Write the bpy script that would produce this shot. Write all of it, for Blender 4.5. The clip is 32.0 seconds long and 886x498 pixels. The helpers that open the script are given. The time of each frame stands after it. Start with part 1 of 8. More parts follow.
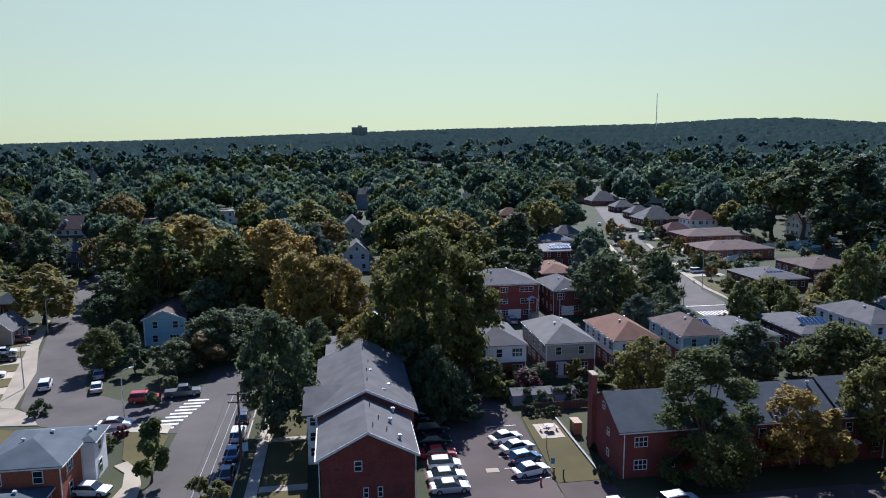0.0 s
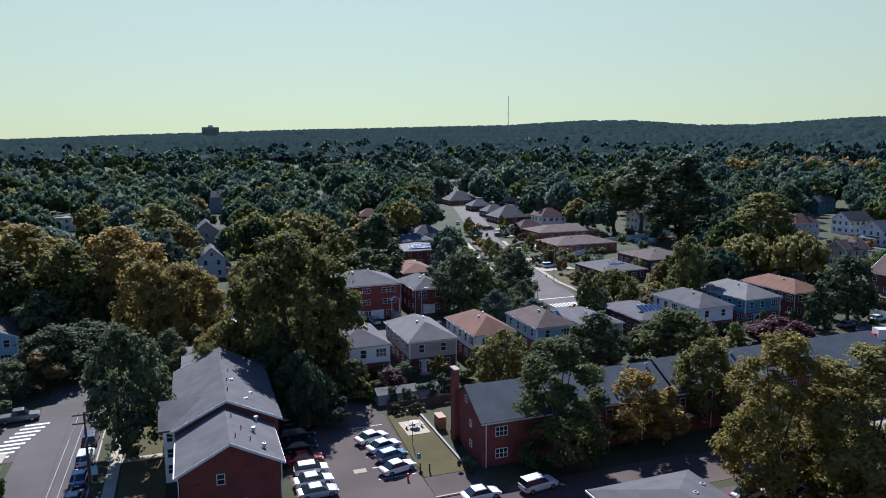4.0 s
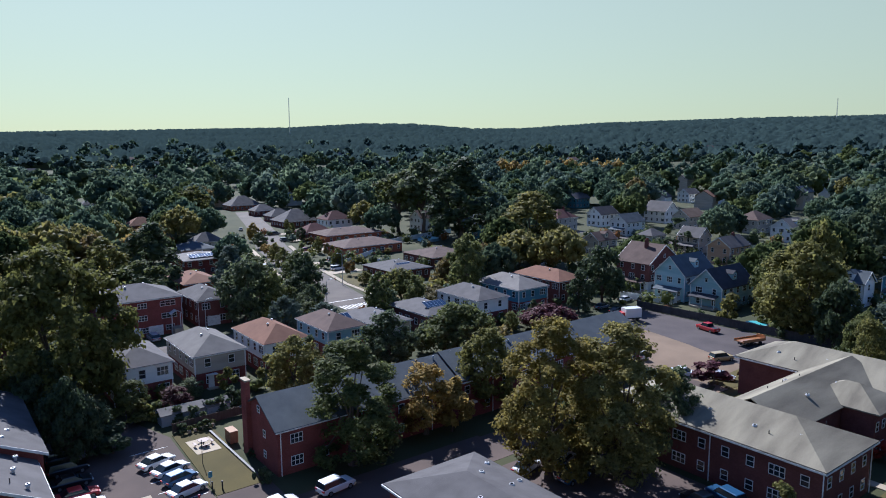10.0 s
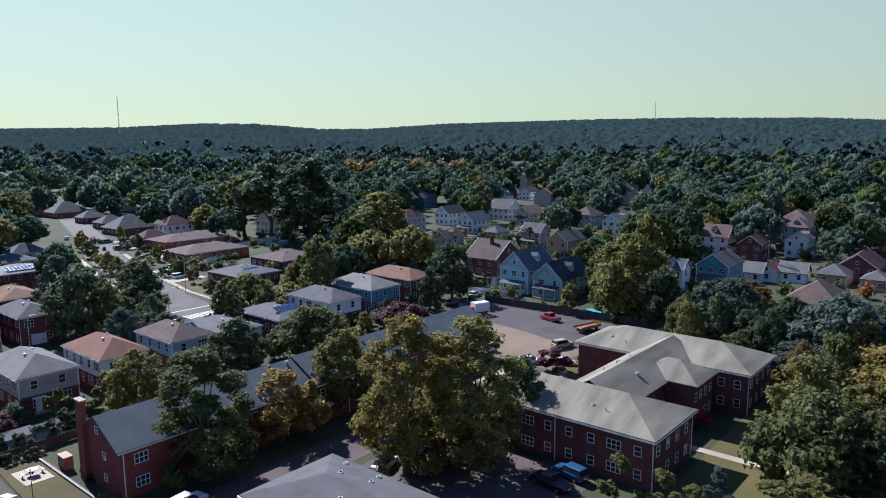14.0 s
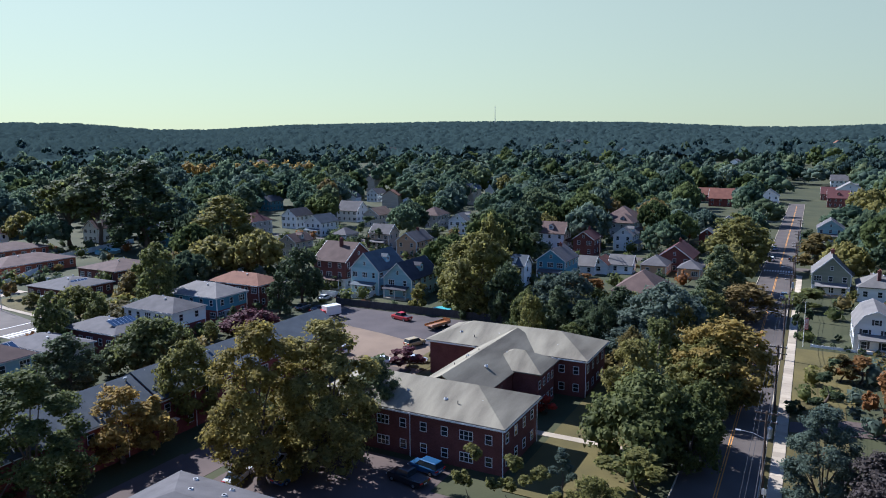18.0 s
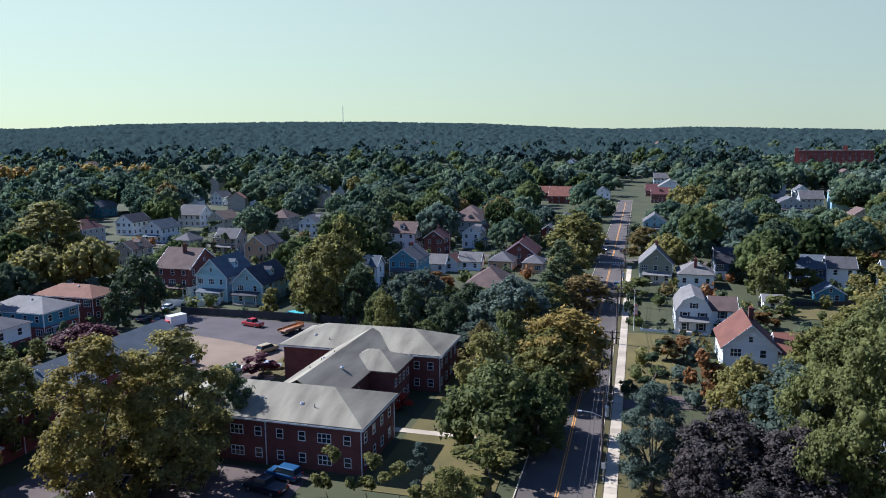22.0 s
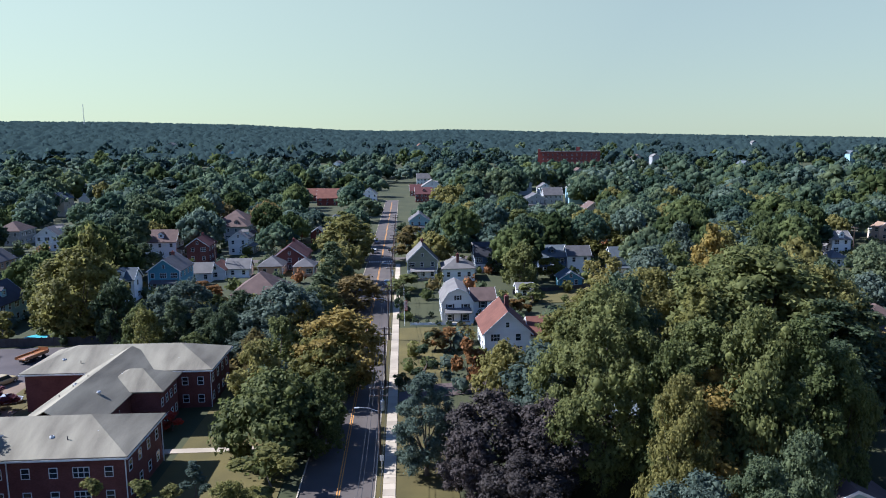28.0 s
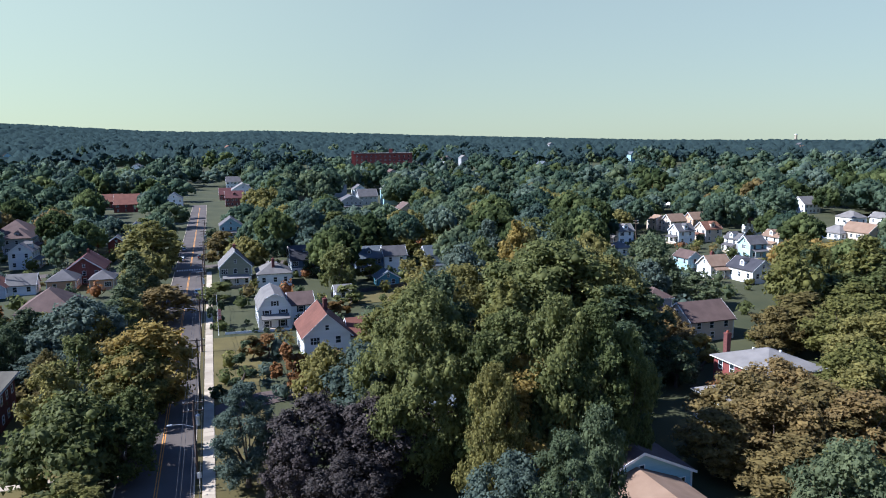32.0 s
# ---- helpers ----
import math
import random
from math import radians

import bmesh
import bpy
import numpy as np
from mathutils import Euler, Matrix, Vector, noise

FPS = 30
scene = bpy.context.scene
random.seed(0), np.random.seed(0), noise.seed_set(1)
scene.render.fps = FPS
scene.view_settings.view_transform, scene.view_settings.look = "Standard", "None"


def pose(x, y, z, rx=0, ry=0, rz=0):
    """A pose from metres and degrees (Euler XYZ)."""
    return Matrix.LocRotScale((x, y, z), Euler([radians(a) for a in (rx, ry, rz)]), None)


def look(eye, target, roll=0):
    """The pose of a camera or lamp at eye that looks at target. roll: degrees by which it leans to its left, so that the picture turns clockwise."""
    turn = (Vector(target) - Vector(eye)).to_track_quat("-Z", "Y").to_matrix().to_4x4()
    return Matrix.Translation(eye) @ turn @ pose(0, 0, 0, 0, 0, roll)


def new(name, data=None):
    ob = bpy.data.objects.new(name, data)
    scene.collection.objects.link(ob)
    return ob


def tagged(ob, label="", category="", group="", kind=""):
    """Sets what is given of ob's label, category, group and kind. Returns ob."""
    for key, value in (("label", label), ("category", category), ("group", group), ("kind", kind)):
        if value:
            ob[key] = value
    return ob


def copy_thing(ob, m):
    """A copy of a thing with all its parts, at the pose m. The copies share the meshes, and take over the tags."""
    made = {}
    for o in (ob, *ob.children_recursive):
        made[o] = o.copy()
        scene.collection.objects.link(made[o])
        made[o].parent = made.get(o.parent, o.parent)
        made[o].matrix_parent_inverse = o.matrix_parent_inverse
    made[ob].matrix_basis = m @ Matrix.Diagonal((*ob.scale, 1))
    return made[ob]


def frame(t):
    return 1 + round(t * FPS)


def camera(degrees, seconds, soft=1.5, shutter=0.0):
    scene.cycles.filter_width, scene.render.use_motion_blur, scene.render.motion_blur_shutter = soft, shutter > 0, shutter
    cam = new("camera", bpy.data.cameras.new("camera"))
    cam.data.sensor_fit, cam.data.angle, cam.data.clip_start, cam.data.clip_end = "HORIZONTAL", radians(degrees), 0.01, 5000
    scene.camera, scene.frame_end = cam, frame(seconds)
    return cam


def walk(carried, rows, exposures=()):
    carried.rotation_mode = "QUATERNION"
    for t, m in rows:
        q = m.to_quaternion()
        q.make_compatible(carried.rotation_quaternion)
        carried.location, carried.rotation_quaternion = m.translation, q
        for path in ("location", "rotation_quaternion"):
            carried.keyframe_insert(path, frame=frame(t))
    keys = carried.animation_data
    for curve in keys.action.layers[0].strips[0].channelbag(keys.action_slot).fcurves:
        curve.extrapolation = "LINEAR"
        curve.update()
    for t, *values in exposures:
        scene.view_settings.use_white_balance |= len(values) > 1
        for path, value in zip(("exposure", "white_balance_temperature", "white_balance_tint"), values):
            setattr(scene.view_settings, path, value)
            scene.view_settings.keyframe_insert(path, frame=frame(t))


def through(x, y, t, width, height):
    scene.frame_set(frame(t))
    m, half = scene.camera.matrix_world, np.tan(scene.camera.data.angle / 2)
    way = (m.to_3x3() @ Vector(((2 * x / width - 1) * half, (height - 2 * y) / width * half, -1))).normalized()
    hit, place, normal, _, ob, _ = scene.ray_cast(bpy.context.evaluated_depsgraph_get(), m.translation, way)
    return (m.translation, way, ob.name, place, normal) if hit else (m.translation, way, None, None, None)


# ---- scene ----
cam = camera(64.72, 32.0, soft=1.0)
PATH = [
    (0.0, (0.01, -0.00, 40.00), (14.67, 97.80, 25.17), -0.35),
    (1.0, (-0.04, -0.23, 40.06), (19.49, 96.72, 25.22), -0.45),
    (2.0, (-0.08, -0.44, 40.12), (24.23, 95.42, 25.27), -0.42),
    (3.0, (-0.11, -0.67, 40.19), (28.98, 93.84, 25.31), -0.39),
    (3.5, (-0.13, -0.78, 40.22), (31.32, 92.97, 25.34), -0.37),
    (5.5, (-0.22, -1.18, 40.36), (40.43, 88.98, 25.57), -0.33),
    (6.5, (-0.27, -1.37, 40.44), (44.81, 86.66, 25.70), -0.32),
    (7.5, (-0.32, -1.57, 40.51), (49.11, 84.11, 25.81), -0.33),
    (8.5, (-0.40, -1.74, 40.55), (53.35, 81.30, 25.87), -0.36),
    (9.5, (-0.52, -1.90, 40.55), (57.49, 78.22, 25.86), -0.40),
    (10.5, (-0.64, -2.06, 40.54), (61.54, 74.86, 25.82), -0.41),
    (11.5, (-0.77, -2.21, 40.54), (65.45, 71.25, 25.80), -0.43),
    (12.5, (-0.91, -2.34, 40.55), (69.13, 67.48, 25.79), -0.47),
    (13.5, (-1.08, -2.43, 40.57), (72.64, 63.50, 25.79), -0.51),
    (14.5, (-1.25, -2.52, 40.59), (75.94, 59.31, 25.81), -0.54),
    (16.5, (-1.60, -2.70, 40.63), (81.87, 50.37, 25.89), -0.50),
    (17.5, (-1.81, -2.79, 40.66), (84.39, 45.70, 25.92), -0.47),
    (18.5, (-2.03, -2.86, 40.69), (86.67, 40.92, 25.97), -0.40),
    (19.5, (-2.23, -2.95, 40.71), (88.65, 36.07, 25.99), -0.42),
    (20.5, (-2.45, -3.03, 40.74), (90.37, 31.11, 25.98), -0.43),
    (21.5, (-2.67, -3.13, 40.78), (91.84, 26.02, 25.99), -0.43),
    (22.5, (-2.89, -3.21, 40.81), (93.03, 20.87, 26.01), -0.47),
    (23.5, (-3.11, -3.30, 40.84), (93.95, 15.66, 26.02), -0.49),
    (24.5, (-3.32, -3.36, 40.88), (94.61, 10.41, 26.04), -0.51),
    (25.5, (-3.52, -3.41, 40.93), (95.01, 5.01, 26.04), -0.49),
    (27.5, (-3.92, -3.50, 41.04), (94.94, -6.12, 26.22), -0.53),
    (28.5, (-4.14, -3.52, 41.08), (94.40, -11.91, 26.27), -0.54),
    (29.5, (-4.39, -3.52, 41.11), (93.47, -17.87, 26.33), -0.55),
    (30.5, (-4.63, -3.51, 41.14), (92.08, -24.21, 26.36), -0.53),
    (31.5, (-4.87, -3.51, 41.17), (90.12, -30.98, 26.35), -0.54),
    (32.0, (-4.99, -3.51, 41.18), (88.94, -34.43, 26.36), -0.53),
]
EXPOSURES = [(0.0, 0.78, 4500, 20), (9.0, 0.82, 4490, 20), (14.0, 0.94, 4480, 20), (20.0, 1.1, 4470, 20), (32.0, 1.22, 4460, 20)]
walk(cam, [(t, look(eye, target, roll)) for t, eye, target, roll in PATH], EXPOSURES)

# ---- light ----
SUN_AZ, SUN_EL = radians(11.0), radians(41.0)
world = bpy.data.worlds.new("sky")
scene.world = world
world.use_nodes = True
wn = world.node_tree
sky = wn.nodes.new("ShaderNodeTexSky")
sky.sky_type = "NISHITA"
sky.sun_disc = False
sky.sun_elevation, sky.sun_rotation = SUN_EL, SUN_AZ
sky.air_density, sky.dust_density, sky.ozone_density = 1.1, 0.4, 2.0
haze = wn.nodes.new("ShaderNodeMix")  # veil of haze: thick along the horizon, thinning out to the clear zenith
haze.data_type = "RGBA"
toward = wn.nodes.new("ShaderNodeTexCoord")
height = wn.nodes.new("ShaderNodeSeparateXYZ")
veil = wn.nodes.new("ShaderNodeValToRGB")
veil.color_ramp.elements[0].position, veil.color_ramp.elements[0].color = 0.0, (0.8, 0.8, 0.8, 1)
veil.color_ramp.elements[1].position, veil.color_ramp.elements[1].color = 0.33, (0.0, 0.0, 0.0, 1)
step = veil.color_ramp.elements.new(0.2)
step.color = (0.68, 0.68, 0.68, 1)
glow = wn.nodes.new("ShaderNodeVectorMath")  # the haze is brighter towards the sun
glow.operation = "DOT_PRODUCT"
glow.inputs[1].default_value = (math.sin(SUN_AZ) * math.cos(SUN_EL), math.cos(SUN_AZ) * math.cos(SUN_EL), math.sin(SUN_EL))
near_sun = wn.nodes.new("ShaderNodeMapRange")
near_sun.inputs["From Min"].default_value, near_sun.inputs["From Max"].default_value = 0.0, 0.85
near_sun.inputs["To Min"].default_value, near_sun.inputs["To Max"].default_value = 0.0, 1.0
veil_tone = wn.nodes.new("ShaderNodeMix")
veil_tone.data_type = "RGBA"
veil_tone.inputs["A"].default_value, veil_tone.inputs["B"].default_value = (6.35, 5.95, 2.6, 1), (10.0, 9.2, 3.2, 1)
wn.links.new(toward.outputs["Generated"], glow.inputs[0])
wn.links.new(glow.outputs["Value"], near_sun.inputs["Value"])
wn.links.new(near_sun.outputs[0], veil_tone.inputs["Factor"])
wn.links.new(veil_tone.outputs["Result"], haze.inputs["B"])
wn.links.new(toward.outputs["Generated"], height.inputs[0])
wn.links.new(height.outputs["Z"], veil.inputs[0])
wn.links.new(veil.outputs[0], haze.inputs["Factor"])
wn.links.new(sky.outputs[0], haze.inputs["A"])
wn.links.new(haze.outputs["Result"], wn.nodes["Background"].inputs[0])
wn.nodes["Background"].inputs[1].default_value = 0.0475
sun_data = bpy.data.lights.new("sun", "SUN")
sun_data.energy, sun_data.angle, sun_data.color = 5.0, radians(0.55), (1.0, 0.83, 0.55)
sun = new("sun", sun_data)
sun.matrix_world = look((0, 0, 300), (-math.sin(SUN_AZ) * math.cos(SUN_EL), -math.cos(SUN_AZ) * math.cos(SUN_EL), 300 - math.sin(SUN_EL)))

# ---- materials ----
def surface(name, a, b, scale=3.0, rough=0.85, fine=25.0, bump=0.15, stretch=(1, 1, 1), metal=0.0, vary=0.12, spec=0.3):
    """Two-tone weathered surface: broad stains, fine grain, per-object shift of tone."""
    m = bpy.data.materials.new(name)
    m.use_nodes = True
    t = m.node_tree
    n, l = t.nodes, t.links
    bs = n["Principled BSDF"]
    co = n.new("ShaderNodeTexCoord")
    mp = n.new("ShaderNodeMapping")
    mp.inputs["Scale"].default_value = stretch
    l.new(co.outputs["Object"], mp.inputs[0])
    info = n.new("ShaderNodeObjectInfo")
    shift = n.new("ShaderNodeVectorMath")
    shift.operation = "MULTIPLY_ADD"
    shift.inputs[1].default_value = (1, 1, 1)
    off = n.new("ShaderNodeCombineXYZ")
    mul = n.new("ShaderNodeMath")
    mul.operation = "MULTIPLY"
    mul.inputs[1].default_value = 57.0
    l.new(info.outputs["Random"], mul.inputs[0])
    for k in range(3):
        l.new(mul.outputs[0], off.inputs[k])
    l.new(mp.outputs[0], shift.inputs[0])
    l.new(off.outputs[0], shift.inputs[2])
    big = n.new("ShaderNodeTexNoise")
    big.inputs["Scale"].default_value, big.inputs["Detail"].default_value = 1.0 / scale, 5
    small = n.new("ShaderNodeTexNoise")
    small.inputs["Scale"].default_value, small.inputs["Detail"].default_value = fine, 2
    l.new(shift.outputs[0], big.inputs["Vector"])
    l.new(shift.outputs[0], small.inputs["Vector"])
    mean = n.new("ShaderNodeMath")
    mean.operation = "MULTIPLY_ADD"
    mean.inputs[1].default_value = 0.35
    l.new(small.outputs["Fac"], mean.inputs[0])
    add = n.new("ShaderNodeMapRange")
    add.inputs["From Min"].default_value, add.inputs["From Max"].default_value = 0.3, 0.7
    add.inputs["To Max"].default_value = 0.8
    l.new(big.outputs["Fac"], add.inputs["Value"])
    l.new(add.outputs[0], mean.inputs[2])
    mix = n.new("ShaderNodeMix")
    mix.data_type = "RGBA"
    mix.inputs["A"].default_value, mix.inputs["B"].default_value = (*a, 1), (*b, 1)
    l.new(mean.outputs[0], mix.inputs["Factor"])
    hsv = n.new("ShaderNodeHueSaturation")
    rng = n.new("ShaderNodeMapRange")
    rng.inputs["To Min"].default_value, rng.inputs["To Max"].default_value = 1 - vary, 1 + vary
    l.new(info.outputs["Random"], rng.inputs["Value"])
    l.new(rng.outputs[0], hsv.inputs["Value"])
    l.new(mix.outputs["Result"], hsv.inputs["Color"])
    l.new(hsv.outputs[0], bs.inputs["Base Color"])
    bs.inputs["Roughness"].default_value, bs.inputs["Metallic"].default_value = rough, metal
    bs.inputs["Specular IOR Level"].default_value = spec
    if bump:
        bp = n.new("ShaderNodeBump")
        bp.inputs["Strength"].default_value, bp.inputs["Distance"].default_value = bump, 0.05
        l.new(small.outputs["Fac"], bp.inputs["Height"])
        l.new(bp.outputs[0], bs.inputs["Normal"])
    return m


def brickwork(name, a, b, mortar, vary=0.1):
    """Coursed brick on upright walls."""
    m = surface(name, a, b, 2.0, 0.9, 9.0, 0.1, vary=vary)
    t = m.node_tree
    n, l = t.nodes, t.links
    co = n.new("ShaderNodeTexCoord")
    sep = n.new("ShaderNodeSeparateXYZ")
    l.new(co.outputs["Object"], sep.inputs[0])
    su = n.new("ShaderNodeMath")
    l.new(sep.outputs[0], su.inputs[0])
    l.new(sep.outputs[1], su.inputs[1])
    cb = n.new("ShaderNodeCombineXYZ")
    l.new(su.outputs[0], cb.inputs[0])
    l.new(sep.outputs[2], cb.inputs[1])
    bt = n.new("ShaderNodeTexBrick")
    for key, value in (("Scale", 1.0), ("Mortar Size", 0.008), ("Brick Width", 0.22), ("Row Height", 0.075), ("Bias", 0.0)):
        bt.inputs[key].default_value = value
    bt.inputs["Color1"].default_value, bt.inputs["Color2"].default_value = (1.1, 1.1, 1.1, 1), (0.75, 0.72, 0.72, 1)
    bt.inputs["Mortar"].default_value = (*mortar, 1)
    l.new(cb.outputs[0], bt.inputs["Vector"])
    bs = n["Principled BSDF"]
    old = bs.inputs["Base Color"].links[0].from_socket
    mu = n.new("ShaderNodeMix")
    mu.data_type, mu.blend_type = "RGBA", "MULTIPLY"
    mu.inputs["Factor"].default_value = 0.85
    l.new(old, mu.inputs["A"])
    l.new(bt.outputs["Color"], mu.inputs["B"])
    l.new(mu.outputs["Result"], bs.inputs["Base Color"])
    return m


def foliage(name, a, b, through=0.25, vary=0.25, island=0.6, gloss=0.15, grain=0.45):
    """Leaves: each one its own tone, part of the light passes through."""
    m = bpy.data.materials.new(name)
    m.use_nodes = True
    t = m.node_tree
    n, l = t.nodes, t.links
    bs = n["Principled BSDF"]
    geo = n.new("ShaderNodeNewGeometry")
    info = n.new("ShaderNodeObjectInfo")
    co = n.new("ShaderNodeTexCoord")
    noise_t = n.new("ShaderNodeTexNoise")
    noise_t.inputs["Scale"].default_value = grain
    l.new(co.outputs["Object"], noise_t.inputs["Vector"])
    av = n.new("ShaderNodeMath")
    av.operation = "MULTIPLY_ADD"
    av.inputs[1].default_value = island
    l.new(geo.outputs["Random Per Island"], av.inputs[0])
    sc = n.new("ShaderNodeMath")
    sc.operation = "MULTIPLY_ADD"
    sc.inputs[1].default_value, sc.inputs[2].default_value = (0.9, -0.25) if grain > 0.2 else (2.2, -0.95)
    l.new(noise_t.outputs["Fac"], sc.inputs[0])
    l.new(sc.outputs[0], av.inputs[2])
    mix = n.new("ShaderNodeMix")
    mix.data_type = "RGBA"
    mix.inputs["A"].default_value, mix.inputs["B"].default_value = (*a, 1), (*b, 1)
    l.new(av.outputs[0], mix.inputs["Factor"])
    hsv = n.new("ShaderNodeHueSaturation")
    rng = n.new("ShaderNodeMapRange")
    rng.inputs["To Min"].default_value, rng.inputs["To Max"].default_value = 1 - vary, 1 + vary
    l.new(info.outputs["Random"], rng.inputs["Value"])
    l.new(rng.outputs[0], hsv.inputs["Value"])
    rh = n.new("ShaderNodeMapRange")
    rh.inputs["To Min"].default_value, rh.inputs["To Max"].default_value = 0.515, 0.485
    l.new(info.outputs["Random"], rh.inputs["Value"])
    l.new(rh.outputs[0], hsv.inputs["Hue"])
    l.new(mix.outputs["Result"], hsv.inputs["Color"])
    l.new(hsv.outputs[0], bs.inputs["Base Color"])
    bs.inputs["Roughness"].default_value = 0.65
    bs.inputs["Specular IOR Level"].default_value = gloss
    tr = n.new("ShaderNodeBsdfTranslucent")
    l.new(hsv.outputs[0], tr.inputs["Color"])
    ms = n.new("ShaderNodeMixShader")
    ms.inputs[0].default_value = through
    l.new(bs.outputs[0], ms.inputs[1])
    l.new(tr.outputs[0], ms.inputs[2])
    l.new(ms.outputs[0], n["Material Output"].inputs["Surface"])
    return m


def plain(name, c, rough=0.6, metal=0.0, coat=0.0):
    m = bpy.data.materials.new(name)
    m.use_nodes = True
    bs = m.node_tree.nodes["Principled BSDF"]
    bs.inputs["Base Color"].default_value = (*c, 1)
    bs.inputs["Roughness"].default_value, bs.inputs["Metallic"].default_value = rough, metal
    bs.inputs["Coat Weight"].default_value = coat
    bs.inputs["Coat Roughness"].default_value = 0.05
    return m


M = {}
M["grass"] = surface("grass", (0.06, 0.051, 0.016), (0.112, 0.09, 0.026), 6.0, 0.95, 8.0, 0.4, vary=0.2)
M["earth"] = surface("earth", (0.03, 0.036, 0.014), (0.062, 0.062, 0.025), 14.0, 0.95, 3.0, 0.3)
M["street"] = surface("street", (0.064, 0.053, 0.046), (0.112, 0.093, 0.079), 7.0, 0.85, 30.0, 0.1)
M["lot"] = surface("lot", (0.056, 0.042, 0.037), (0.112, 0.082, 0.069), 8.0, 0.9, 18.0, 0.1)
M["lot_tan"] = surface("lot_tan", (0.115, 0.083, 0.056), (0.2, 0.145, 0.096), 7.0, 0.92, 16.0, 0.12)
M["asphalt_dark"] = surface("asphalt_dark", (0.052, 0.043, 0.043), (0.088, 0.073, 0.07), 6.0, 0.9, 22.0, 0.1)
M["concrete"] = surface("concrete", (0.3, 0.25, 0.18), (0.44, 0.37, 0.27), 3.0, 0.9, 14.0, 0.1, vary=0.15)
M["paint_white"] = surface("paint_white", (0.55, 0.53, 0.5), (0.8, 0.78, 0.74), 1.0, 0.8, 9.0, 0.0)
M["paint_faded"] = surface("paint_faded", (0.2, 0.2, 0.2), (0.4, 0.4, 0.4), 1.0, 0.8, 9.0, 0.0)
M["paint_yellow"] = surface("paint_yellow", (0.5, 0.22, 0.03), (0.72, 0.34, 0.06), 1.0, 0.8, 9.0, 0.0)
M["brick_red"] = brickwork("brick_red", (0.15, 0.045, 0.041), (0.23, 0.07, 0.06), (0.8, 0.75, 0.7))
M["brick_orange"] = brickwork("brick_orange", (0.26, 0.085, 0.045), (0.36, 0.125, 0.07), (0.85, 0.8, 0.75))
M["brick_brown"] = brickwork("brick_brown", (0.105, 0.042, 0.038), (0.165, 0.066, 0.058), (0.9, 0.85, 0.8))
M["siding_white"] = surface("siding_white", (0.68, 0.68, 0.66), (0.84, 0.84, 0.82), 3.0, 0.6, 6.0, 0.05, stretch=(0.4, 0.4, 3), vary=0.08)
M["siding_cream"] = surface("siding_cream", (0.44, 0.37, 0.28), (0.58, 0.49, 0.38), 3.0, 0.6, 6.0, 0.05, stretch=(0.4, 0.4, 3), vary=0.1)
M["siding_beige"] = surface("siding_beige", (0.36, 0.32, 0.26), (0.5, 0.44, 0.36), 3.0, 0.7, 6.0, 0.05, stretch=(0.4, 0.4, 3))
M["siding_blue"] = surface("siding_blue", (0.08, 0.2, 0.27), (0.13, 0.29, 0.37), 3.0, 0.6, 6.0, 0.05, stretch=(0.4, 0.4, 3))
M["siding_pale"] = surface("siding_pale", (0.25, 0.4, 0.45), (0.4, 0.55, 0.6), 3.0, 0.6, 6.0, 0.05, stretch=(0.4, 0.4, 3))
M["siding_grey"] = surface("siding_grey", (0.24, 0.25, 0.26), (0.36, 0.37, 0.37), 3.0, 0.6, 6.0, 0.05, stretch=(0.4, 0.4, 3))
M["siding_olive"] = surface("siding_olive", (0.22, 0.23, 0.16), (0.32, 0.33, 0.25), 3.0, 0.6, 6.0, 0.05, stretch=(0.4, 0.4, 3))
M["siding_navy"] = surface("siding_navy", (0.05, 0.07, 0.11), (0.09, 0.12, 0.17), 3.0, 0.6, 6.0, 0.05, stretch=(0.4, 0.4, 3))
M["siding_tan"] = surface("siding_tan", (0.4, 0.25, 0.15), (0.52, 0.34, 0.22), 3.0, 0.7, 6.0, 0.05, stretch=(0.4, 0.4, 3))
for key, a, b in (("roof_grey", (0.092, 0.085, 0.086), (0.152, 0.142, 0.142)), ("roof_slate", (0.074, 0.087, 0.102), (0.124, 0.140, 0.155)),
                  ("roof_light", (0.15, 0.14, 0.132), (0.235, 0.218, 0.202)), ("roof_dark", (0.037, 0.037, 0.046), (0.068, 0.065, 0.074)),
                  ("roof_brown", (0.093, 0.062, 0.053), (0.155, 0.105, 0.087)), ("roof_terra", (0.149, 0.071, 0.043), (0.223, 0.112, 0.068)),
                  ("roof_red", (0.125, 0.052, 0.036), (0.195, 0.085, 0.056)), ("roof_maroon", (0.081, 0.031, 0.031), (0.124, 0.050, 0.046)),
                  ("roof_tan", (0.211, 0.136, 0.087), (0.298, 0.205, 0.136))):
    a, b = [[0.82 * v for v in c] for c in (a, b)]
    M[key] = surface(key, a, b, 2.2, 0.9, 12.0, 0.25, vary=0.14)
M["roof_streak"] = surface("roof_streak", (0.092, 0.078, 0.057), (0.26, 0.234, 0.168), 2.6, 0.85, 12.0, 0.2, stretch=(0.25, 1.1, 0.6), vary=0.04)
M["trim"] = surface("trim", (0.6, 0.6, 0.58), (0.78, 0.77, 0.74), 1.0, 0.5, 8.0, 0.0, vary=0.05)
M["trim_dark"] = surface("trim_dark", (0.03, 0.03, 0.035), (0.06, 0.06, 0.065), 1.0, 0.5, 8.0, 0.0)
M["glass"] = plain("glass", (0.02, 0.028, 0.035), 0.06)
M["solar"] = plain("solar", (0.02, 0.035, 0.07), 0.12, 0.0, 0.6)
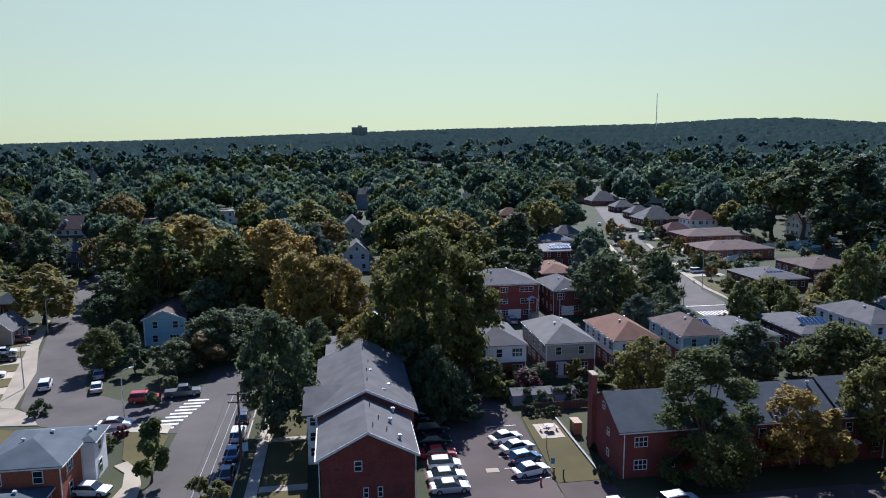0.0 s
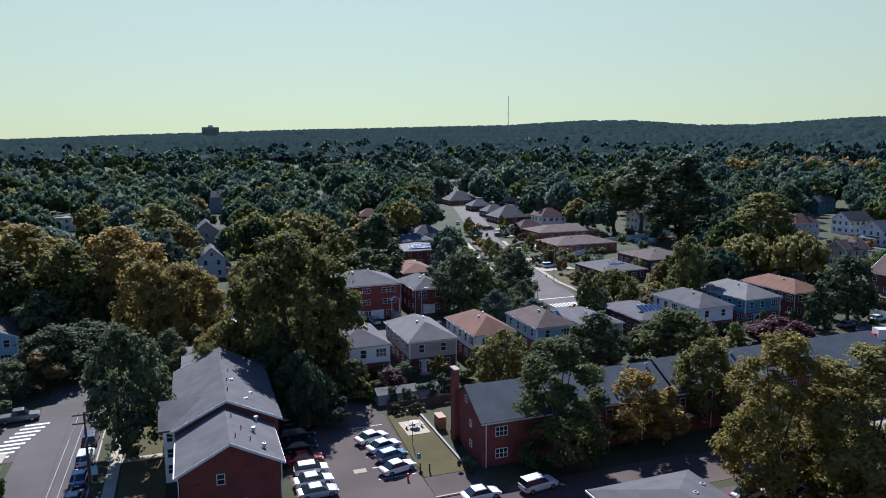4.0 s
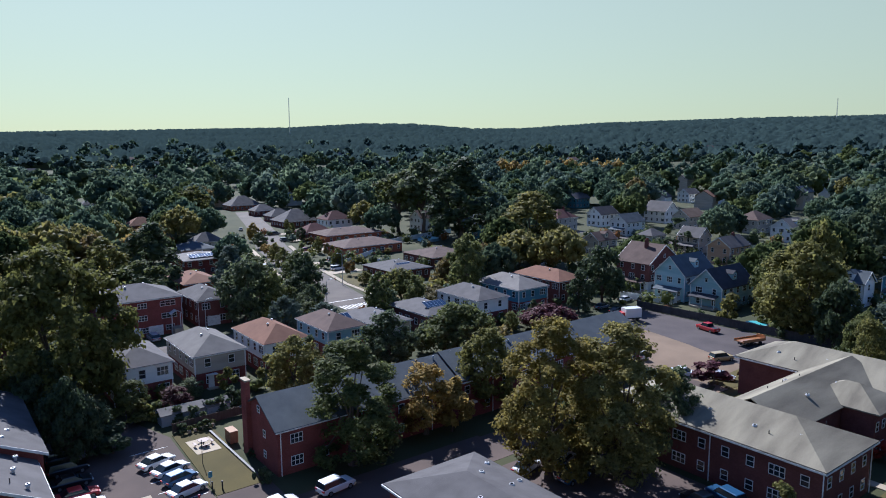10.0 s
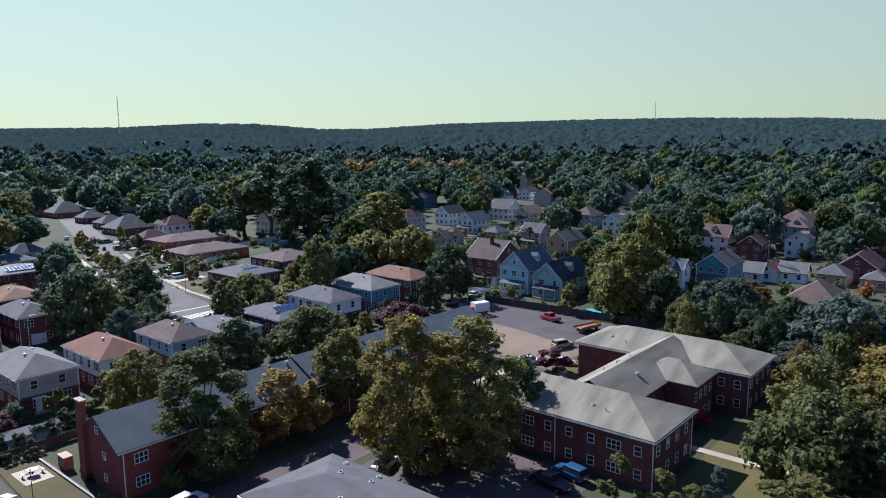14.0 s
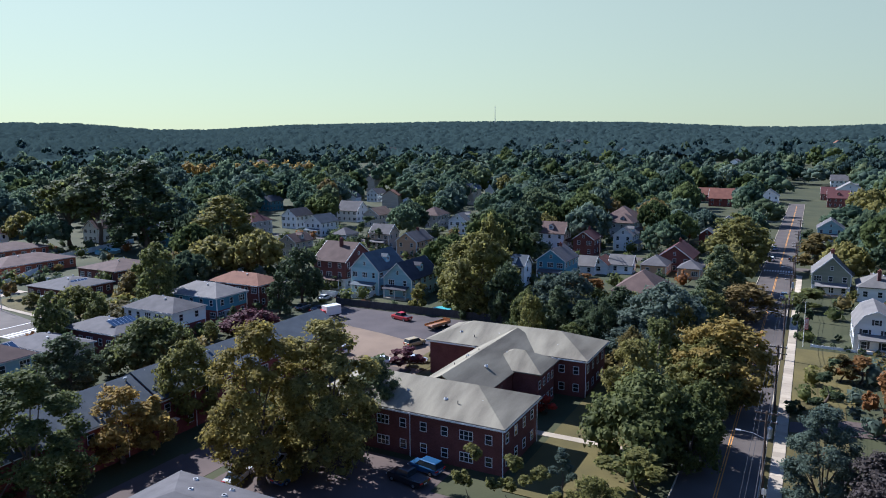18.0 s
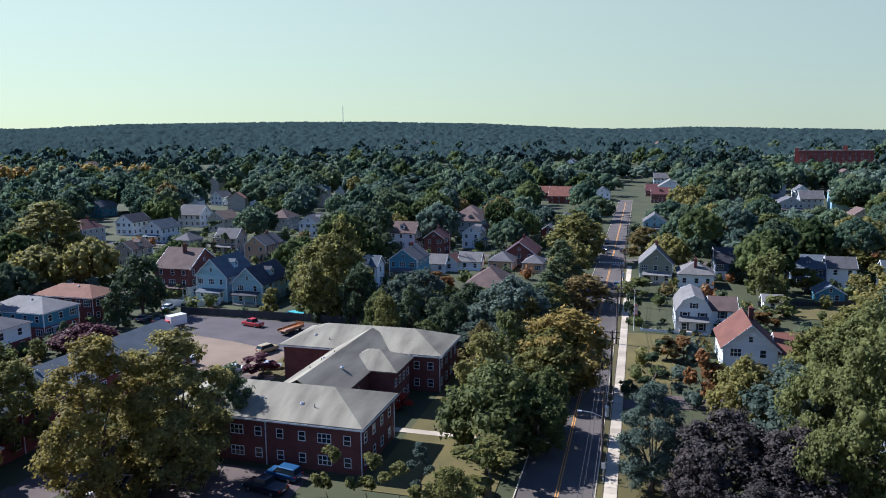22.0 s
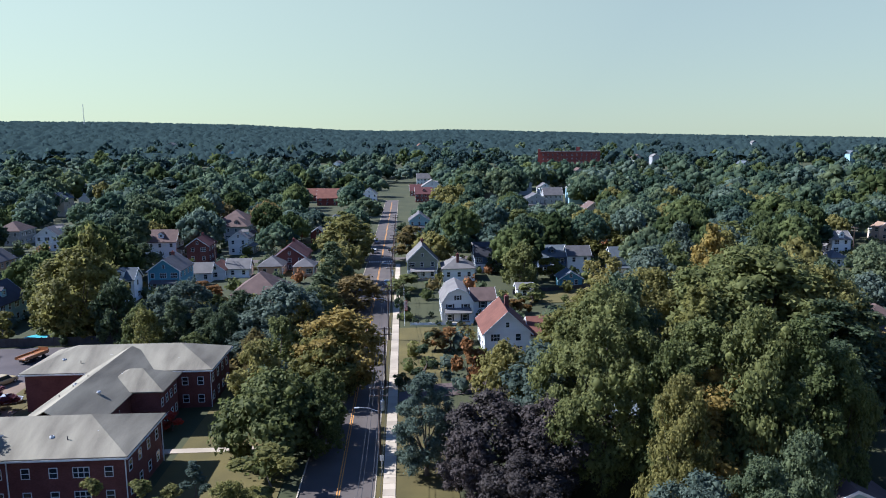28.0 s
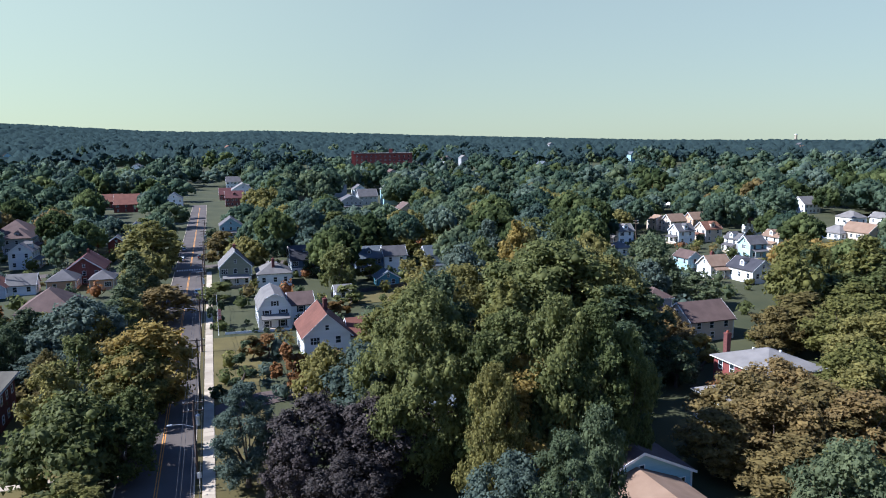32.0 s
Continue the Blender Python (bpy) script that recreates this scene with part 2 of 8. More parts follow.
M["metal"] = surface("metal", (0.35, 0.36, 0.37), (0.5, 0.5, 0.5), 0.6, 0.4, 8.0, 0.0, metal=0.7)
M["galvanised"] = surface("galvanised", (0.45, 0.46, 0.47), (0.62, 0.62, 0.62), 0.6, 0.45, 8.0, 0.0, metal=0.4)
M["pole_wood"] = surface("pole_wood", (0.06, 0.042, 0.032), (0.12, 0.085, 0.065), 1.0, 0.9, 14.0, 0.3, stretch=(3, 3, 0.3))
M["wood"] = surface("wood", (0.16, 0.09, 0.05), (0.28, 0.16, 0.09), 0.6, 0.8, 12.0, 0.2, stretch=(3, 3, 0.5))
M["wire"] = plain("wire", (0.03, 0.03, 0.035), 0.6)
M["bark"] = surface("bark", (0.05, 0.038, 0.03), (0.12, 0.095, 0.075), 0.6, 0.95, 8.0, 0.6, stretch=(2, 2, 0.4))
M["rubber"] = plain("rubber", (0.015, 0.015, 0.016), 0.8)
M["rim"] = plain("rim", (0.45, 0.45, 0.46), 0.3, 0.9)
M["lamp_white"] = plain("lamp_white", (0.75, 0.75, 0.72), 0.2)
M["lamp_red"] = plain("lamp_red", (0.45, 0.02, 0.02), 0.2)
for key, c in (("white", (0.75, 0.75, 0.74)), ("silver", (0.42, 0.43, 0.45)), ("black", (0.012, 0.012, 0.015)), ("red", (0.42, 0.02, 0.02)),
               ("blue", (0.03, 0.09, 0.2)), ("grey", (0.12, 0.125, 0.135)), ("tan", (0.4, 0.3, 0.13)), ("maroon", (0.16, 0.02, 0.03)), ("orange", (0.34, 0.15, 0.05))):
    M["car_" + key] = plain("car_" + key, c, 0.35, 0.15 if key in ("silver", "grey", "blue") else 0.0, 0.8)
LEAF = {
    "oak": foliage("leaf_oak", (0.05, 0.064, 0.021), (0.22, 0.235, 0.074), 0.53),
    "olive": foliage("leaf_olive", (0.07, 0.073, 0.022), (0.32, 0.295, 0.082), 0.55),
    "fresh": foliage("leaf_fresh", (0.055, 0.066, 0.02), (0.2, 0.21, 0.065), 0.46),
    "gold": foliage("leaf_gold", (0.135, 0.108, 0.028), (0.43, 0.335, 0.085), 0.56),
    "dark": foliage("leaf_dark", (0.036, 0.053, 0.03), (0.165, 0.195, 0.09), 0.5),
    "blue": foliage("leaf_blue", (0.05, 0.07, 0.058), (0.17, 0.205, 0.15), 0.42, island=0.4, gloss=0.05),
    "purple": foliage("leaf_purple", (0.026, 0.021, 0.02), (0.075, 0.06, 0.053), 0.12),
    "maroon": foliage("leaf_maroon", (0.05, 0.018, 0.022), (0.125, 0.045, 0.05), 0.25),
    "red": foliage("leaf_red", (0.25, 0.025, 0.025), (0.42, 0.06, 0.04), 0.3),
    "rust": foliage("leaf_rust", (0.11, 0.058, 0.018), (0.25, 0.14, 0.042), 0.38),
    "brown": foliage("leaf_brown", (0.08, 0.064, 0.024), (0.27, 0.21, 0.07), 0.48),
    # bluish for a leaf: haze of the far ridge put into the colour
    "ridge": foliage("leaf_ridge_hazed", (0.05, 0.078, 0.076), (0.09, 0.125, 0.105), 0.6, island=0.2, gloss=0.0),
    # dark blue tone: shade and haze of far woods put into the colour
    "cover": foliage("leaf_cover_hazed", (0.03, 0.05, 0.056), (0.058, 0.085, 0.084), 0.5, gloss=0.0),
}

# paler, bluer leaf colours: the haze of distance is mixed into them
HAZED_FOREST = {  # crowns of the joined woods: the tone changes from tree to tree
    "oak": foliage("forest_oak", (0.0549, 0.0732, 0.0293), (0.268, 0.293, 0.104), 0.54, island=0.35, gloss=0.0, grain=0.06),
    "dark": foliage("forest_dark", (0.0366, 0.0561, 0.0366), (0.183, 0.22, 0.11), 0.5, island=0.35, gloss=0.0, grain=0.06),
    "blue": foliage("forest_blue_hazed", (0.0488, 0.0732, 0.061), (0.207, 0.256, 0.183), 0.48, island=0.35, gloss=0.0, grain=0.06),
    "wood": foliage("forest_mixed_hazed", (0.0586, 0.0915, 0.0634), (0.244, 0.299, 0.171), 0.56, island=0.35, gloss=0.0, grain=0.06),
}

# ---- building blocks ----
def part(name, bm, material, parent=None, label="", at=None):
    me = bm
    if not isinstance(bm, bpy.types.Mesh):
        me = bpy.data.meshes.new(name)
        bm.to_mesh(me)
        bm.free()
        me.materials.append(material)
    ob = new(name, me)
    if parent is not None:
        ob.parent = parent
    if at is not None:
        ob.matrix_basis = at
    if label:
        ob["label"] = label
    return ob


def thing(name, x, y, z, label, category, group="", turn=0.0, kind=""):
    ob = new(name)
    ob.matrix_basis = pose(x, y, z, 0, 0, turn)
    return tagged(ob, label, category, group, kind)


def solid(bm, verts, faces):
    vs = [bm.verts.new(v) for v in verts]
    for f in faces:
        bm.faces.new([vs[i] for i in f])
    return vs


def box(bm, x0, x1, y0, y1, z0, z1):
    return solid(bm, [(x0, y0, z0), (x1, y0, z0), (x1, y1, z0), (x0, y1, z0), (x0, y0, z1), (x1, y0, z1), (x1, y1, z1), (x0, y1, z1)],
                 [(3, 2, 1, 0), (4, 5, 6, 7), (0, 1, 5, 4), (1, 2, 6, 5), (2, 3, 7, 6), (3, 0, 4, 7)])


def boxes(*rows):
    bm = bmesh.new()
    for r in rows:
        box(bm, *r)
    return bm


def tube(bm, p, q, r0, r1, n=8):
    """A tapered round bar from p to q."""
    p, q = Vector(p), Vector(q)
    m = (q - p).to_track_quat("Z", "Y").to_matrix()
    a = [bm.verts.new(p + m @ Vector((math.cos(k * 2 * math.pi / n) * r0, math.sin(k * 2 * math.pi / n) * r0, 0))) for k in range(n)]
    b = [bm.verts.new(q + m @ Vector((math.cos(k * 2 * math.pi / n) * r1, math.sin(k * 2 * math.pi / n) * r1, 0))) for k in range(n)]
    for k in range(n):
        bm.faces.new((a[k], a[(k + 1) % n], b[(k + 1) % n], b[k]))
    bm.faces.new(a[::-1])
    bm.faces.new(b)


def mesh_of(name, verts, faces, material):
    """A mesh from arrays: verts (n, 3), faces (m, 3) or (m, 4)."""
    me = bpy.data.meshes.new(name)
    n, k = faces.shape
    me.vertices.add(len(verts))
    me.vertices.foreach_set("co", np.asarray(verts, np.float32).ravel())
    me.loops.add(n * k)
    me.loops.foreach_set("vertex_index", np.asarray(faces, np.int32).ravel())
    me.polygons.add(n)
    me.polygons.foreach_set("loop_start", np.arange(0, n * k, k, dtype=np.int32))
    me.update(calc_edges=True)
    me.materials.append(material)
    return me


# ---- trees ----
_bm = bmesh.new()
bmesh.ops.create_icosphere(_bm, subdivisions=1, radius=1)
ICO1 = (np.array([v.co[:] for v in _bm.verts]), np.array([[v.index for v in f.verts] for f in _bm.faces]))
_bm.free()


def unit(v):
    return v / np.maximum(np.linalg.norm(v, axis=-1, keepdims=True), 1e-6)


def leaf_quads(rng, centre, normal, size):
    """Small bent leaf sprays: one quad each, facing roughly along normal."""
    n = len(centre)
    side = unit(np.cross(normal, rng.normal(size=(n, 3))))
    up = np.cross(normal, side)
    s = size[:, None]
    v = np.stack([centre - side * s * 0.5, centre - up * s * 0.6 + normal * s * 0.12, centre + side * s * 0.5, centre + up * s * 0.75 - normal * s * 0.1], 1)
    return v.reshape(-1, 3), np.arange(4 * n).reshape(n, 4)


def leaf_tris(rng, centre, normal, size):
    """Leaf sprays of one bent triangle each, for trees further off."""
    v, f = leaf_quads(rng, centre, normal, size * 1.25)
    n = len(centre)
    v = v.reshape(n, 4, 3)[:, [0, 2, 3]]
    return v.reshape(-1, 3), np.arange(3 * n).reshape(n, 3)


def crown_lobes(rng, count, low, high, radius, form):
    """Centres and radii of the clumps that make up a crown: main boughs, each with smaller clumps on its outside."""
    boughs = max(5, count // 12)
    rows = []
    for k in range(boughs):
        f = ((k + 0.5) / boughs) ** 1.12
        if form == "cone":
            wide = (1 - f) ** 0.7 * radius + 0.1 * radius
        elif form == "column":
            wide = radius * (0.5 + 0.4 * math.sin(math.pi * min(1, f * 1.15)))
        elif form == "umbrella":
            wide = radius * math.sqrt(max(0.05, 1 - f ** 2.4))
        else:
            wide = radius * math.sqrt(max(0.06, 1 - (2 * f - 0.8) ** 2 * 0.72))
        big = radius * rng.uniform(0.32, 0.52) * (0.8 if form in ("cone", "column") else 1) * min(1.0, (180 / count) ** 0.36)
        ang = k * 2.39996 + rng.uniform(-0.5, 0.5)
        rad = max(0.0, wide - big * 0.8) * math.sqrt(rng.uniform(0.45, 1.0))
        z = low + big * 0.5 + (high - low - big * 1.2) * f
        c = np.array([rad * math.cos(ang), rad * math.sin(ang), z])
        out = unit(np.array([c[0], c[1], radius * 0.5 * (f + 0.2)]))
        for i in range(count // boughs):
            d = unit(rng.normal(size=3) + out * 0.9)
            sub = big * rng.uniform(0.3, 0.52)
            rows.append((*(c + d * big * rng.uniform(0.5, 0.95) * [1, 1, 0.85]), sub))
    return np.array(rows)


def crown_mesh(name, seed, low, high, radius, form, lobes, leaves, leaf, material, coarse=False):
    rng = np.random.default_rng(seed)
    lob = crown_lobes(rng, lobes, low, high, radius, form)
    lob[:, :2] *= radius / np.percentile(np.hypot(lob[:, 0], lob[:, 1]) + lob[:, 3] * 0.9, 95)
    lob[:, 2] = low + (lob[:, 2] - low) * (high - low) / (np.max(lob[:, 2] + lob[:, 3] * 0.85) - low)
    flat = np.array([1, 1, 0.9]) if form in ("cone", "column") else np.array([1.08, 1.08, 0.84])
    heart = np.array([0, 0, low + (high - low) * 0.35])
    vs, fs, base = [], [], 0
    for cx, cy, cz, r in lob:
        c = np.array([cx, cy, cz])
        d = unit(rng.normal(size=(leaves, 3)) + [0, 0, 0.35])
        wob = 0.6 + 0.48 * rng.random((leaves, 1)) + 0.16 * np.sin(d[:, :1] * 5 + cx) * np.cos(d[:, 1:2] * 4 + cy)
        p = c + d * r * wob * flat
        nrm = unit(d * 0.65 + unit(p - heart) * 0.4 + rng.normal(size=(leaves, 3)) * 0.48 + [0, 0, 0.3])
        if coarse:
            v, f = leaf_tris(rng, p, nrm, leaf * rng.uniform(0.6, 1.25, leaves))
        else:
            v, f = leaf_quads(rng, p, nrm, leaf * rng.uniform(0.6, 1.25, leaves))
            f = np.concatenate([f[:, [0, 1, 2]], f[:, [0, 2, 3]]])
        vs.append(v)
        fs.append(f + base)
        base += len(v)
        core = ICO1[0] * (r * 0.5) * (1 + 0.2 * rng.normal(size=(len(ICO1[0]), 1))) * [1, 1, 0.8] + c
        vs.append(core)
        fs.append(ICO1[1] + base)
        base += len(core)
    return mesh_of(name, np.concatenate(vs), np.concatenate(fs), material), lob


def trunk_mesh(name, seed, height, radius, lob, straight=False):
    rng = random.Random(seed)
    bm = bmesh.new()
    pts = [Vector((rng.uniform(-0.12, 0.12) * k, rng.uniform(-0.12, 0.12) * k, height * f)) for k, f in enumerate((0, 0.08, 0.25, 0.45, 0.62))]
    rad = [radius * 1.45, radius * 1.05, radius * 0.9, radius * 0.72, radius * 0.5]
    for a, b, r, s in zip(pts, pts[1:], rad, rad[1:]):
        tube(bm, a, b, r, s, 8)
    if not straight:
        for row in lob[:: max(1, len(lob) // (12 if len(lob) > 60 else 5))]:
            start = pts[rng.choice((2, 3, 3, 4))]
            end = Vector(row[:3])
            mid = start.lerp(end, 0.5) + Vector((0, 0, 0.08 * height))
            tube(bm, start, mid, radius * 0.38, radius * 0.22, 6)
            tube(bm, mid, end, radius * 0.22, radius * 0.08, 5)
    else:
        tube(bm, pts[-1], (0, 0, height * 0.97), radius * 0.5, radius * 0.1, 6)
    return bm


FORMS = {}  # name: (crown mesh, trunk mesh, height, radius)


def make_form(key, seed, height, low, radius, form, lobes, leaves, leaf, trunk):
    """A kind of tree in three grades of foliage: fine for the near ones, coarser for those further off."""
    for grade, n, q, size in (("", lobes, leaves, leaf), ("_mid", max(15, int(lobes * 0.85)), max(16, int(leaves * 0.5)), leaf * 1.45), ("_far", max(15, int(lobes * 0.7)), max(10, int(leaves * 0.3)), leaf * 2.0)):
        me, lob = crown_mesh("crown_" + key + grade, seed, low, height, radius, form, n, q, size, LEAF["oak"], True)
        bm = trunk_mesh("trunk", seed, max(low + (height - low) * 0.5, 0.5), trunk, lob, form in ("cone", "column"))
        tm = bpy.data.meshes.new("trunk_" + key + grade)
        bm.to_mesh(tm)
        bm.free()
        tm.materials.append(M["bark"])
        FORMS[key + grade] = (me, tm, height, radius)


make_form("broad", 1, 15, 1.0, 6.5, "round", 240, 60, 0.32, 0.38)
make_form("broad_b", 2, 16, 1.1, 6.2, "round", 240, 60, 0.32, 0.42)
make_form("broad_c", 12, 14, 0.9, 6.8, "round", 240, 60, 0.32, 0.4)
make_form("tall", 3, 20, 1.2, 6.0, "round", 300, 60, 0.32, 0.45)
make_form("umbrella", 4, 18, 8.0, 7.5, "umbrella", 170, 54, 0.36, 0.4)
make_form("spread", 5, 8, 0.8, 6.2, "umbrella", 240, 62, 0.26, 0.28)
make_form("cone", 6, 12, 0.3, 3.6, "cone", 80, 64, 0.33, 0.25)
make_form("column", 7, 9, 0.3, 2.2, "column", 50, 60, 0.27, 0.2)
make_form("small", 8, 6, 0.8, 2.6, "round", 44, 90, 0.34, 0.14)
make_form("shrub", 9, 2.2, 0.1, 1.6, "round", 24, 60, 0.26, 0.08)
make_form("giant", 14, 22, 1.8, 11, "round", 660, 64, 0.36, 0.55)
TREE_SPOTS = []
LEAFNAME = {"fresh": "bright green", "ridge": "haze-tinted blue-green distant", "wood": "haze-tinted mixed green", "oak": "dark green", "olive": "olive green", "gold": "yellowing", "dark": "dense dark green", "blue": "grey-green", "purple": "grey-purple leaved",
            "maroon": "maroon leaved", "red": "bright red", "rust": "rust-orange", "brown": "brownish green"}


GROVES = []


def grove(leaf, x, y, h, r):
    """Several crowns side by side that together are as wide as 2 r."""
    rs = random.Random(round(x + 3 * y))
    one = h * 0.48
    n = max(2, round((r / one) ** 1.25))
    d = math.hypot(x, y)
    for k in range(n):
        u = (2 * (k + 0.5) / n - 1) * (r - one)
        v = rs.uniform(-0.6, 0.6) * r
        gx, gy, gz = settle(x + u * y / d + v * x / d, y - u * x / d + v * y / d)
        GROVES.append((gx, gy, one * rs.uniform(0.85, 1.2), h * rs.uniform(0.85, 1.1), leaf))
        TREE_SPOTS.append(GROVES[-1][:4])


def tree(form, leaf, x, y, h, r, label="", group="", z=0.0):
    """A tree on the ground at x, y with that height and crown radius."""
    if r > 8.6 and form[:4] in ("broa", "tall") and math.hypot(x, y) < 215:
        form = "giant"
    if r > 0.72 * h and math.hypot(x, y) > 230:
        grove(leaf, x, y, h, r)
        return None
    cm, tm, fh_, fr = FORMS[form + ("" if math.hypot(x, y) < 84 else ("_mid" if math.hypot(x, y) < 150 else "_far"))]
    rs = random.Random(round(x * 7 + y * 13))
    name = "shrub" if form == "shrub" else ("conifer" if form in ("cone", "column") else "tree")
    ob = thing(name, x, y, z, label or f"{LEAFNAME[leaf]} {'shrub in a garden bed' if form == 'shrub' else 'tree standing among the houses'}", "shrub" if form == "shrub" else "tree", group, rs.uniform(0, 360))
    ob.scale = (r / fr, r / fr, h / fh_)
    part("trunk", tm, None, ob)
    c = part("crown", cm, None, ob)
    c.material_slots[0].link = "OBJECT"
    c.material_slots[0].material = LEAF[leaf]
    TREE_SPOTS.append((x, y, r, h))
    return ob


# ---- houses ----
HOUSES = []


def hip_roof(bm, x0, x1, y0, y1, z, rise, over, thick=0.18):
    x0, x1, y0, y1 = x0 - over, x1 + over, y0 - over, y1 + over
    w, d = x1 - x0, y1 - y0
    if w <= d:
        a, b = ((x0 + x1) / 2, y0 + w * 0.5), ((x0 + x1) / 2, y1 - w * 0.5)
    else:
        a, b = (x0 + d * 0.5, (y0 + y1) / 2), (x1 - d * 0.5, (y0 + y1) / 2)
    v = [(x0, y0, z - thick), (x1, y0, z - thick), (x1, y1, z - thick), (x0, y1, z - thick), (x0, y0, z), (x1, y0, z), (x1, y1, z), (x0, y1, z), (*a, z + rise), (*b, z + rise)]
    f = [(3, 2, 1, 0), (0, 1, 5, 4), (1, 2, 6, 5), (2, 3, 7, 6), (3, 0, 4, 7)]
    f += [(4, 5, 8), (5, 6, 9, 8), (6, 7, 9), (7, 4, 8, 9)] if w <= d else [(4, 5, 9, 8), (5, 6, 9), (6, 7, 8, 9), (7, 4, 8)]
    solid(bm, v, f)


def gable_roof(bm, x0, x1, y0, y1, z, rise, over, along, thick=0.2, gambrel=0.0):
    """Two sloping slabs with open gable ends; along: the axis of the ridge."""
    def put(u, w, h):
        return (u, w, h) if along == "x" else (w, u, h)
    if along == "x":
        u0, u1, w0, w1 = x0 - over, x1 + over, y0, y1
    else:
        u0, u1, w0, w1 = y0 - over, y1 + over, x0, x1
    mid, half = (w0 + w1) / 2, (w1 - w0) / 2
    k = rise / half
    prof = [(half + over, -over * k), (0, rise)]
    if gambrel:
        prof = [(half + over * 0.5, -over * 0.6), (half * 0.62, rise * 0.68), (0, rise)]
    for s in (-1, 1):
        for (a, ha), (b, hb) in zip(prof, prof[1:]):
            v = []
            for u in (u0, u1):
                v += [put(u, mid + s * a, z + ha), put(u, mid + s * b, z + hb), put(u, mid + s * b, z + hb + thick), put(u, mid + s * a, z + ha + thick)]
            solid(bm, v, [(0, 1, 2, 3), (7, 6, 5, 4), (0, 4, 5, 1), (1, 5, 6, 2), (2, 6, 7, 3), (3, 7, 4, 0)])
    bmesh.ops.recalc_face_normals(bm, faces=bm.faces[:])


def gable_wall(bm, x0, x1, y0, y1, z0, z1, rise, along, gambrel=0.0):
    """House body with the gable triangles."""
    box(bm, x0, x1, y0, y1, z0, z1)
    def put(u, w, h):
        return (u, w, h) if along == "x" else (w, u, h)
    u0, u1, w0, w1 = (x0, x1, y0, y1) if along == "x" else (y0, y1, x0, x1)
    mid, half = (w0 + w1) / 2, (w1 - w0) / 2
    prof = [(w0, z1), (mid, z1 + rise), (w1, z1)]
    if gambrel:
        prof = [(w0, z1), (mid - half * 0.62, z1 + rise * 0.68), (mid, z1 + rise), (mid + half * 0.62, z1 + rise * 0.68), (w1, z1)]
    n = len(prof)
    v = [put(u0, w, h) for w, h in prof] + [put(u1, w, h) for w, h in prof]
    f = [tuple(range(n)), tuple(range(2 * n - 1, n - 1, -1))] + [(k, k + n, k + n + 1, k + 1) for k in range(n - 1)]
    solid(bm, v, f)
    bmesh.ops.recalc_face_normals(bm, faces=bm.faces[:])


WIN = {}


def bar_grid(xs, zs, y0, y1):
    """One connected lattice of bars in the x-z plane: every other strip is a bar."""
    bm = bmesh.new()
    front = {(i, k): bm.verts.new((x, y0, z)) for i, x in enumerate(xs) for k, z in enumerate(zs)}
    back = {(i, k): bm.verts.new((x, y1, z)) for i, x in enumerate(xs) for k, z in enumerate(zs)}
    nx, nz = len(xs) - 1, len(zs) - 1
    full = {(i, k): (i % 2 == 0 or k % 2 == 0) for i in range(nx) for k in range(nz)}
    for (i, k), on in full.items():
        if not on:
            continue
        bm.faces.new([front[p] for p in ((i, k), (i + 1, k), (i + 1, k + 1), (i, k + 1))])
        for di, dk, p, q in ((-1, 0, (i, k + 1), (i, k)), (1, 0, (i + 1, k), (i + 1, k + 1)), (0, -1, (i, k), (i + 1, k)), (0, 1, (i + 1, k + 1), (i, k + 1))):
            if not full.get((i + di, k + dk), False):
                bm.faces.new((front[q], front[p], back[p], back[q]))
    bmesh.ops.recalc_face_normals(bm, faces=bm.faces[:])
    return bm


def window_kind(w, h, style="plain"):
    """Shared meshes of a sash window that faces -y: frame with sill and meeting rail, and two panes."""
    key = (round(w, 2), round(h, 2), style)
    if key not in WIN:
        b, d = 0.08, 0.06
        xs = [-w / 2, -w / 2 + b] + ([-w / 6 - 0.04, -w / 6 + 0.04, w / 6 - 0.04, w / 6 + 0.04] if w > 1.5 else []) + [w / 2 - b, w / 2]
        zs = [-h / 2, -h / 2 + b, -0.035, 0.035, h / 2 - b, h / 2]
        bm = bar_grid(xs, zs, -d, 0.02)
        f = bpy.data.meshes.new("window_frame")
        bm.to_mesh(f)
        bm.free()
        f.materials.append(M["trim"])
        bm = boxes((-w / 2 + b, w / 2 - b, -0.015, 0.01, -h / 2 + b, h / 2 - b))
        p = bpy.data.meshes.new("window_pane")
        bm.to_mesh(p)
        bm.free()
        p.materials.append(M["glass"])
        s = None
        if style == "shutter":
            bm = boxes((-w / 2 - 0.42, -w / 2 - 0.02, -0.05, 0.02, -h / 2, h / 2))
            s = bpy.data.meshes.new("shutter")
            bm.to_mesh(s)
            bm.free()
            s.materials.append(M["trim_dark"])
        WIN[key] = (f, p, s)
    return WIN[key]


WHOLE = {}


def whole_window(f, p):
    """Frame and glass in one mesh, for windows far off."""
    if f.name not in WHOLE:
        bm = bmesh.new()
        bm.from_mesh(f)
        n = len(bm.faces)
        bm.from_mesh(p)
        bm.faces.ensure_lookup_table()
        for face in bm.faces[n:]:
            face.material_index = 1
        me = bpy.data.meshes.new("window_whole")
        bm.to_mesh(me)
        bm.free()
        me.materials.append(M["trim"])
        me.materials.append(M["glass"])
        WHOLE[f.name] = me
    return WHOLE[f.name]


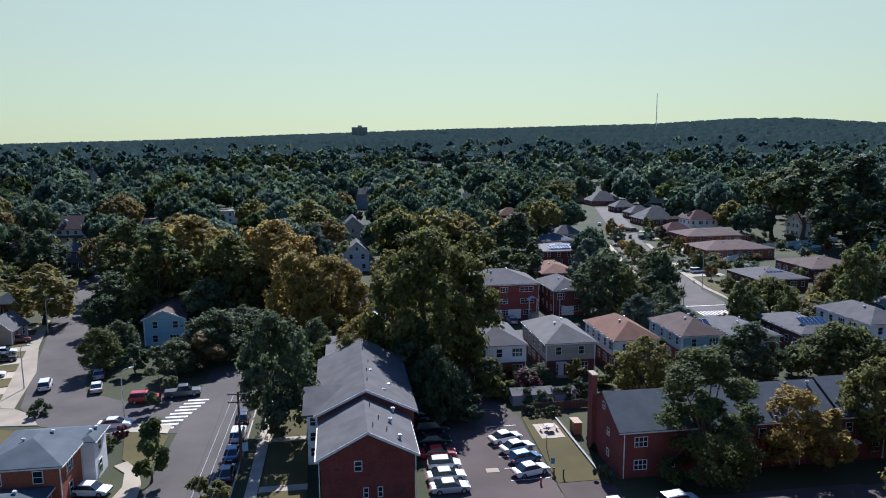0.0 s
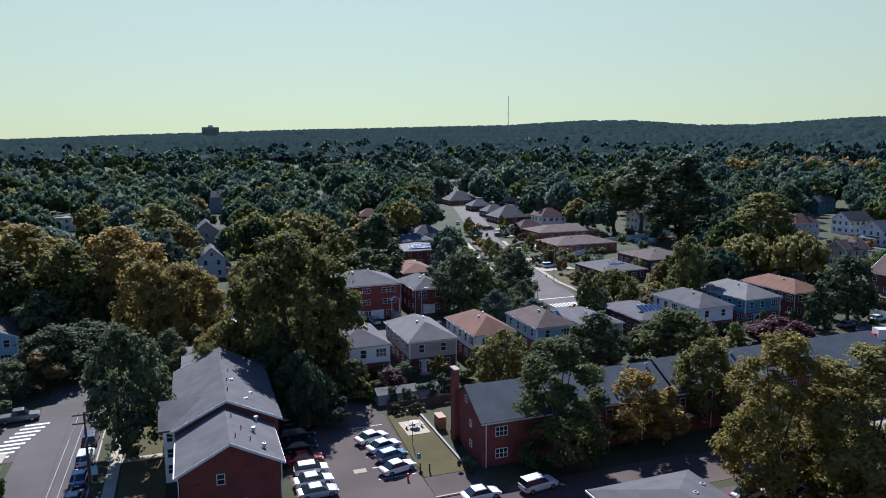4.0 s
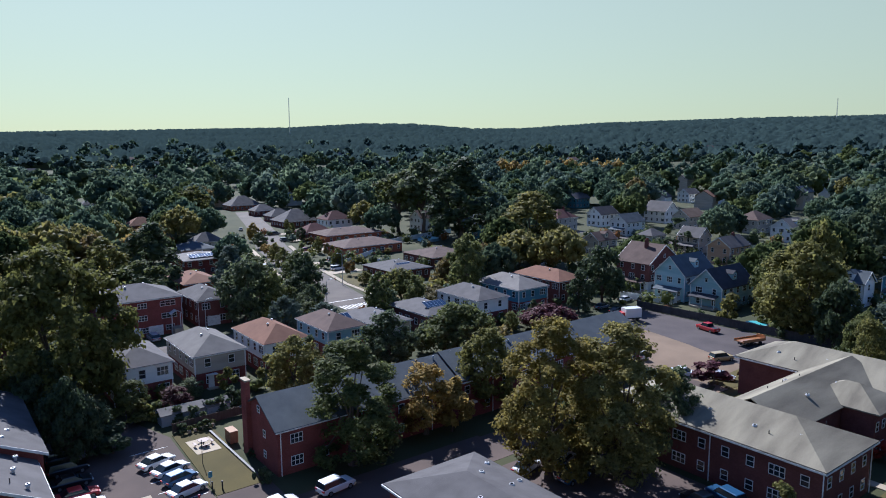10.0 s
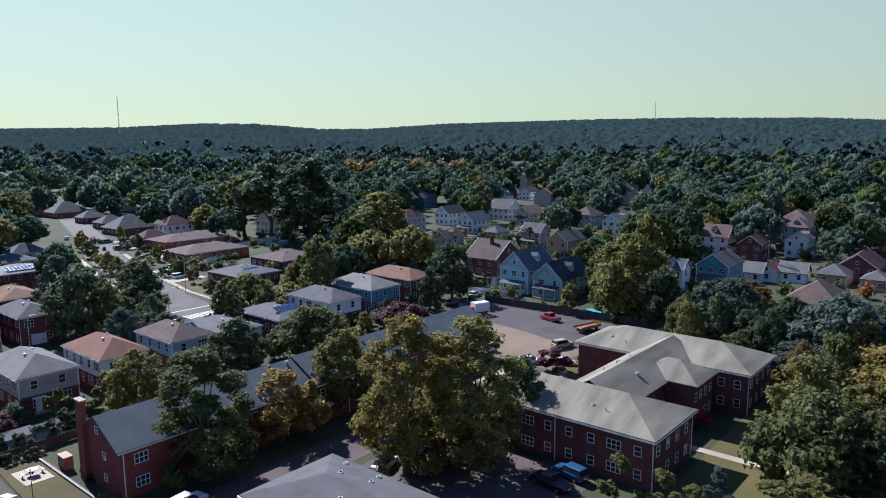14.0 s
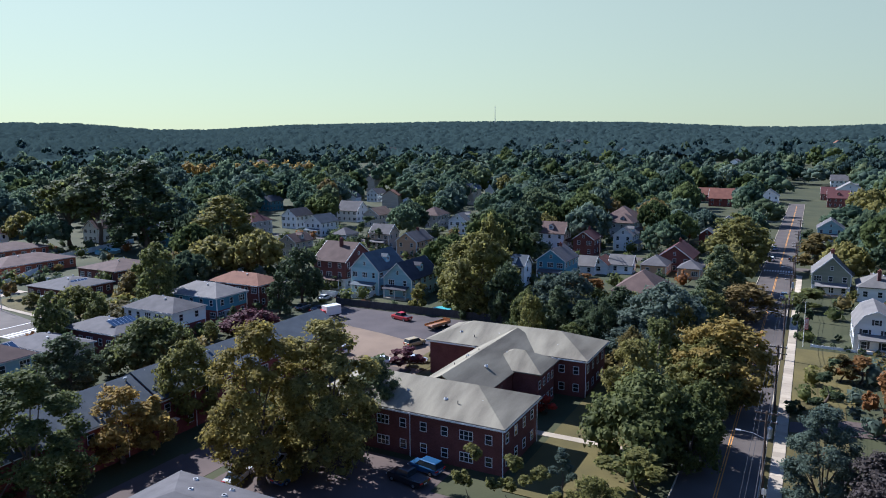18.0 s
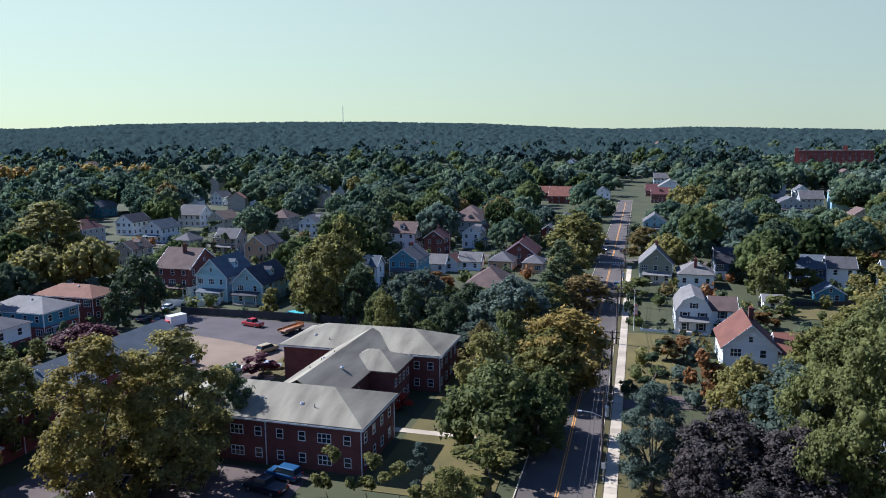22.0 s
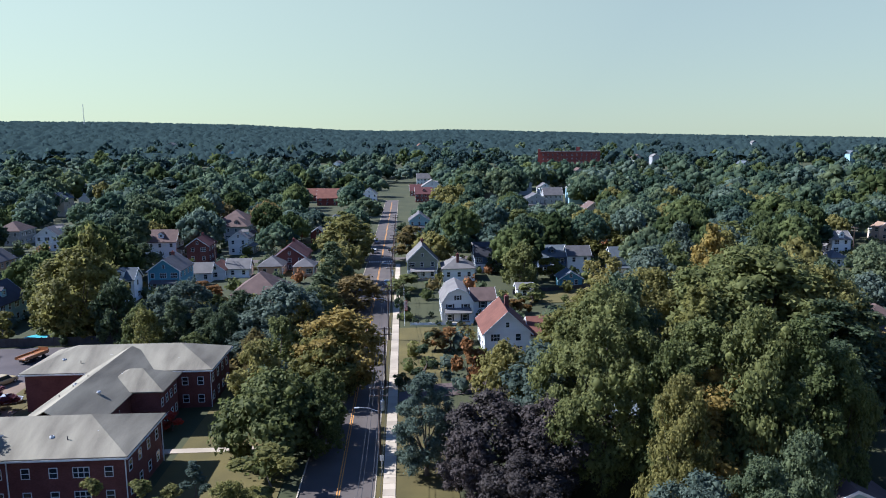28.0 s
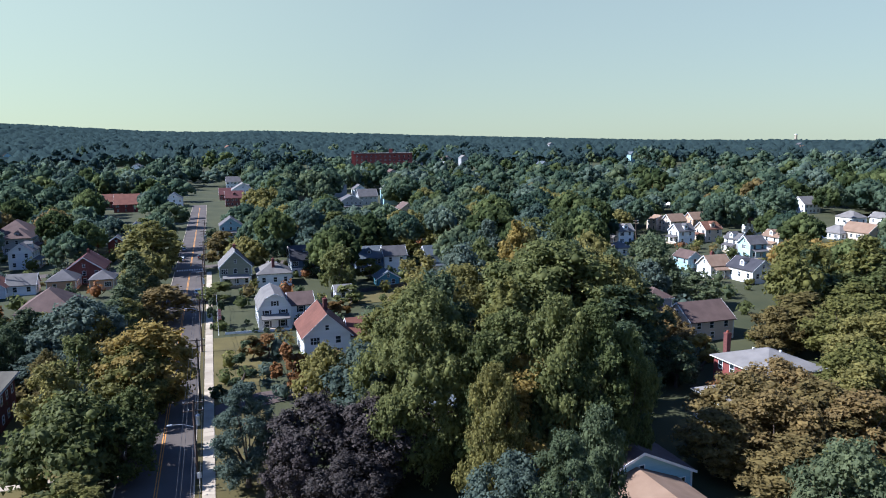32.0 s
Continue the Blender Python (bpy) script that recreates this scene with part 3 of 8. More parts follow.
def porch(parent, side, a0, a1, b0, b1, wide, deep, h, top, material="trim"):
    """A lean-to porch on posts on one side of a house (in the house's own metres)."""
    px = {"s": (a0 + a1) / 2, "n": (a0 + a1) / 2, "w": a0, "e": a1}[side]
    py = {"s": b0, "n": b1, "w": (b0 + b1) / 2, "e": (b0 + b1) / 2}[side]
    m = pose(px, py, 0, 0, 0, SIDES[side][2])
    w = wide / 2
    bm = bmesh.new()
    solid(bm, [(-w - 0.2, -deep - 0.3, h), (w + 0.2, -deep - 0.3, h), (w + 0.2, -0.07, h + 0.75), (-w - 0.2, -0.07, h + 0.75),
               (-w - 0.2, -deep - 0.3, h + 0.14), (w + 0.2, -deep - 0.3, h + 0.14), (w + 0.2, -0.07, h + 0.89), (-w - 0.2, -0.07, h + 0.89)],
          [(3, 2, 1, 0), (4, 5, 6, 7), (0, 1, 5, 4), (1, 2, 6, 5), (2, 3, 7, 6), (3, 0, 4, 7)])
    part("porch_roof", bm, M[top], parent, at=m)
    part("porch_floor", boxes((-w, w, -deep, -0.07, -0.05, 0.45)), M["concrete"], parent, at=m)
    for k in range(3):
        u = -w + 0.12 + k * (wide - 0.24) / 2
        part("porch_post", boxes((u - 0.09, u + 0.09, -deep + 0.05, -deep + 0.23, 0.452, h + 0.02)), M[material], parent, at=m)


def dormer(parent, x, y, z, side, wall, top):
    """A small gabled dormer with its own window."""
    m = pose(x, y, z, 0, 0, SIDES[side][2])
    bm = bmesh.new()
    gable_wall(bm, -0.9, 0.9, -1.4, 1.2, -0.6, 1.0, 0.7, "y")
    dm = part("dormer", bm, M[wall], parent, at=m)
    bm = bmesh.new()
    gable_roof(bm, -0.9, 0.9, -1.4, 1.2, 1.02, 0.7, 0.18, "y", thick=0.1)
    part("dormer_roof", bm, M[top], dm)
    f, p, q = window_kind(1.0, 0.9)
    part("window", whole_window(f, p), None, dm, at=pose(0, -1.4, 0.45))


SIDES = {"s": (0, -1, 0), "n": (0, 1, 180), "w": (-1, 0, -90), "e": (1, 0, 90)}


def window(parent, side, u, z, x0, x1, y0, y1, w=1.0, h=1.35, style="plain"):
    """A window of the body x0..x1, y0..y1 (in the house's own metres) on one side, at u along it."""
    f, p, s = window_kind(w, h, style)
    px = {"s": u, "n": u, "w": x0, "e": x1}[side]
    py = {"s": y0, "n": y1, "w": u, "e": u}[side]
    if math.hypot(parent.location.x, parent.location.y) > 215 and not s:
        return part("window", whole_window(f, p), None, parent, at=pose(px, py, z, 0, 0, SIDES[side][2]))
    ob = part("window", f, None, parent, at=pose(px, py, z, 0, 0, SIDES[side][2]))
    part("pane", p, None, ob)
    if s:
        part("shutter", s, None, ob)
        part("shutter", s, None, ob, at=pose(w + 0.44, 0, 0))
    return ob


def facing(cx, cy):
    out = ""
    out += "s" if cy > 6 else ("n" if cy < -6 else "")
    out += "w" if cx > 6 else ("e" if cx < -6 else "")
    return out


def barge_boards(ob, a0, a1, b0, b1, eave, rise, over, along, gambrel=0.0):
    """White boards up the edges of the gable ends."""
    if along == "x":
        mid, half, ends = (b0 + b1) / 2, (b1 - b0) / 2, (a0 - over, a1 + over)
    else:
        mid, half, ends = (a0 + a1) / 2, (a1 - a0) / 2, (b0 - over, b1 + over)
    prof = [(half + over, -over * rise / half), (0, rise)] if not gambrel else [(half + over * 0.5, -over * 0.6), (half * 0.62, rise * 0.68), (0, rise)]
    for s in (-1, 1):
        for e, sg in zip(ends, (-1, 1)):
            for (p, hp), (q, hq) in zip(prof, prof[1:]):
                v = []
                for uu in (e + 0.005 * sg, e + 0.07 * sg):
                    for w_, h_ in ((p, hp - 0.12), (q, hq - 0.12), (q, hq + 0.2), (p, hp + 0.2)):
                        c = (uu, mid + s * w_, eave + h_)
                        v.append(c if along == "x" else (c[1], c[0], c[2]))
                bm = bmesh.new()
                solid(bm, v, [(0, 1, 2, 3), (7, 6, 5, 4), (0, 4, 5, 1), (1, 5, 6, 2), (2, 6, 7, 3), (3, 7, 4, 0)])
                bmesh.ops.recalc_face_normals(bm, faces=bm.faces[:])
                part("barge_board", bm, M["trim"], ob)


def house(x0, x1, y0, y1, eave, roof="hip", rise=2.4, wall="brick_red", upper="", split=2.8, top="roof_grey", label="", chimney=None, over=0.45, name="house",
          sides="", skip=(), win=(1.1, 1.5), style="plain", gap=2.6, door="", gambrel=0.0, group="", storeys=0, porches="", dormers="", vents=True, category="house", base=0.0):
    """A house with its walls, roof, windows, gutter, chimney and vents, as parts of one thing."""
    cx, cy = (x0 + x1) / 2, (y0 + y1) / 2
    a0, a1, b0, b1 = x0 - cx, x1 - cx, y0 - cy, y1 - cy
    if math.hypot(cx, cy) > 540:
        cx, cy, base = settle(cx, cy)
    ob = thing(name, cx, cy, base, label, category, group)
    along = {"gx": "x", "gy": "y"}.get(roof)
    low = split if upper else 0.0
    bodymat = M[upper or wall]
    if upper:
        part("lower_wall", boxes((a0, a1, b0, b1, -0.1, low)), M[wall], ob)
        grow = 0.06
    else:
        grow = 0.0
    bm = bmesh.new()
    if along:
        gable_wall(bm, a0 - grow, a1 + grow, b0 - grow, b1 + grow, low - (0.1 if not upper else 0), eave, rise, along, gambrel)
    else:
        box(bm, a0 - grow, a1 + grow, b0 - grow, b1 + grow, low - (0.1 if not upper else 0), eave)
    part("wall", bm, bodymat, ob)
    bm = bmesh.new()
    if along:
        gable_roof(bm, a0, a1, b0, b1, eave, rise, over, along, gambrel=gambrel)
    elif roof == "flat":
        box(bm, a0 - over, a1 + over, b0 - over, b1 + over, eave, eave + 0.35)
    else:
        hip_roof(bm, a0, a1, b0, b1, eave + 0.12, rise, over)
    rf = part("roof", bm, M[top], ob)
    if not along:
        q = over + 0.06
        distant = math.hypot(cx, cy) > 185
        for row in ((a0 - q, a1 + q, b0 - q, b0 - q + 0.12),) if distant else ((a0 - q, a1 + q, b0 - q, b0 - q + 0.12), (a0 - q, a1 + q, b1 + q - 0.12, b1 + q), (a0 - q, a0 - q + 0.12, b0 - q + 0.13, b1 + q - 0.13), (a1 + q - 0.12, a1 + q, b0 - q + 0.13, b1 + q - 0.13)):
            part("gutter", boxes((*row, eave - 0.12, eave + 0.03)), M["trim"], ob)
        for px, py in () if distant else ((a0 - 0.05, b0 - 0.1), (a1 + 0.05, b0 - 0.1)):
            part("downpipe", boxes((px - 0.05, px + 0.05, py - 0.05, py + 0.05, 0.0, eave - 0.1)), M["trim"], ob)
    else:
        barge_boards(ob, a0, a1, b0, b1, eave, rise, over, along, gambrel)
    if (upper or wall).startswith("siding") and category == "house" and math.hypot(cx, cy) < 340:
        for px in (a0 - grow, a1 + grow):
            for py in (b0 - grow, b1 + grow):
                part("corner_board", boxes((px - 0.1, px + 0.1, py - 0.1, py + 0.1, low, eave - 0.15)), M["trim"], ob)
    sides = sides or facing(cx, cy)
    n = storeys or max(1, round(eave / 2.9))
    rs = random.Random(round(cx * 3 + cy * 5))
    for side in sides:
        lo, hi = (a0, a1) if side in "sn" else (b0, b1)
        k = max(1, int((hi - lo - 1.0) / gap))
        for fl in range(n):
            zc = (fl + 0.55) * eave / n
            for j in range(k):
                if (side, fl, j) in skip:
                    continue
                u = lo + (hi - lo) * (j + 0.5) / k + rs.uniform(-0.25, 0.25)
                g_ = grow if zc > low else 0.0
                wide = win[0] * (1.0 if rs.random() < 0.75 else 1.7)
                window(ob, side, u, zc, a0 - g_, a1 + g_, b0 - g_, b1 + g_, min(wide, (hi - lo) / k - 0.5), win[1], style)
        if along and ((along == "x" and side in "we") or (along == "y" and side in "sn")) and rise > 1.8:
            window(ob, side, (lo + hi) / 2, eave + rise * 0.35, a0 - grow, a1 + grow, b0 - grow, b1 + grow, 0.8, 1.1, style)
    for side in porches:
        ln = (a1 - a0) if side in "sn" else (b1 - b0)
        porch(ob, side, a0, a1, b0, b1, ln * 0.8, 1.9, 2.7, top)
    for side in dormers:
        if along == "x" and side in "sn":
            dormer(ob, 0, (b0 + 0.28 * (b1 - b0)) * (1 if side == "s" else -1), eave + rise * 0.42, side, upper or wall, top)
        elif along == "y" and side in "we":
            dormer(ob, (a0 + 0.28 * (a1 - a0)) * (1 if side == "w" else -1), 0, eave + rise * 0.42, side, upper or wall, top)
        elif not along:
            dormer(ob, (a0 * 0.55 if side == "w" else 0), (b0 * 0.55 if side == "s" else 0), eave + rise * 0.3, side, upper or wall, top)
    if door:
        side = door[0]
        lo, hi = (a0, a1) if side in "sn" else (b0, b1)
        u = lo + (hi - lo) * 0.3
        px = {"s": u, "n": u, "w": a0, "e": a1}[side]
        py = {"s": b0, "n": b1, "w": u, "e": u}[side]
        m = pose(px, py, 0, 0, 0, SIDES[side][2])
        dr = part("door", boxes((-0.5, 0.5, -0.08, 0.02, 0.15, 2.25)), M["trim"], ob, at=m)
        part("step", boxes((-0.9, 0.9, -1.1, -0.09, -0.05, 0.15)), M["concrete"], ob, at=m)
        part("door_hood", boxes((-0.9, 0.9, -0.9, 0.02, 2.4, 2.52)), M["trim"], ob, at=m)
    if chimney:
        ux, uy, hh = chimney
        ch = part("chimney", boxes((ux - cx - 0.45, ux - cx + 0.45, uy - cy - 0.4, uy - cy + 0.4, eave - 0.5, hh), (ux - cx - 0.52, ux - cx + 0.52, uy - cy - 0.47, uy - cy + 0.47, hh - 0.3, hh - 0.12)), M["brick_brown"], ob)
        part("chimney_pot", boxes((ux - cx - 0.16, ux - cx + 0.16, uy - cy - 0.16, uy - cy + 0.16, hh + 0.002, hh + 0.3)), M["brick_orange"], ch)
    if vents and roof == "hip":
        for dx, dy in ((-0.12, -0.1), (0.15, 0.12)):
            vx, vy = dx * (a1 - a0), dy * (b1 - b0)
            t = min(1.0, min((a1 + over - abs(vx)) / (a1 + over), (b1 + over - abs(vy)) / (b1 + over)) * 1.0)
            half = min(a1, b1) + over
            inset = min(a1 + over - abs(vx), b1 + over - abs(vy), half)
            zz = eave + 0.12 + rise * inset / half
            bm = bmesh.new()
            tube(bm, (vx, vy, zz - 0.15), (vx, vy, zz + 0.22), 0.14, 0.14, 8)
            tube(bm, (vx, vy, zz + 0.22), (vx, vy, zz + 0.34), 0.27, 0.2, 8)
            part("roof_vent", bm, M["galvanised"], ob)
    HOUSES.append((cx, cy, max(x1 - x0, y1 - y0) / 2, eave))
    return ob


# ---- vehicles ----
def loft(bm, sections):
    """Skin over closed sections of equal length, capped at both ends."""
    rows = [[bm.verts.new(p) for p in s] for s in sections]
    n = len(rows[0])
    for a, b in zip(rows, rows[1:]):
        for k in range(n):
            bm.faces.new((a[k], a[(k + 1) % n], b[(k + 1) % n], b[k]))
    bm.faces.new(rows[0][::-1])
    bm.faces.new(rows[-1])
    bmesh.ops.recalc_face_normals(bm, faces=bm.faces[:])


CARS = {}


def car_parts(kind):
    """Meshes of a car of one kind, front along +x."""
    if kind in CARS:
        return CARS[kind]
    L, W, H, shoulder = {"sedan": (4.7, 1.82, 1.45, 0.92), "suv": (4.7, 1.9, 1.75, 1.05), "hatch": (4.2, 1.78, 1.5, 0.95), "pickup": (5.6, 1.98, 1.85, 1.1), "van": (5.2, 2.0, 2.1, 1.2)}[kind]
    h = L / 2
    bm = bmesh.new()
    prof = {"sedan": [(-1, 0.5, 0.82), (-0.94, 0.3, 0.98), (-0.6, 0.22, 1.0), (0.0, 0.2, 0.98), (0.5, 0.22, 0.95), (0.86, 0.26, 0.82), (0.97, 0.32, 0.7), (1, 0.45, 0.62)],
            "suv": [(-1, 0.5, 0.95), (-0.96, 0.35, 1.0), (-0.6, 0.28, 1.0), (0.0, 0.26, 1.0), (0.5, 0.28, 0.98), (0.88, 0.3, 0.9), (0.97, 0.35, 0.78), (1, 0.5, 0.68)]}
    rows = prof["sedan" if kind in ("sedan", "hatch") else "suv"]
    secs = []
    for f, z0, k in rows:
        x, zt = f * h, shoulder * k
        w = W / 2 * (0.86 if abs(f) > 0.95 else (0.95 if abs(f) > 0.85 else 1.0))
        secs.append([(x, -w * 0.94, z0), (x, w * 0.94, z0), (x, w, z0 + 0.18), (x, w, zt - 0.12), (x, w * 0.93, zt), (x, -w * 0.93, zt), (x, -w, zt - 0.12), (x, -w, z0 + 0.18)])
    loft(bm, secs)
    body = bpy.data.meshes.new("body_" + kind)
    bm.to_mesh(body)
    bm.free()
    cab = {"sedan": (-0.78, -0.42, 0.16, 0.5), "hatch": (-0.96, -0.72, 0.2, 0.55), "suv": (-0.98, -0.86, 0.16, 0.46), "pickup": (-0.3, -0.24, 0.26, 0.5), "van": (-0.98, -0.95, 0.45, 0.72)}[kind]
    b0, t0, t1, b1 = [c * h for c in cab]
    zb = shoulder * 0.95
    def ring(z, xa, xb, w):
        return [(xa, -w, z), (xb, -w, z), (xb, w, z), (xa, w, z)]
    bm = bmesh.new()
    loft(bm, [ring(zb, b0, b1, W / 2 * 0.92), ring(H - 0.07, t0, t1, W / 2 * 0.74)])
    glass = bpy.data.meshes.new("windows_" + kind)
    bm.to_mesh(glass)
    bm.free()
    bm = bmesh.new()
    loft(bm, [ring(H - 0.09, t0 - 0.06, t1 + 0.08, W / 2 * 0.77), ring(H - 0.03, t0 - 0.02, t1 + 0.02, W / 2 * 0.74), ring(H, t0 + 0.1, t1 - 0.12, W / 2 * 0.66)])
    roof = bpy.data.meshes.new("roof_" + kind)
    bm.to_mesh(roof)
    bm.free()
    bm = bmesh.new()
    tube(bm, (0, -0.11, 0), (0, 0.11, 0), 0.34, 0.34, 14)
    tyre = bpy.data.meshes.new("tyre")
    bm.to_mesh(tyre)
    bm.free()
    bm = bmesh.new()
    tube(bm, (0, -0.125, 0), (0, 0.125, 0), 0.21, 0.21, 10)
    rim = bpy.data.meshes.new("rim")
    bm.to_mesh(rim)
    bm.free()
    bm = boxes((-0.1, 0.05, -0.22, 0.22, -0.08, 0.08))
    light = bpy.data.meshes.new("headlight")
    bm.to_mesh(light)
    bm.free()
    tail = light.copy()
    bm = boxes((-0.02, 0.02, -0.27, 0.27, -0.07, 0.07))
    plate = bpy.data.meshes.new("number_plate")
    bm.to_mesh(plate)
    bm.free()
    for me, m in ((body, "car_white"), (glass, "glass"), (roof, "car_white"), (tyre, "rubber"), (rim, "rim"), (light, "lamp_white"), (tail, "lamp_red"), (plate, "trim")):
        me.materials.append(M[m])
        for p in me.polygons:
            p.use_smooth = False
    bed = None
    if kind == "pickup":
        bm = boxes((-h + 0.1, -0.32 * h, -W / 2 * 0.8, W / 2 * 0.8, shoulder * 0.98, shoulder + 0.02))
        bed = bpy.data.meshes.new("load_bed")
        bm.to_mesh(bed)
        bm.free()
        bed.materials.append(M["trim_dark"])
    CARS[kind] = (L, W, H, shoulder, body, glass, roof, tyre, rim, light, tail, plate, bed)
    return CARS[kind]


COLOUR = {"white": "white", "silver": "silver-grey", "black": "black", "red": "red", "blue": "dark blue", "grey": "dark grey", "tan": "gold-tan", "maroon": "maroon", "orange": "orange"}


def car(kind, colour, x, y, turn, label="", where="parked at the kerb", group="parked cars", z=0.03):
    L, W, H, sh, body, glass, roof, tyre, rim, light, tail, plate, bed = car_parts(kind)
    word = {"sedan": "sedan", "suv": "sport utility car", "hatch": "hatchback", "pickup": "pickup truck", "van": "van"}[kind]
    ob = thing("car", x, y, z, label or f"{COLOUR[colour]} {word} {where}", "car", group, turn)
    for nm, me in (("body", body), ("car_roof", roof)):
        o = part(nm, me, None, ob)
        o.material_slots[0].link = "OBJECT"
        o.material_slots[0].material = M["car_" + colour]
    part("cabin_glass", glass, None, ob)
    for sx in (-0.6, 0.62):
        for sy in (-1, 1):
            t = part("wheel", tyre, None, ob, at=pose(sx * L / 2, sy * (W / 2 - 0.1), 0.34))
            part("rim", rim, None, t)
    for sy in (-1, 1):
        part("headlight", light, None, ob, at=pose(L / 2 - 0.1, sy * W * 0.34, sh * 0.64))
        part("tail_light", tail, None, ob, at=pose(-L / 2 + 0.06, sy * W * 0.36, sh * 0.8))
    part("number_plate", plate, None, ob, at=pose(-L / 2 - 0.01, 0, sh * 0.62))
    if bed:
        part("load_bed", bed, None, ob)
    return ob

# ---- ground, hills, streets ----
SKY_AZ = (-60, -23.5, -12.6, -4, 8, 18, 25, 31, 35, 40, 44, 50, 61, 69, 78, 86, 90, 94, 107, 125, 138, 180)
SKY_EL = (0.0, 0.12, 0.4, 0.75, 1.12, 1.3, 1.4, 1.7, 1.68, 1.25, 1.25, 1.6, 1.8, 1.8, 1.58, 1.12, 1.05, 1.15, 0.7, 0.15, -0.05, -0.1)


def hill(x, y):
    """Height of the land: flat round the houses, wooded ridges far out."""
    r = np.hypot(x, y)
    az = np.degrees(np.arctan2(x, y))
    crest = np.interp(az, SKY_AZ, SKY_EL)
    f = np.clip((r - 900) / 2300, 0, 1)
    f = f * f * (3 - 2 * f)
    w = np.clip((r - 520) / 980, 0, 1)
    w = w * w * (3 - 2 * w)
    folds = np.sin(r / 105 + 2.2 * np.sin(np.radians(az) * 5) + 1.3 * np.sin(x / 610)) + 0.6 * np.sin(r / 57 + 3 * np.sin(np.radians(az) * 9 + 1))
    roll = 3.2 * folds * np.clip((r - 700) / 500, 0, 1) * np.clip((3100 - r) / 600, 0, 1)
    return w * (22 + r * np.tan(np.radians(crest * (0.32 + 0.68 * f)))) + roll


def settle(x, y):
    """Where the line of sight over a spot of the flat plain meets the rising land."""
    d = math.hypot(x, y)
    if d < 540:
        return x, y, 0.0
    k = 1.0
    while k > 0.4 and 40 * (1 - k) < float(hill(x * k, y * k)):
        k -= 0.004
    return x * k, y * k, float(hill(x * k, y * k))


def build_ground():
    rings = np.concatenate([[0.0], np.linspace(40, 640, 16), np.geomspace(720, 4700, 26)])
    n = 180
    ang = np.linspace(0, 2 * np.pi, n, endpoint=False)
    vs, fs = [], []
    for r in rings:
        x, y = r * np.sin(ang), r * np.cos(ang)
        z = hill(x, y)
        vs.append(np.stack([x, y, z], -1))
    for k in range(len(rings) - 1):
        a = k * n + np.arange(n)
        b = k * n + (np.arange(n) + 1) % n
        fs.append(np.stack([a, a + n, b + n, b], -1))
    ob = new("ground", mesh_of("ground", np.concatenate(vs), np.concatenate(fs), M["earth"]))
    return tagged(ob, "olive grass and bare earth ground between the houses", "ground", kind="structure")


ground = build_ground()


def slab(name, x0, x1, y0, y1, top, material, label, category, parent=None):
    ob = part(name, boxes((x0, x1, y0, y1, -0.2, top)), M[material], parent)
    return tagged(ob, label, category, kind="structure") if parent is None else ob


def sheet(name, pts, top, material, label, category):
    """A flat paved or planted area with a real edge."""
    bm = bmesh.new()
    n = len(pts)
    solid(bm, [(x, y, -0.2) for x, y in pts] + [(x, y, top) for x, y in pts], [tuple(range(n - 1, -1, -1)), tuple(range(n, 2 * n))] + [(k, (k + 1) % n, (k + 1) % n + n, k + n) for k in range(n)])
    bmesh.ops.recalc_face_normals(bm, faces=bm.faces[:])
    return tagged(part(name, bm, M[material]), label, category, kind="structure")


# main street along x
road_main = slab("road_main", -120, 520, 0.6, 9.6, 0.03, "street", "grey asphalt two-lane street with a double yellow line", "road")
for side in (4.75, 5.05):
    part("centre_line", boxes((-100, 236, side - 0.06, side + 0.06, 0.02, 0.036)), M["paint_yellow"], road_main, "worn yellow centre line")
    part("centre_line", boxes((250, 500, side - 0.06, side + 0.06, 0.02, 0.036)), M["paint_yellow"], road_main, "worn yellow centre line")
for k in range(11):
    for xa in (240.5,):
        part("crosswalk_bar", boxes((xa, xa + 3.0, 0.95 + k * 0.78, 1.33 + k * 0.78, 0.02, 0.036)), M["paint_white"], road_main)
part("stop_line", boxes((237.6, 238.1, 0.8, 4.6, 0.02, 0.036)), M["paint_white"], road_main)
for yk, nm in ((0.45, "s"), (9.6, "n")):
    tagged(part("kerb", boxes((-120, 239.5, yk, yk + 0.15, -0.2, 0.16), (247, 520, yk, yk + 0.15, -0.2, 0.16)), M["concrete"]), "low concrete kerb along the street", "kerb", kind="structure")
slab("verge", 20, 236, -0.35, 0.43, 0.1, "grass", "narrow strip of dry grass between kerb and pavement", "grass")
slab("lawn", 40, 118, -9.5, -2.02, 0.1, "grass", "dry olive lawn beside the pavement", "lawn")
slab("lawn", 118, 150, -11, -2.02, 0.1, "grass", "dry olive lawn beside the pavement", "lawn")

# cross street in the distance on the main street
slab("road_cross", 244, 251, -160, 230, 0.026, "street", "grey asphalt side street crossing the main street", "road")

# street on the side of the brick blocks, then the side road
road_west = slab("road_west", -23.3, -13.3, -40, 128, 0.03, "street", "wide grey asphalt street with painted lane lines", "road")
for xk in (-17.6, -16.4):
    part("lane_line", boxes((xk - 0.04, xk + 0.04, 60, 112, 0.02, 0.036)), M["paint_faded"], road_west, "thin white lane line")
for k in range(10):
    part("crosswalk_bar", boxes((-27.8 + k * 0.38, -24.6 + k * 0.38, 98.5 + k * 1.35, 99.1 + k * 1.35, 0.02, 0.036)), M["paint_white"], road_west)
sheet("road_side", [(-23.2, 98), (-23.2, 116), (-34, 112), (-42, 118), (-67, 204), (-92, 300), (-101, 297), (-75, 200), (-49.5, 112), (-44, 104), (-34, 98.5)], 0.027, "street", "grey asphalt side street running past front lawns", "road")
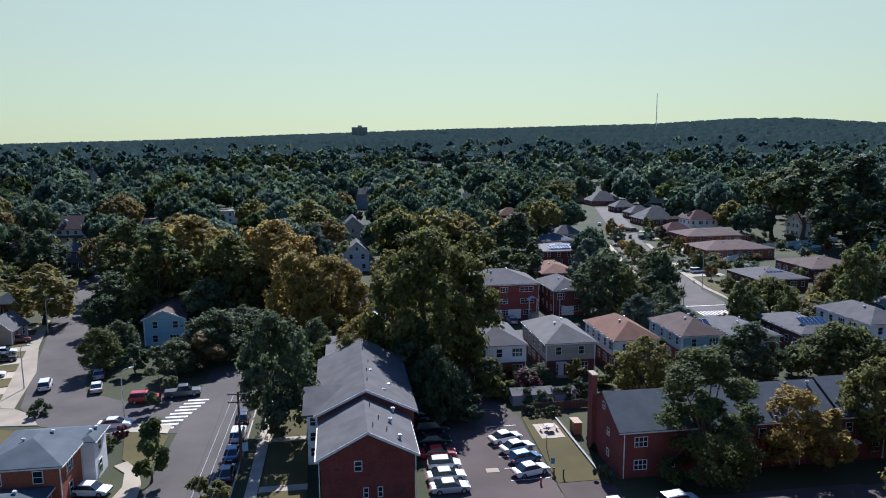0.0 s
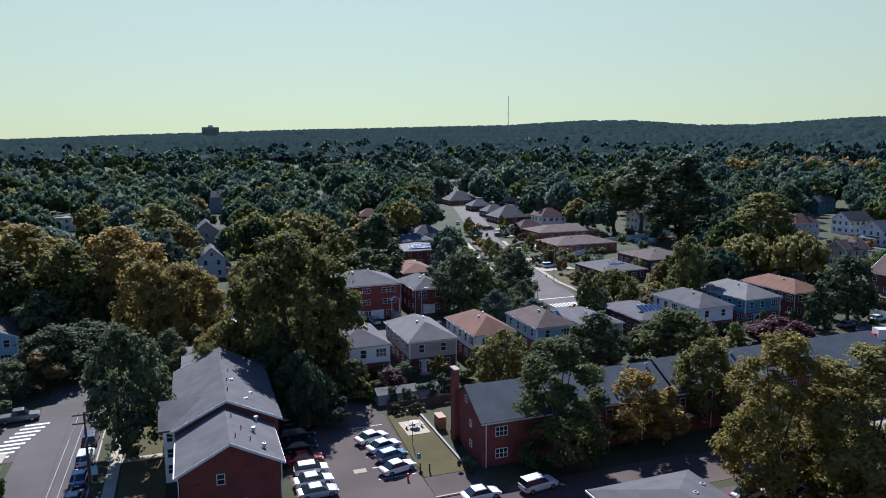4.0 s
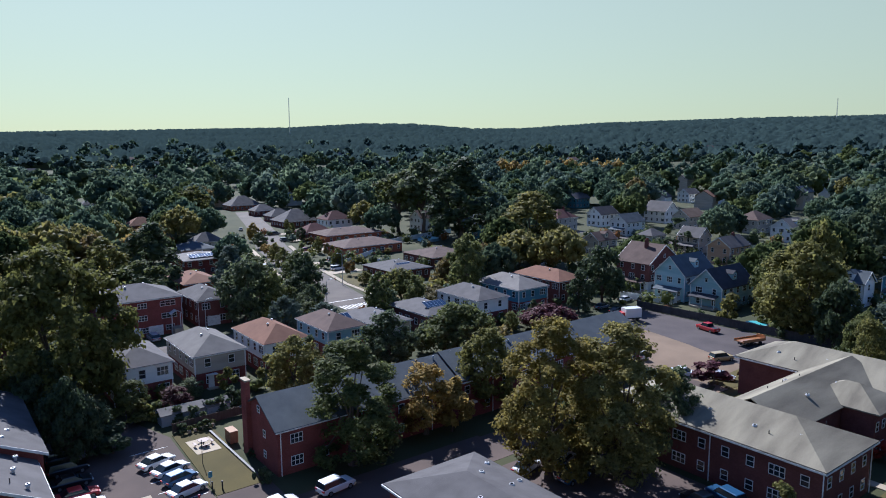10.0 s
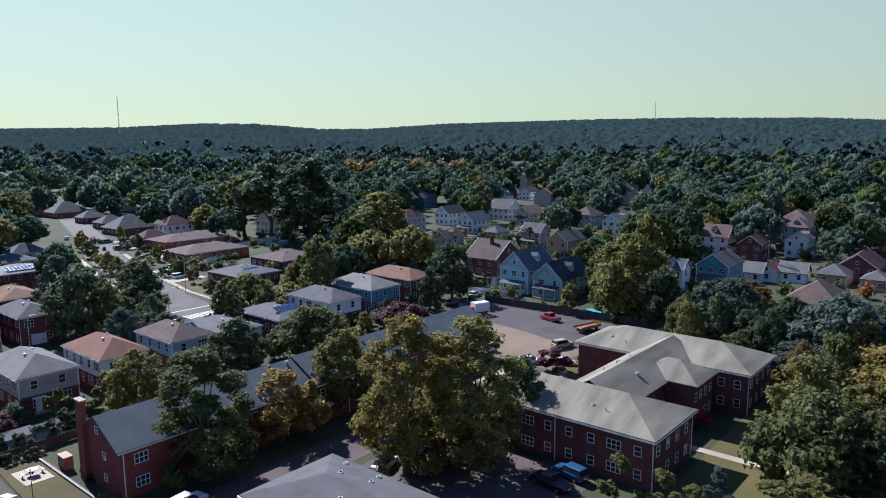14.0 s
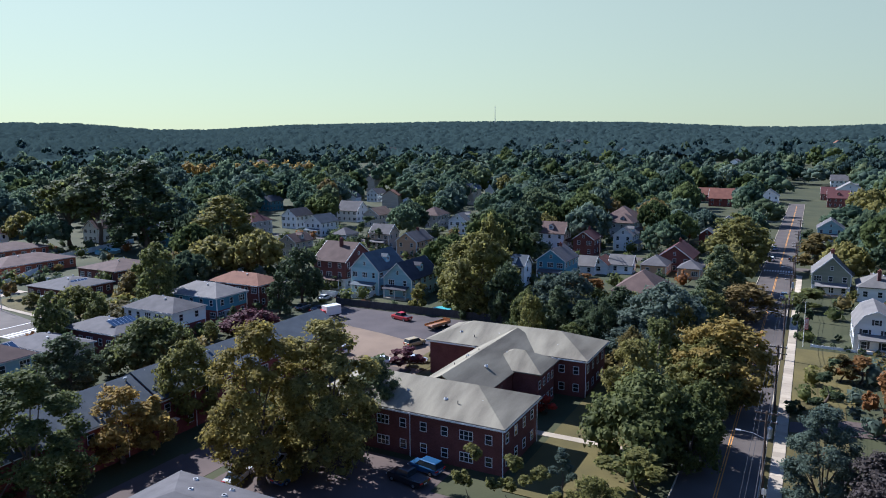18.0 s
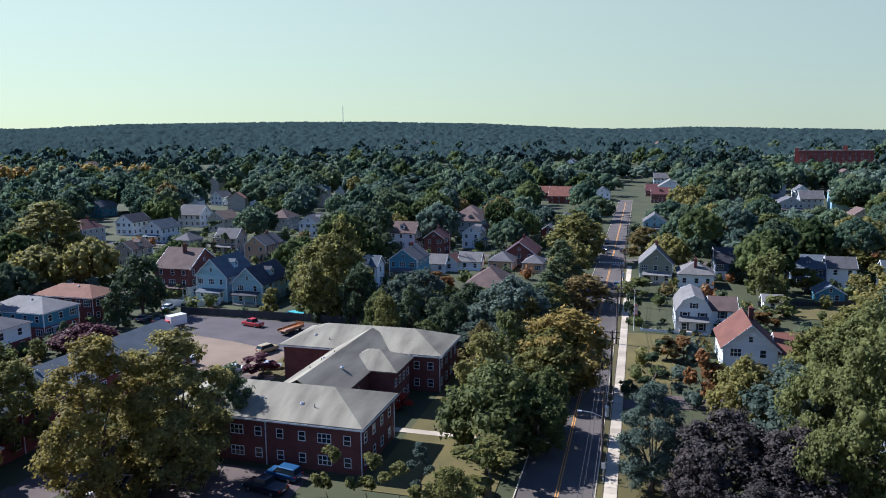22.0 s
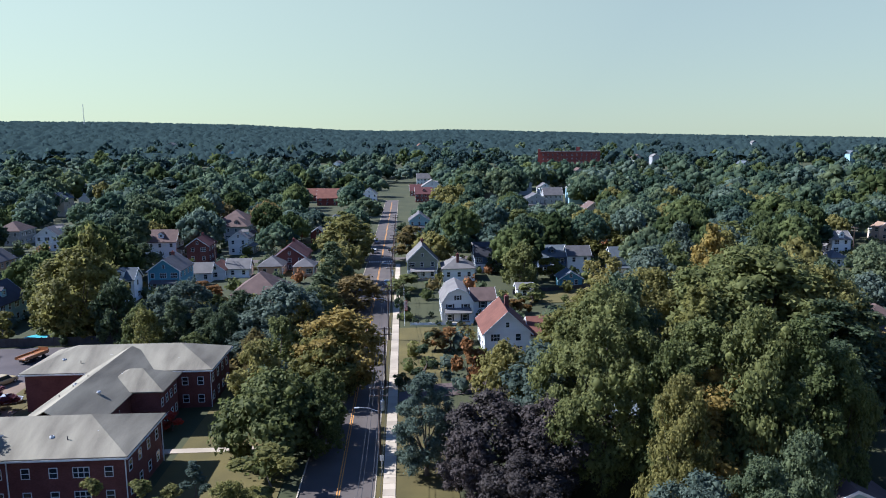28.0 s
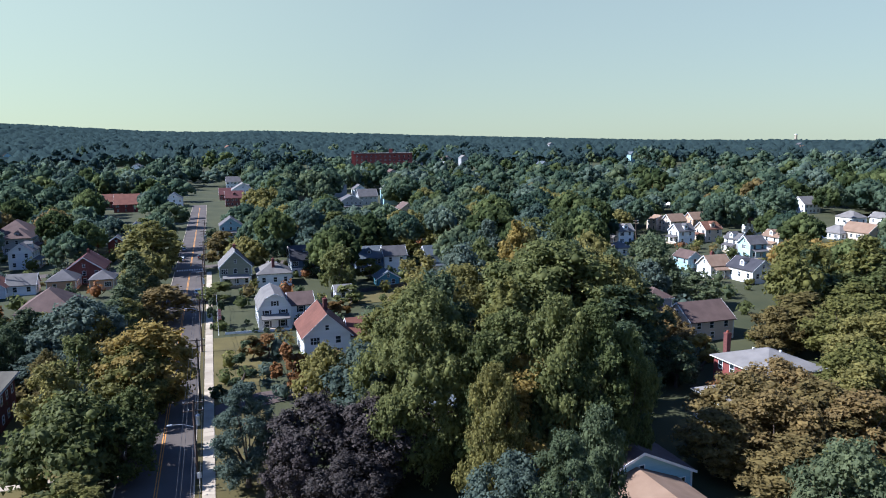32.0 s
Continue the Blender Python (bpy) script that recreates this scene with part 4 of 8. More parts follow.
slab("kerb_west", -13.3, -13.12, 60, 126, 0.15, "concrete", "concrete kerb of the wide street", "kerb")
slab("pavement_west", -11.6, -10.2, 55, 112, 0.12, "concrete", "pale concrete pavement beside the brick block", "pavement")
slab("lawn", -10.0, -4.6, 60, 112, 0.1, "grass", "dry lawn in front of the brick block", "lawn")
slab("path", -10.1, -4.5, 92.5, 93.9, 0.13, "concrete", "concrete path to the brick block", "path")
slab("path", -10.1, -4.5, 78.4, 79.8, 0.13, "concrete", "concrete path to the brick block", "path")

# front yards of the side street: pavement, lawn and driveways
sheet("pavement_side", [(-50.2, 111.5), (-53.0, 112.2), (-62.4, 147.0), (-68.6, 170), (-66.8, 170), (-60.4, 147.0), (-54.2, 130)], 0.12, "concrete", "tan concrete pavement along the front lawns", "pavement")
sheet("corner_ramp", [(-43.9, 104.0), (-50.4, 104.6), (-52.8, 112.0), (-50.0, 111.3), (-46.4, 108.4)], 0.122, "concrete", "tan concrete street corner with a dropped kerb", "pavement")
for k in range(6):
    cx, cy = -53.4 - k * 2.35, 114.2 + k * 8.6
    ux, uy = -0.955, -0.29
    sheet("lawn", [(cx, cy), (cx + ux * 11, cy + uy * 11), (cx + ux * 11 - 1.2, cy + uy * 11 + 4.4), (cx - 1.2, cy + 4.4)], 0.1, "grass", "small dry front lawn beside a driveway", "lawn")
    sheet("driveway", [(cx - 1.25, cy + 4.6), (cx - 1.25 + ux * 12, cy + 4.6 + uy * 12), (cx - 2.2 + ux * 12, cy + 8.2 + uy * 12), (cx - 2.2, cy + 8.2)], 0.11, "concrete", "pale concrete driveway of two tracks", "driveway")
sheet("lawn", [(-44.5, 102), (-50.6, 103.6), (-62, 101), (-60, 92), (-46, 92)], 0.1, "grass", "dry corner lawn edged by the pavement", "lawn")
sheet("path", [(-28.9, 88.4), (-27.0, 86.2), (-26.2, 82.5), (-26.8, 78), (-23.6, 78), (-24.2, 83.0), (-25.4, 86.6), (-27.6, 89.6)], 0.12, "concrete", "tan concrete path curving to the porch", "path")
sheet("lawn", [(-25.0, 86.8), (-24.2, 84.6), (-24.2, 97), (-28.2, 100), (-30.4, 98.5), (-28.4, 90.2)], 0.1, "grass", "green-gold strip of front lawn", "lawn")
sheet("driveway", [(-34.5, 99.2), (-29.2, 99.2), (-24.6, 98), (-24.6, 101), (-34.5, 103.4)], 0.122, "concrete", "tan concrete driveway at the corner house", "driveway")

# street with the row of low houses, running away
sheet("road_north", [(83.5, 140), (83.5, 160), (93, 205), (108, 262), (132, 330), (160, 420), (171, 417), (143, 326), (119.5, 258), (104.5, 202), (95.8, 160), (95.8, 140)], 0.028, "street", "sunlit grey asphalt street running away between low houses", "road")
slab("road_back", -10, 240, 136.5, 143.5, 0.026, "street", "grey asphalt street behind the row of houses", "road")
crossing = slab("crossing", 84, 95.5, 157.6, 158.0, 0.04, "paint_white", "white stop line on the asphalt", "road marking")
for k in range(13):
    part("crosswalk_bar", boxes((83.9 + k * 0.9, 84.4 + k * 0.9, 148.5, 152.3, -0.15, 0.042)), M["paint_white"], crossing)
sheet("pavement_north", [(97.2, 150), (98.6, 150), (101.2, 178), (108.6, 212), (123, 262), (121.4, 262.5), (107, 212.5), (99.8, 178)], 0.12, "concrete", "pale concrete pavement along the front lawns", "pavement")
sheet("pavement_north", [(80.6, 150), (81.9, 150), (83, 162), (92, 206), (106.5, 262), (105, 262.5), (90.6, 206), (81.4, 162)], 0.12, "concrete", "pale concrete pavement along the front lawns", "pavement")
sheet("lawn", [(98.8, 150), (112, 150), (112, 190), (105, 190), (101.4, 178)], 0.1, "grass", "green-gold corner lawn", "lawn")
for yy in (196, 215, 244, 276, 300):
    xx = 103 + (yy - 196) * 0.285
    slab("driveway", xx + 1.0, xx + 13, yy - 2.6, yy + 2.6, 0.125, "concrete", "pale concrete driveway beside a low house", "driveway")

# car park by the first brick block, and the drive
sheet("car_park", [(9.6, 62), (60, 62), (60, 69.5), (33, 69.6), (24.6, 73), (25.6, 96), (22.6, 106), (11, 106), (9.6, 84)], 0.03, "lot", "pinkish-grey asphalt car park with faded bay lines", "car park")
for k in range(6):
    tagged(part("bay_line", boxes((19.6, 24.4, 76.7 + k * 3.25, 76.82 + k * 3.25, -0.1, 0.036)), M["paint_white"]), "faded white parking bay line", "road marking", "bay lines", "structure")
slab("manhole", 17.2, 18.8, 79.2, 80.3, 0.05, "concrete", "pale concrete drain cover in the asphalt", "drain cover")
sheet("lawn", [(24.9, 75.2), (30.6, 75.2), (31.6, 96.5), (26.0, 96.5)], 0.1, "grass", "mown lawn with a dark hedge line", "lawn")
sheet("apron", [(24.7, 70.2), (31.4, 70.2), (31.4, 75.1), (24.8, 75.1)], 0.09, "lot", "brick-paved apron edged with a pale kerb", "paving")
slab("pad", 26.7, 30.0, 87.6, 92.6, 0.15, "concrete", "square concrete pad in the lawn", "paving")
slab("edging", 24.6, 31.5, 69.95, 70.18, 0.18, "concrete", "pale concrete kerb round the apron", "kerb")
slab("drive", 60, 112, 60.5, 69.0, 0.026, "lot", "worn asphalt drive along the brick block", "drive")
sheet("yard", [(31.5, 10), (66, 10), (66, 35), (72, 35), (72, 60.4), (31.5, 60.4)], 0.028, "lot", "worn pinkish asphalt yard under the trees", "yard")
sheet("car_park", [(99, 58), (112, 58), (112, 56.5), (141, 56.5), (141, 104), (127, 104), (104.5, 92), (104.5, 60)], 0.03, "lot_tan", "large sandy-tan worn asphalt car park, darker on the far half", "car park")
# darker sheet laid over the far half of the car park
sheet("asphalt_patch", [(141, 58), (141, 103.6), (129, 103.6), (126.6, 95), (123, 78), (119, 65), (117.5, 57)], 0.036, "asphalt_dark", "dark grey asphalt on the far side of the car park", "car park")
sheet("lawn", [(105.0, 57.6), (118.0, 57.6), (117.0, 62.4), (105.6, 62.0)], 0.1, "grass", "sunny strip of golden grass beside the car park", "lawn")
slab("lawn", 96.8, 112, 42.4, 57.5, 0.1, "grass", "bright lawn between the wings of the block", "lawn")
sheet("lawn", [(70, 12), (120, 12), (120, 27.5), (70, 27.5)], 0.1, "grass", "lawn in front of the brick block", "lawn")
slab("path", 87.2, 88.6, 12.5, 42, 0.13, "concrete", "pale concrete path round the brick block", "path")
sheet("drive_bend", [(104, -2.1), (108, -2.1), (112, -9), (113, -17), (124, -19), (124, -23), (110, -22), (107, -14)], 0.12, "lot", "brown gravel driveway curving over the lawn", "driveway")

# pavement of the main street, slab by slab
pav = slab("pavement_main", 20, 236, -1.95, -0.4, 0.11, "concrete", "pale concrete pavement of large slabs along the street", "pavement")

# ---- the brick blocks ----
def pipe_vent(parent, x, y, z, h=0.5, r=0.06, dome=False):
    bm = bmesh.new()
    tube(bm, (x, y, z - 0.3), (x, y, z + h), r, r, 8)
    if dome:
        tube(bm, (x, y, z + h * 0.5), (x, y, z + h), r * 1.9, r * 1.4, 8)
    part("roof_vent", bm, M["galvanised"] if dome else M["trim_dark"], parent)


def brick_block_west():
    """Two-storey block of two stepped gabled parts and a lower wing."""
    ob = thing("apartment_block", 2.6, 92, 0, "red brick two-storey apartment block with stepped grey gable roofs", "apartment block")
    c = (2.6, 92)
    def y(v):
        return v - c[1]
    bm = bmesh.new()
    gable_wall(bm, -5.3, 5.1, y(73.6), y(84.4), -0.1, 6.0, 2.7, "y")
    part("wall", bm, M["brick_red"], ob)
    bm = bmesh.new()
    gable_roof(bm, -5.3, 5.1, y(73.6), y(84.0), 6.05, 2.7, 0.5, "y")
    part("roof", bm, M["roof_grey"], ob)
    bm = bmesh.new()
    gable_wall(bm, -5.9, 6.2, y(84.5), y(107.5), -0.1, 6.7, 2.9, "y")
    part("wall", bm, M["brick_red"], ob)
    bm = bmesh.new()
    gable_roof(bm, -5.9, 6.2, y(84.5), y(107.0), 6.75, 2.9, 0.5, "y")
    part("roof", bm, M["roof_grey"], ob)
    bm = bmesh.new()
    gable_wall(bm, -7.2, 0.0, y(85.0), y(95.0), -0.1, 6.55, 1.6, "x")
    part("wing_wall", bm, M["siding_white"], ob)
    bm = bmesh.new()
    gable_roof(bm, -7.4, -1.0, y(85.0), y(95.0), 6.6, 1.75, 0.35, "x")
    part("wing_roof", bm, M["roof_grey"], ob)
    part("rear_wall", boxes((-5.0, 7.0, y(107.5), y(120.5), -0.1, 6.4)), M["brick_red"], ob)
    part("rear_roof", boxes((-5.3, 7.3, y(107.3), y(120.9), 6.4, 6.75)), M["roof_grey"], ob)
    barge_boards(ob, -5.3, 5.1, y(73.6), y(84.0), 6.05, 2.7, 0.5, "y")
    barge_boards(ob, -5.9, 6.2, y(84.5), y(107.0), 6.75, 2.9, 0.5, "y")
    for xx, e in ((-5.9, 5.75), (5.6, 5.75)):
        part("gutter", boxes((xx - 0.06, xx + 0.08, y(73.1), y(84.0), e - 0.02, e + 0.12)), M["trim"], ob)
        part("downpipe", boxes((xx * 0.93 - 0.05, xx * 0.93 + 0.05, y(73.4), y(73.52), 0, e)), M["trim"], ob)
    for u, z in ((-1.2, 4.8), (-0.4, 1.6), (1.2, 1.6)):
        window(ob, "s", u, z, -5.3, 5.1, y(73.6), 0, 0.9 if z > 3 else 0.6, 1.25)
    for u, z in ((-3.6, 4.6), (-3.6, 0.9), (3.6, 1.5)):
        part("wall_vent", boxes((u - 0.3, u + 0.3, y(73.6) - 0.04, y(73.6) + 0.01, z - 0.15, z + 0.15)), M["trim_dark"], ob)
    for k in range(4):
        window(ob, "w", y(75.6 + k * 2.6), 4.4, -5.3, 5.1, 0, 0)
        window(ob, "e", y(75.6 + k * 2.6), 4.4, -5.3, 5.1, 0, 0)
    for k in range(3):
        window(ob, "s", -6.5 + k * 0.0, 1.7 + k * 2.0, -7.2, 0, y(85.0), 0, 0.8, 1.2)
    for px, py in ((0.6, 75.5), (1.4, 78.5), (0.5, 81.5), (2.2, 76.0)):
        pipe_vent(ob, px, y(py), 6.05 + 2.7 * (1 - abs(px + 0.1) / 5.2) + 0.2)
    for px, py in ((2.8, 79.0), (3.6, 75.0), (3.4, 83.0), (2.6, 87), (3.4, 90), (1.2, 93), (2.5, 97)):
        pipe_vent(ob, px, y(py), (6.05 if py < 84 else 6.75) + 2.8 * (1 - abs(px) / 5.6) + 0.2, 0.35, 0.16, True)
    for px, py in ((0.5, 88.0), (0.6, 92.0), (1.0, 96.5), (0.4, 102)):
        pipe_vent(ob, px, y(py), 6.75 + 2.9 * (1 - abs(px) / 6.0) + 0.2)
    HOUSES.append((2.6, 92, 12, 6))


def brick_block_long():
    """Long block with a gable end, chimney and a low-pitched slate-grey roof."""
    ob = thing("apartment_block", 67, 80.3, 0, "long red brick apartment block with slate-grey gable roof", "apartment block")
    x0, x1, y0, y1 = 32.6 - 67, 104 - 67, 75.2 - 80.3, 86 - 80.3
    bm = bmesh.new()
    gable_wall(bm, x0, x1, y0, y1, -0.1, 5.9, 2.9, "x")
    part("wall", bm, M["brick_red"], ob)
    bm = bmesh.new()
    gable_roof(bm, x0, 61 - 67, y0, y1, 5.95, 2.9, 0.35, "x")
    part("roof", bm, M["roof_slate"], ob)
    bm = bmesh.new()
    gable_roof(bm, 61.8 - 67, x1, y0, y1, 6.25, 2.9, 0.35, "x")
    part("roof", bm, M["roof_slate"], ob)
    part("parapet", boxes((60.9 - 67, 61.9 - 67, y0 - 0.2, y1 + 0.2, 5.5, 6.3)), M["brick_red"], ob)
    ch = part("chimney", boxes((32.0 - 67, 32.62 - 67, 83.2 - 80.3, 84.8 - 80.3, -0.1, 10.2)), M["brick_red"], ob)
    part("chimney_cap", boxes((31.9 - 67, 32.72 - 67, 83.1 - 80.3, 84.9 - 80.3, 10.2, 10.4)), M["concrete"], ch)
    for yy in (y0 - 0.4, y1 + 0.3):
        part("gutter", boxes((x0 - 0.3, x1 + 0.3, yy, yy + 0.12, 5.72, 5.88)), M["trim"], ob)
    for k in range(18):
        for z in (1.6, 4.5):
            if (k * 3 + int(z)) % 7:
                window(ob, "s", x0 + 2.6 + k * 3.95, z, x0, x1, y0, y1, 1.7 if k % 3 == 0 else 1.0, 1.3)
    for z, v in ((4.4, 79.0), (1.7, 79.0), (7.2, 80.6)):
        window(ob, "w", v - 80.3, z, x0, x1, y0, y1, 0.8, 1.0)
    for k in range(4):
        m = pose(x0 + 14 + k * 16.5, y0, 0)
        part("door", boxes((-0.55, 0.55, -0.1, 0.02, 0.2, 2.4)), M["trim"], ob, at=m)
        part("door_hood", boxes((-1.0, 1.0, -0.9, 0.02, 2.5, 2.75)), M["trim"], ob, at=m)
    for k in range(7):
        part("downpipe", boxes((x0 + 0.4 + k * 11.6, x0 + 0.5 + k * 11.6, y0 - 0.14, y0 - 0.03, 0, 5.8)), M["trim"], ob)
    for k, (px, py) in enumerate(((60, 79.8), (57, 80.0), (63.5, 80.4), (66, 80.2), (75, 79.6), (83, 80), (90, 79.7), (98, 80.5), (50, 79.9))):
        pipe_vent(ob, px - 67, py - 80.3, 8.75, 0.4, 0.15, k % 2 == 0)
    HOUSES.append((67, 80, 36, 6))


def hip_block():
    """Block of three hipped wings, seen from above."""
    ob = thing("apartment_block", 95, 41, 0, "dark red brick apartment block with pale streaked hip roofs", "apartment block")
    def wing(x0, x1, y0, y1, rise=2.6):
        x0, x1, y0, y1 = x0 - 95, x1 - 95, y0 - 41, y1 - 41
        part("wall", boxes((x0, x1, y0, y1, -0.1, 6.2)), M["brick_brown"], ob)
        bm = bmesh.new()
        hip_roof(bm, x0, x1, y0, y1, 6.4, rise, 0.6)
        part("roof", bm, M["roof_streak"], ob)
        q = 0.66
        for row in ((x0 - q, x1 + q, y0 - q, y0 - q + 0.12), (x0 - q, x0 - q + 0.12, y0 - q + 0.13, y1 + q), (x1 + q - 0.12, x1 + q, y0 - q + 0.13, y1 + q)):
            part("gutter", boxes((*row, 6.05, 6.25)), M["trim"], ob)
        return x0, x1, y0, y1
    a = wing(73.4, 85.3, 28.9, 57.0)
    c = wing(104.4, 116.4, 27.6, 56.0)
    x0, x1 = 85.9 - 95, 103.8 - 95
    part("wall", boxes((x0 + 0.2, x1 - 0.2, 36.2 - 41, 45.8 - 41, -0.1, 6.2)), M["brick_brown"], ob)
    bm = bmesh.new()
    gable_roof(bm, x0 - 5.0, x1 + 4.5, 36.2 - 41, 45.8 - 41, 6.45, 2.55, 0.55, "x", thick=0.12)
    part("spine_roof", bm, M["roof_streak"], ob)
    # cross gable towards the lawn
    part("wall", boxes((94.5 - 95, 102.0 - 95, 32.0 - 41, 36.1 - 41, -0.1, 6.2)), M["brick_brown"], ob)
    bm = bmesh.new()
    hip_roof(bm, 94.5 - 95, 102.0 - 95, 31.8 - 41, 41.0 - 41, 6.45, 2.2, 0.5)
    part("porch_roof", bm, M["roof_streak"], ob)
    for k in range(9):
        for z in (1.5, 4.4):
            window(ob, "w", a[2] + 1.8 + k * 3.1, z, *a, 1.9 if k % 4 == 1 else 1.0, 1.3)
    for k in range(4):
        for z in (1.5, 4.4):
            window(ob, "s", a[0] + 1.6 + k * 2.9, z, *a)
            window(ob, "s", c[0] + 1.6 + k * 2.9, z, *c)
    for k in range(3):
        for z in (1.5, 4.4):
            window(ob, "w", c[2] + 1.5 + k * 2.4, z, *c)
    for k in range(4):
        for z in (1.5, 4.4):
            window(ob, "s", 95.3 - 95 + k * 1.9, z, 94.5 - 95, 102 - 95, 32.0 - 41, 36 - 41, 0.9, 1.3)
    for px, py in ((73.3, 42.0), (73.3, 28.8), (85.4, 28.8), (104.3, 27.5), (73.3, 55)):
        part("downpipe", boxes((px - 95.1, px - 95.0, py - 41.1, py - 41.0, 0, 6.1)), M["trim"], ob)
    for px, py, z in ((77, 33, 7.6), (76, 38, 7.4), (76.5, 44, 7.5), (77.5, 50, 7.8), (90, 38.5, 7.8), (94, 43.4, 7.6), (98, 38.3, 7.7), (107, 33, 7.2), (108, 44, 7.6), (107, 51, 7.4), (112, 36, 7.6)):
        pipe_vent(ob, px - 95, py - 41, z, 0.4, 0.17, True)
    for px, py, z in ((75.5, 36, 7.2), (83, 33, 7.3), (92, 42.8, 7.8), (88, 42.8, 7.8), (96, 42.5, 7.9), (106, 48, 7.0), (114, 33, 7.2)):
        pipe_vent(ob, px - 95, py - 41, z, 0.7, 0.06)
    HOUSES.append((95, 41, 22, 6))


def annex():
    """Near block with a hipped roof, just under the camera's view."""
    ob = thing("apartment_block", 47.6, 47, 0, "brick block with a grey hipped roof", "apartment block")
    part("wall", boxes((-11.8, -0.6, -18, 7.8, -0.1, 6.1)), M["brick_red"], ob)
    bm = bmesh.new()
    hip_roof(bm, -11.8, -0.6, -18, 7.8, 6.3, 1.9, 0.5)
    part("roof", bm, M["roof_grey"], ob)
    part("porch_wall", boxes((-15.8, -11.9, 5.2, 10.6, -0.1, 3.0)), M["brick_red"], ob)
    part("porch_roof", boxes((-16.2, -12.5, 4.9, 11.0, 3.0, 3.3)), M["roof_slate"], ob)
    part("gutter", boxes((-12.45, -12.32, -18.5, 8.24, 6.0, 6.2)), M["trim"], ob)
    part("gutter", boxes((-12.45, 0.05, 8.32, 8.45, 6.0, 6.2)), M["trim"], ob)
    for px, py, z in ((-4.6, 1.8, 7.5), (-1.6, 4.4, 6.6), (-3.6, -1.6, 7.2), (-1.6, -0.6, 6.6), (-8, -2, 7.4)):
        pipe_vent(ob, px, py, z, 0.35, 0.17, True)
    for k in range(6):
        window(ob, "w", -14 + k * 3.4, 4.4, -11.8, -0.6, 0, 0)
    HOUSES.append((41.5, 42, 12, 6))


brick_block_west()
brick_block_long()
hip_block()
annex()

# ---- houses near and in the middle distance ----
house(22.3, 31.2, 113.2, 127.5, 5.8, rise=2.3, wall="brick_red", upper="siding_white", top="roof_grey", label="two-storey house, white siding over red brick, grey hip roof", door="s")
house(34.9, 43.5, 112.8, 128, 5.8, rise=2.3, wall="brick_red", upper="siding_beige", top="roof_light", label="two-storey house, beige siding over red brick, pale hip roof", door="s")
house(47.2, 55.4, 112.6, 127, 5.8, rise=2.3, wall="brick_red", upper="siding_white", top="roof_terra", label="two-storey house with white siding and terracotta-brown hip roof")
house(60.5, 68.5, 114, 127, 5.6, rise=2.2, wall="brick_red", upper="siding_pale", top="roof_brown", label="two-storey house with a brown hip roof")
house(73.0, 81.5, 117, 131, 4.0, rise=1.5, wall="siding_beige", top="roof_grey", label="house with a low grey hip roof behind trees")
house(85.5, 94.5, 116, 131, 4.3, rise=1.6, wall="brick_brown", top="roof_grey", label="brown brick house with a low grey hip roof and solar panels")
house(98.9, 107.6, 115, 130, 5.8, rise=2.2, wall="brick_red", upper="siding_white", top="roof_grey", label="two-storey house, white siding over red brick, grey hip roof", door="s")
house(114, 123.6, 117.9, 134, 5.8, rise=2.4, wall="brick_red", upper="siding_blue", top="roof_light", label="two-storey house, blue siding over red brick, pale hip roof", door="s")
house(129.2, 138.2, 119, 136, 5.8, rise=2.2, wall="brick_brown", top="roof_terra", label="two-storey brown brick house with a terracotta hip roof")
house(28.8, 45.2, 153.2, 166, 8.1, rise=2.6, wall="brick_red", top="roof_grey", label="three-level red brick duplex with garages and a hip roof", door="s", storeys=3, win=(1.9, 1.2), gap=4.6)
house(49.2, 56.8, 154.2, 168, 6.0, rise=2.1, wall="brick_brown", top="roof_grey", label="narrow brick house with a grey hip roof")
house(3.5, 14.0, 145.5, 158, 4.9, rise=2.2, wall="brick_brown", top="roof_dark", label="dark brick house with a white porch gable", door="s")
house(56, 66, 186, 202, 4.0, rise=1.9, wall="brick_orange", top="roof_terra", label="low brick house with a terracotta roof")
house(66.5, 80, 219, 234, 5.0, rise=1.6, wall="brick_red", top="roof_light", label="red brick house with a pale roof of solar panels")
house(74, 86, 246, 260, 4.5, rise=2.0, wall="siding_beige", top="roof_slate", label="low house with a slate-grey roof")
house(111.5, 126, 170, 186, 3.3, rise=2.0, wall="brick_brown", top="roof_grey", label="low brown brick house with a grey hip roof and skylight panel", gap=2.6)
house(135, 153, 181, 198, 3.6, rise=2.2, wall="brick_brown", top="roof_brown", label="long low brown brick house with a hip roof", gap=2.8)
house(124.5, 150, 221, 237, 3.4, rise=2.2, wall="brick_orange", top="roof_brown", label="long low orange brick house with white trim", gap=3.4)
house(136, 163, 256, 272, 3.4, rise=2.2, wall="brick_orange", top="roof_brown", label="long low orange brick house with a brown hip roof", gap=3.4)
house(158.3, 172, 113.2, 124.0, 8.0, roof="gy", rise=4.6, wall="siding_white", upper="brick_brown", split=3.0, top="roof_brown", label="tall brown house with white lower storey and two chimneys", chimney=(163.5, 118, 14.0), storeys=3, porches="w")
house(155.6, 169, 100.2, 109.2, 7.0, roof="gx", rise=4.4, wall="siding_pale", top="roof_slate", label="pale blue gabled house with a front porch", porches="w", dormers="s", storeys=2, win=(0.95, 1.5))
house(154.6, 169, 89.2, 97.8, 5.6, roof="gx", rise=4.0, wall="siding_pale", top="roof_dark", label="blue-grey gabled house with a corner balcony and dark roof", storeys=2, porches="w", dormers="s")
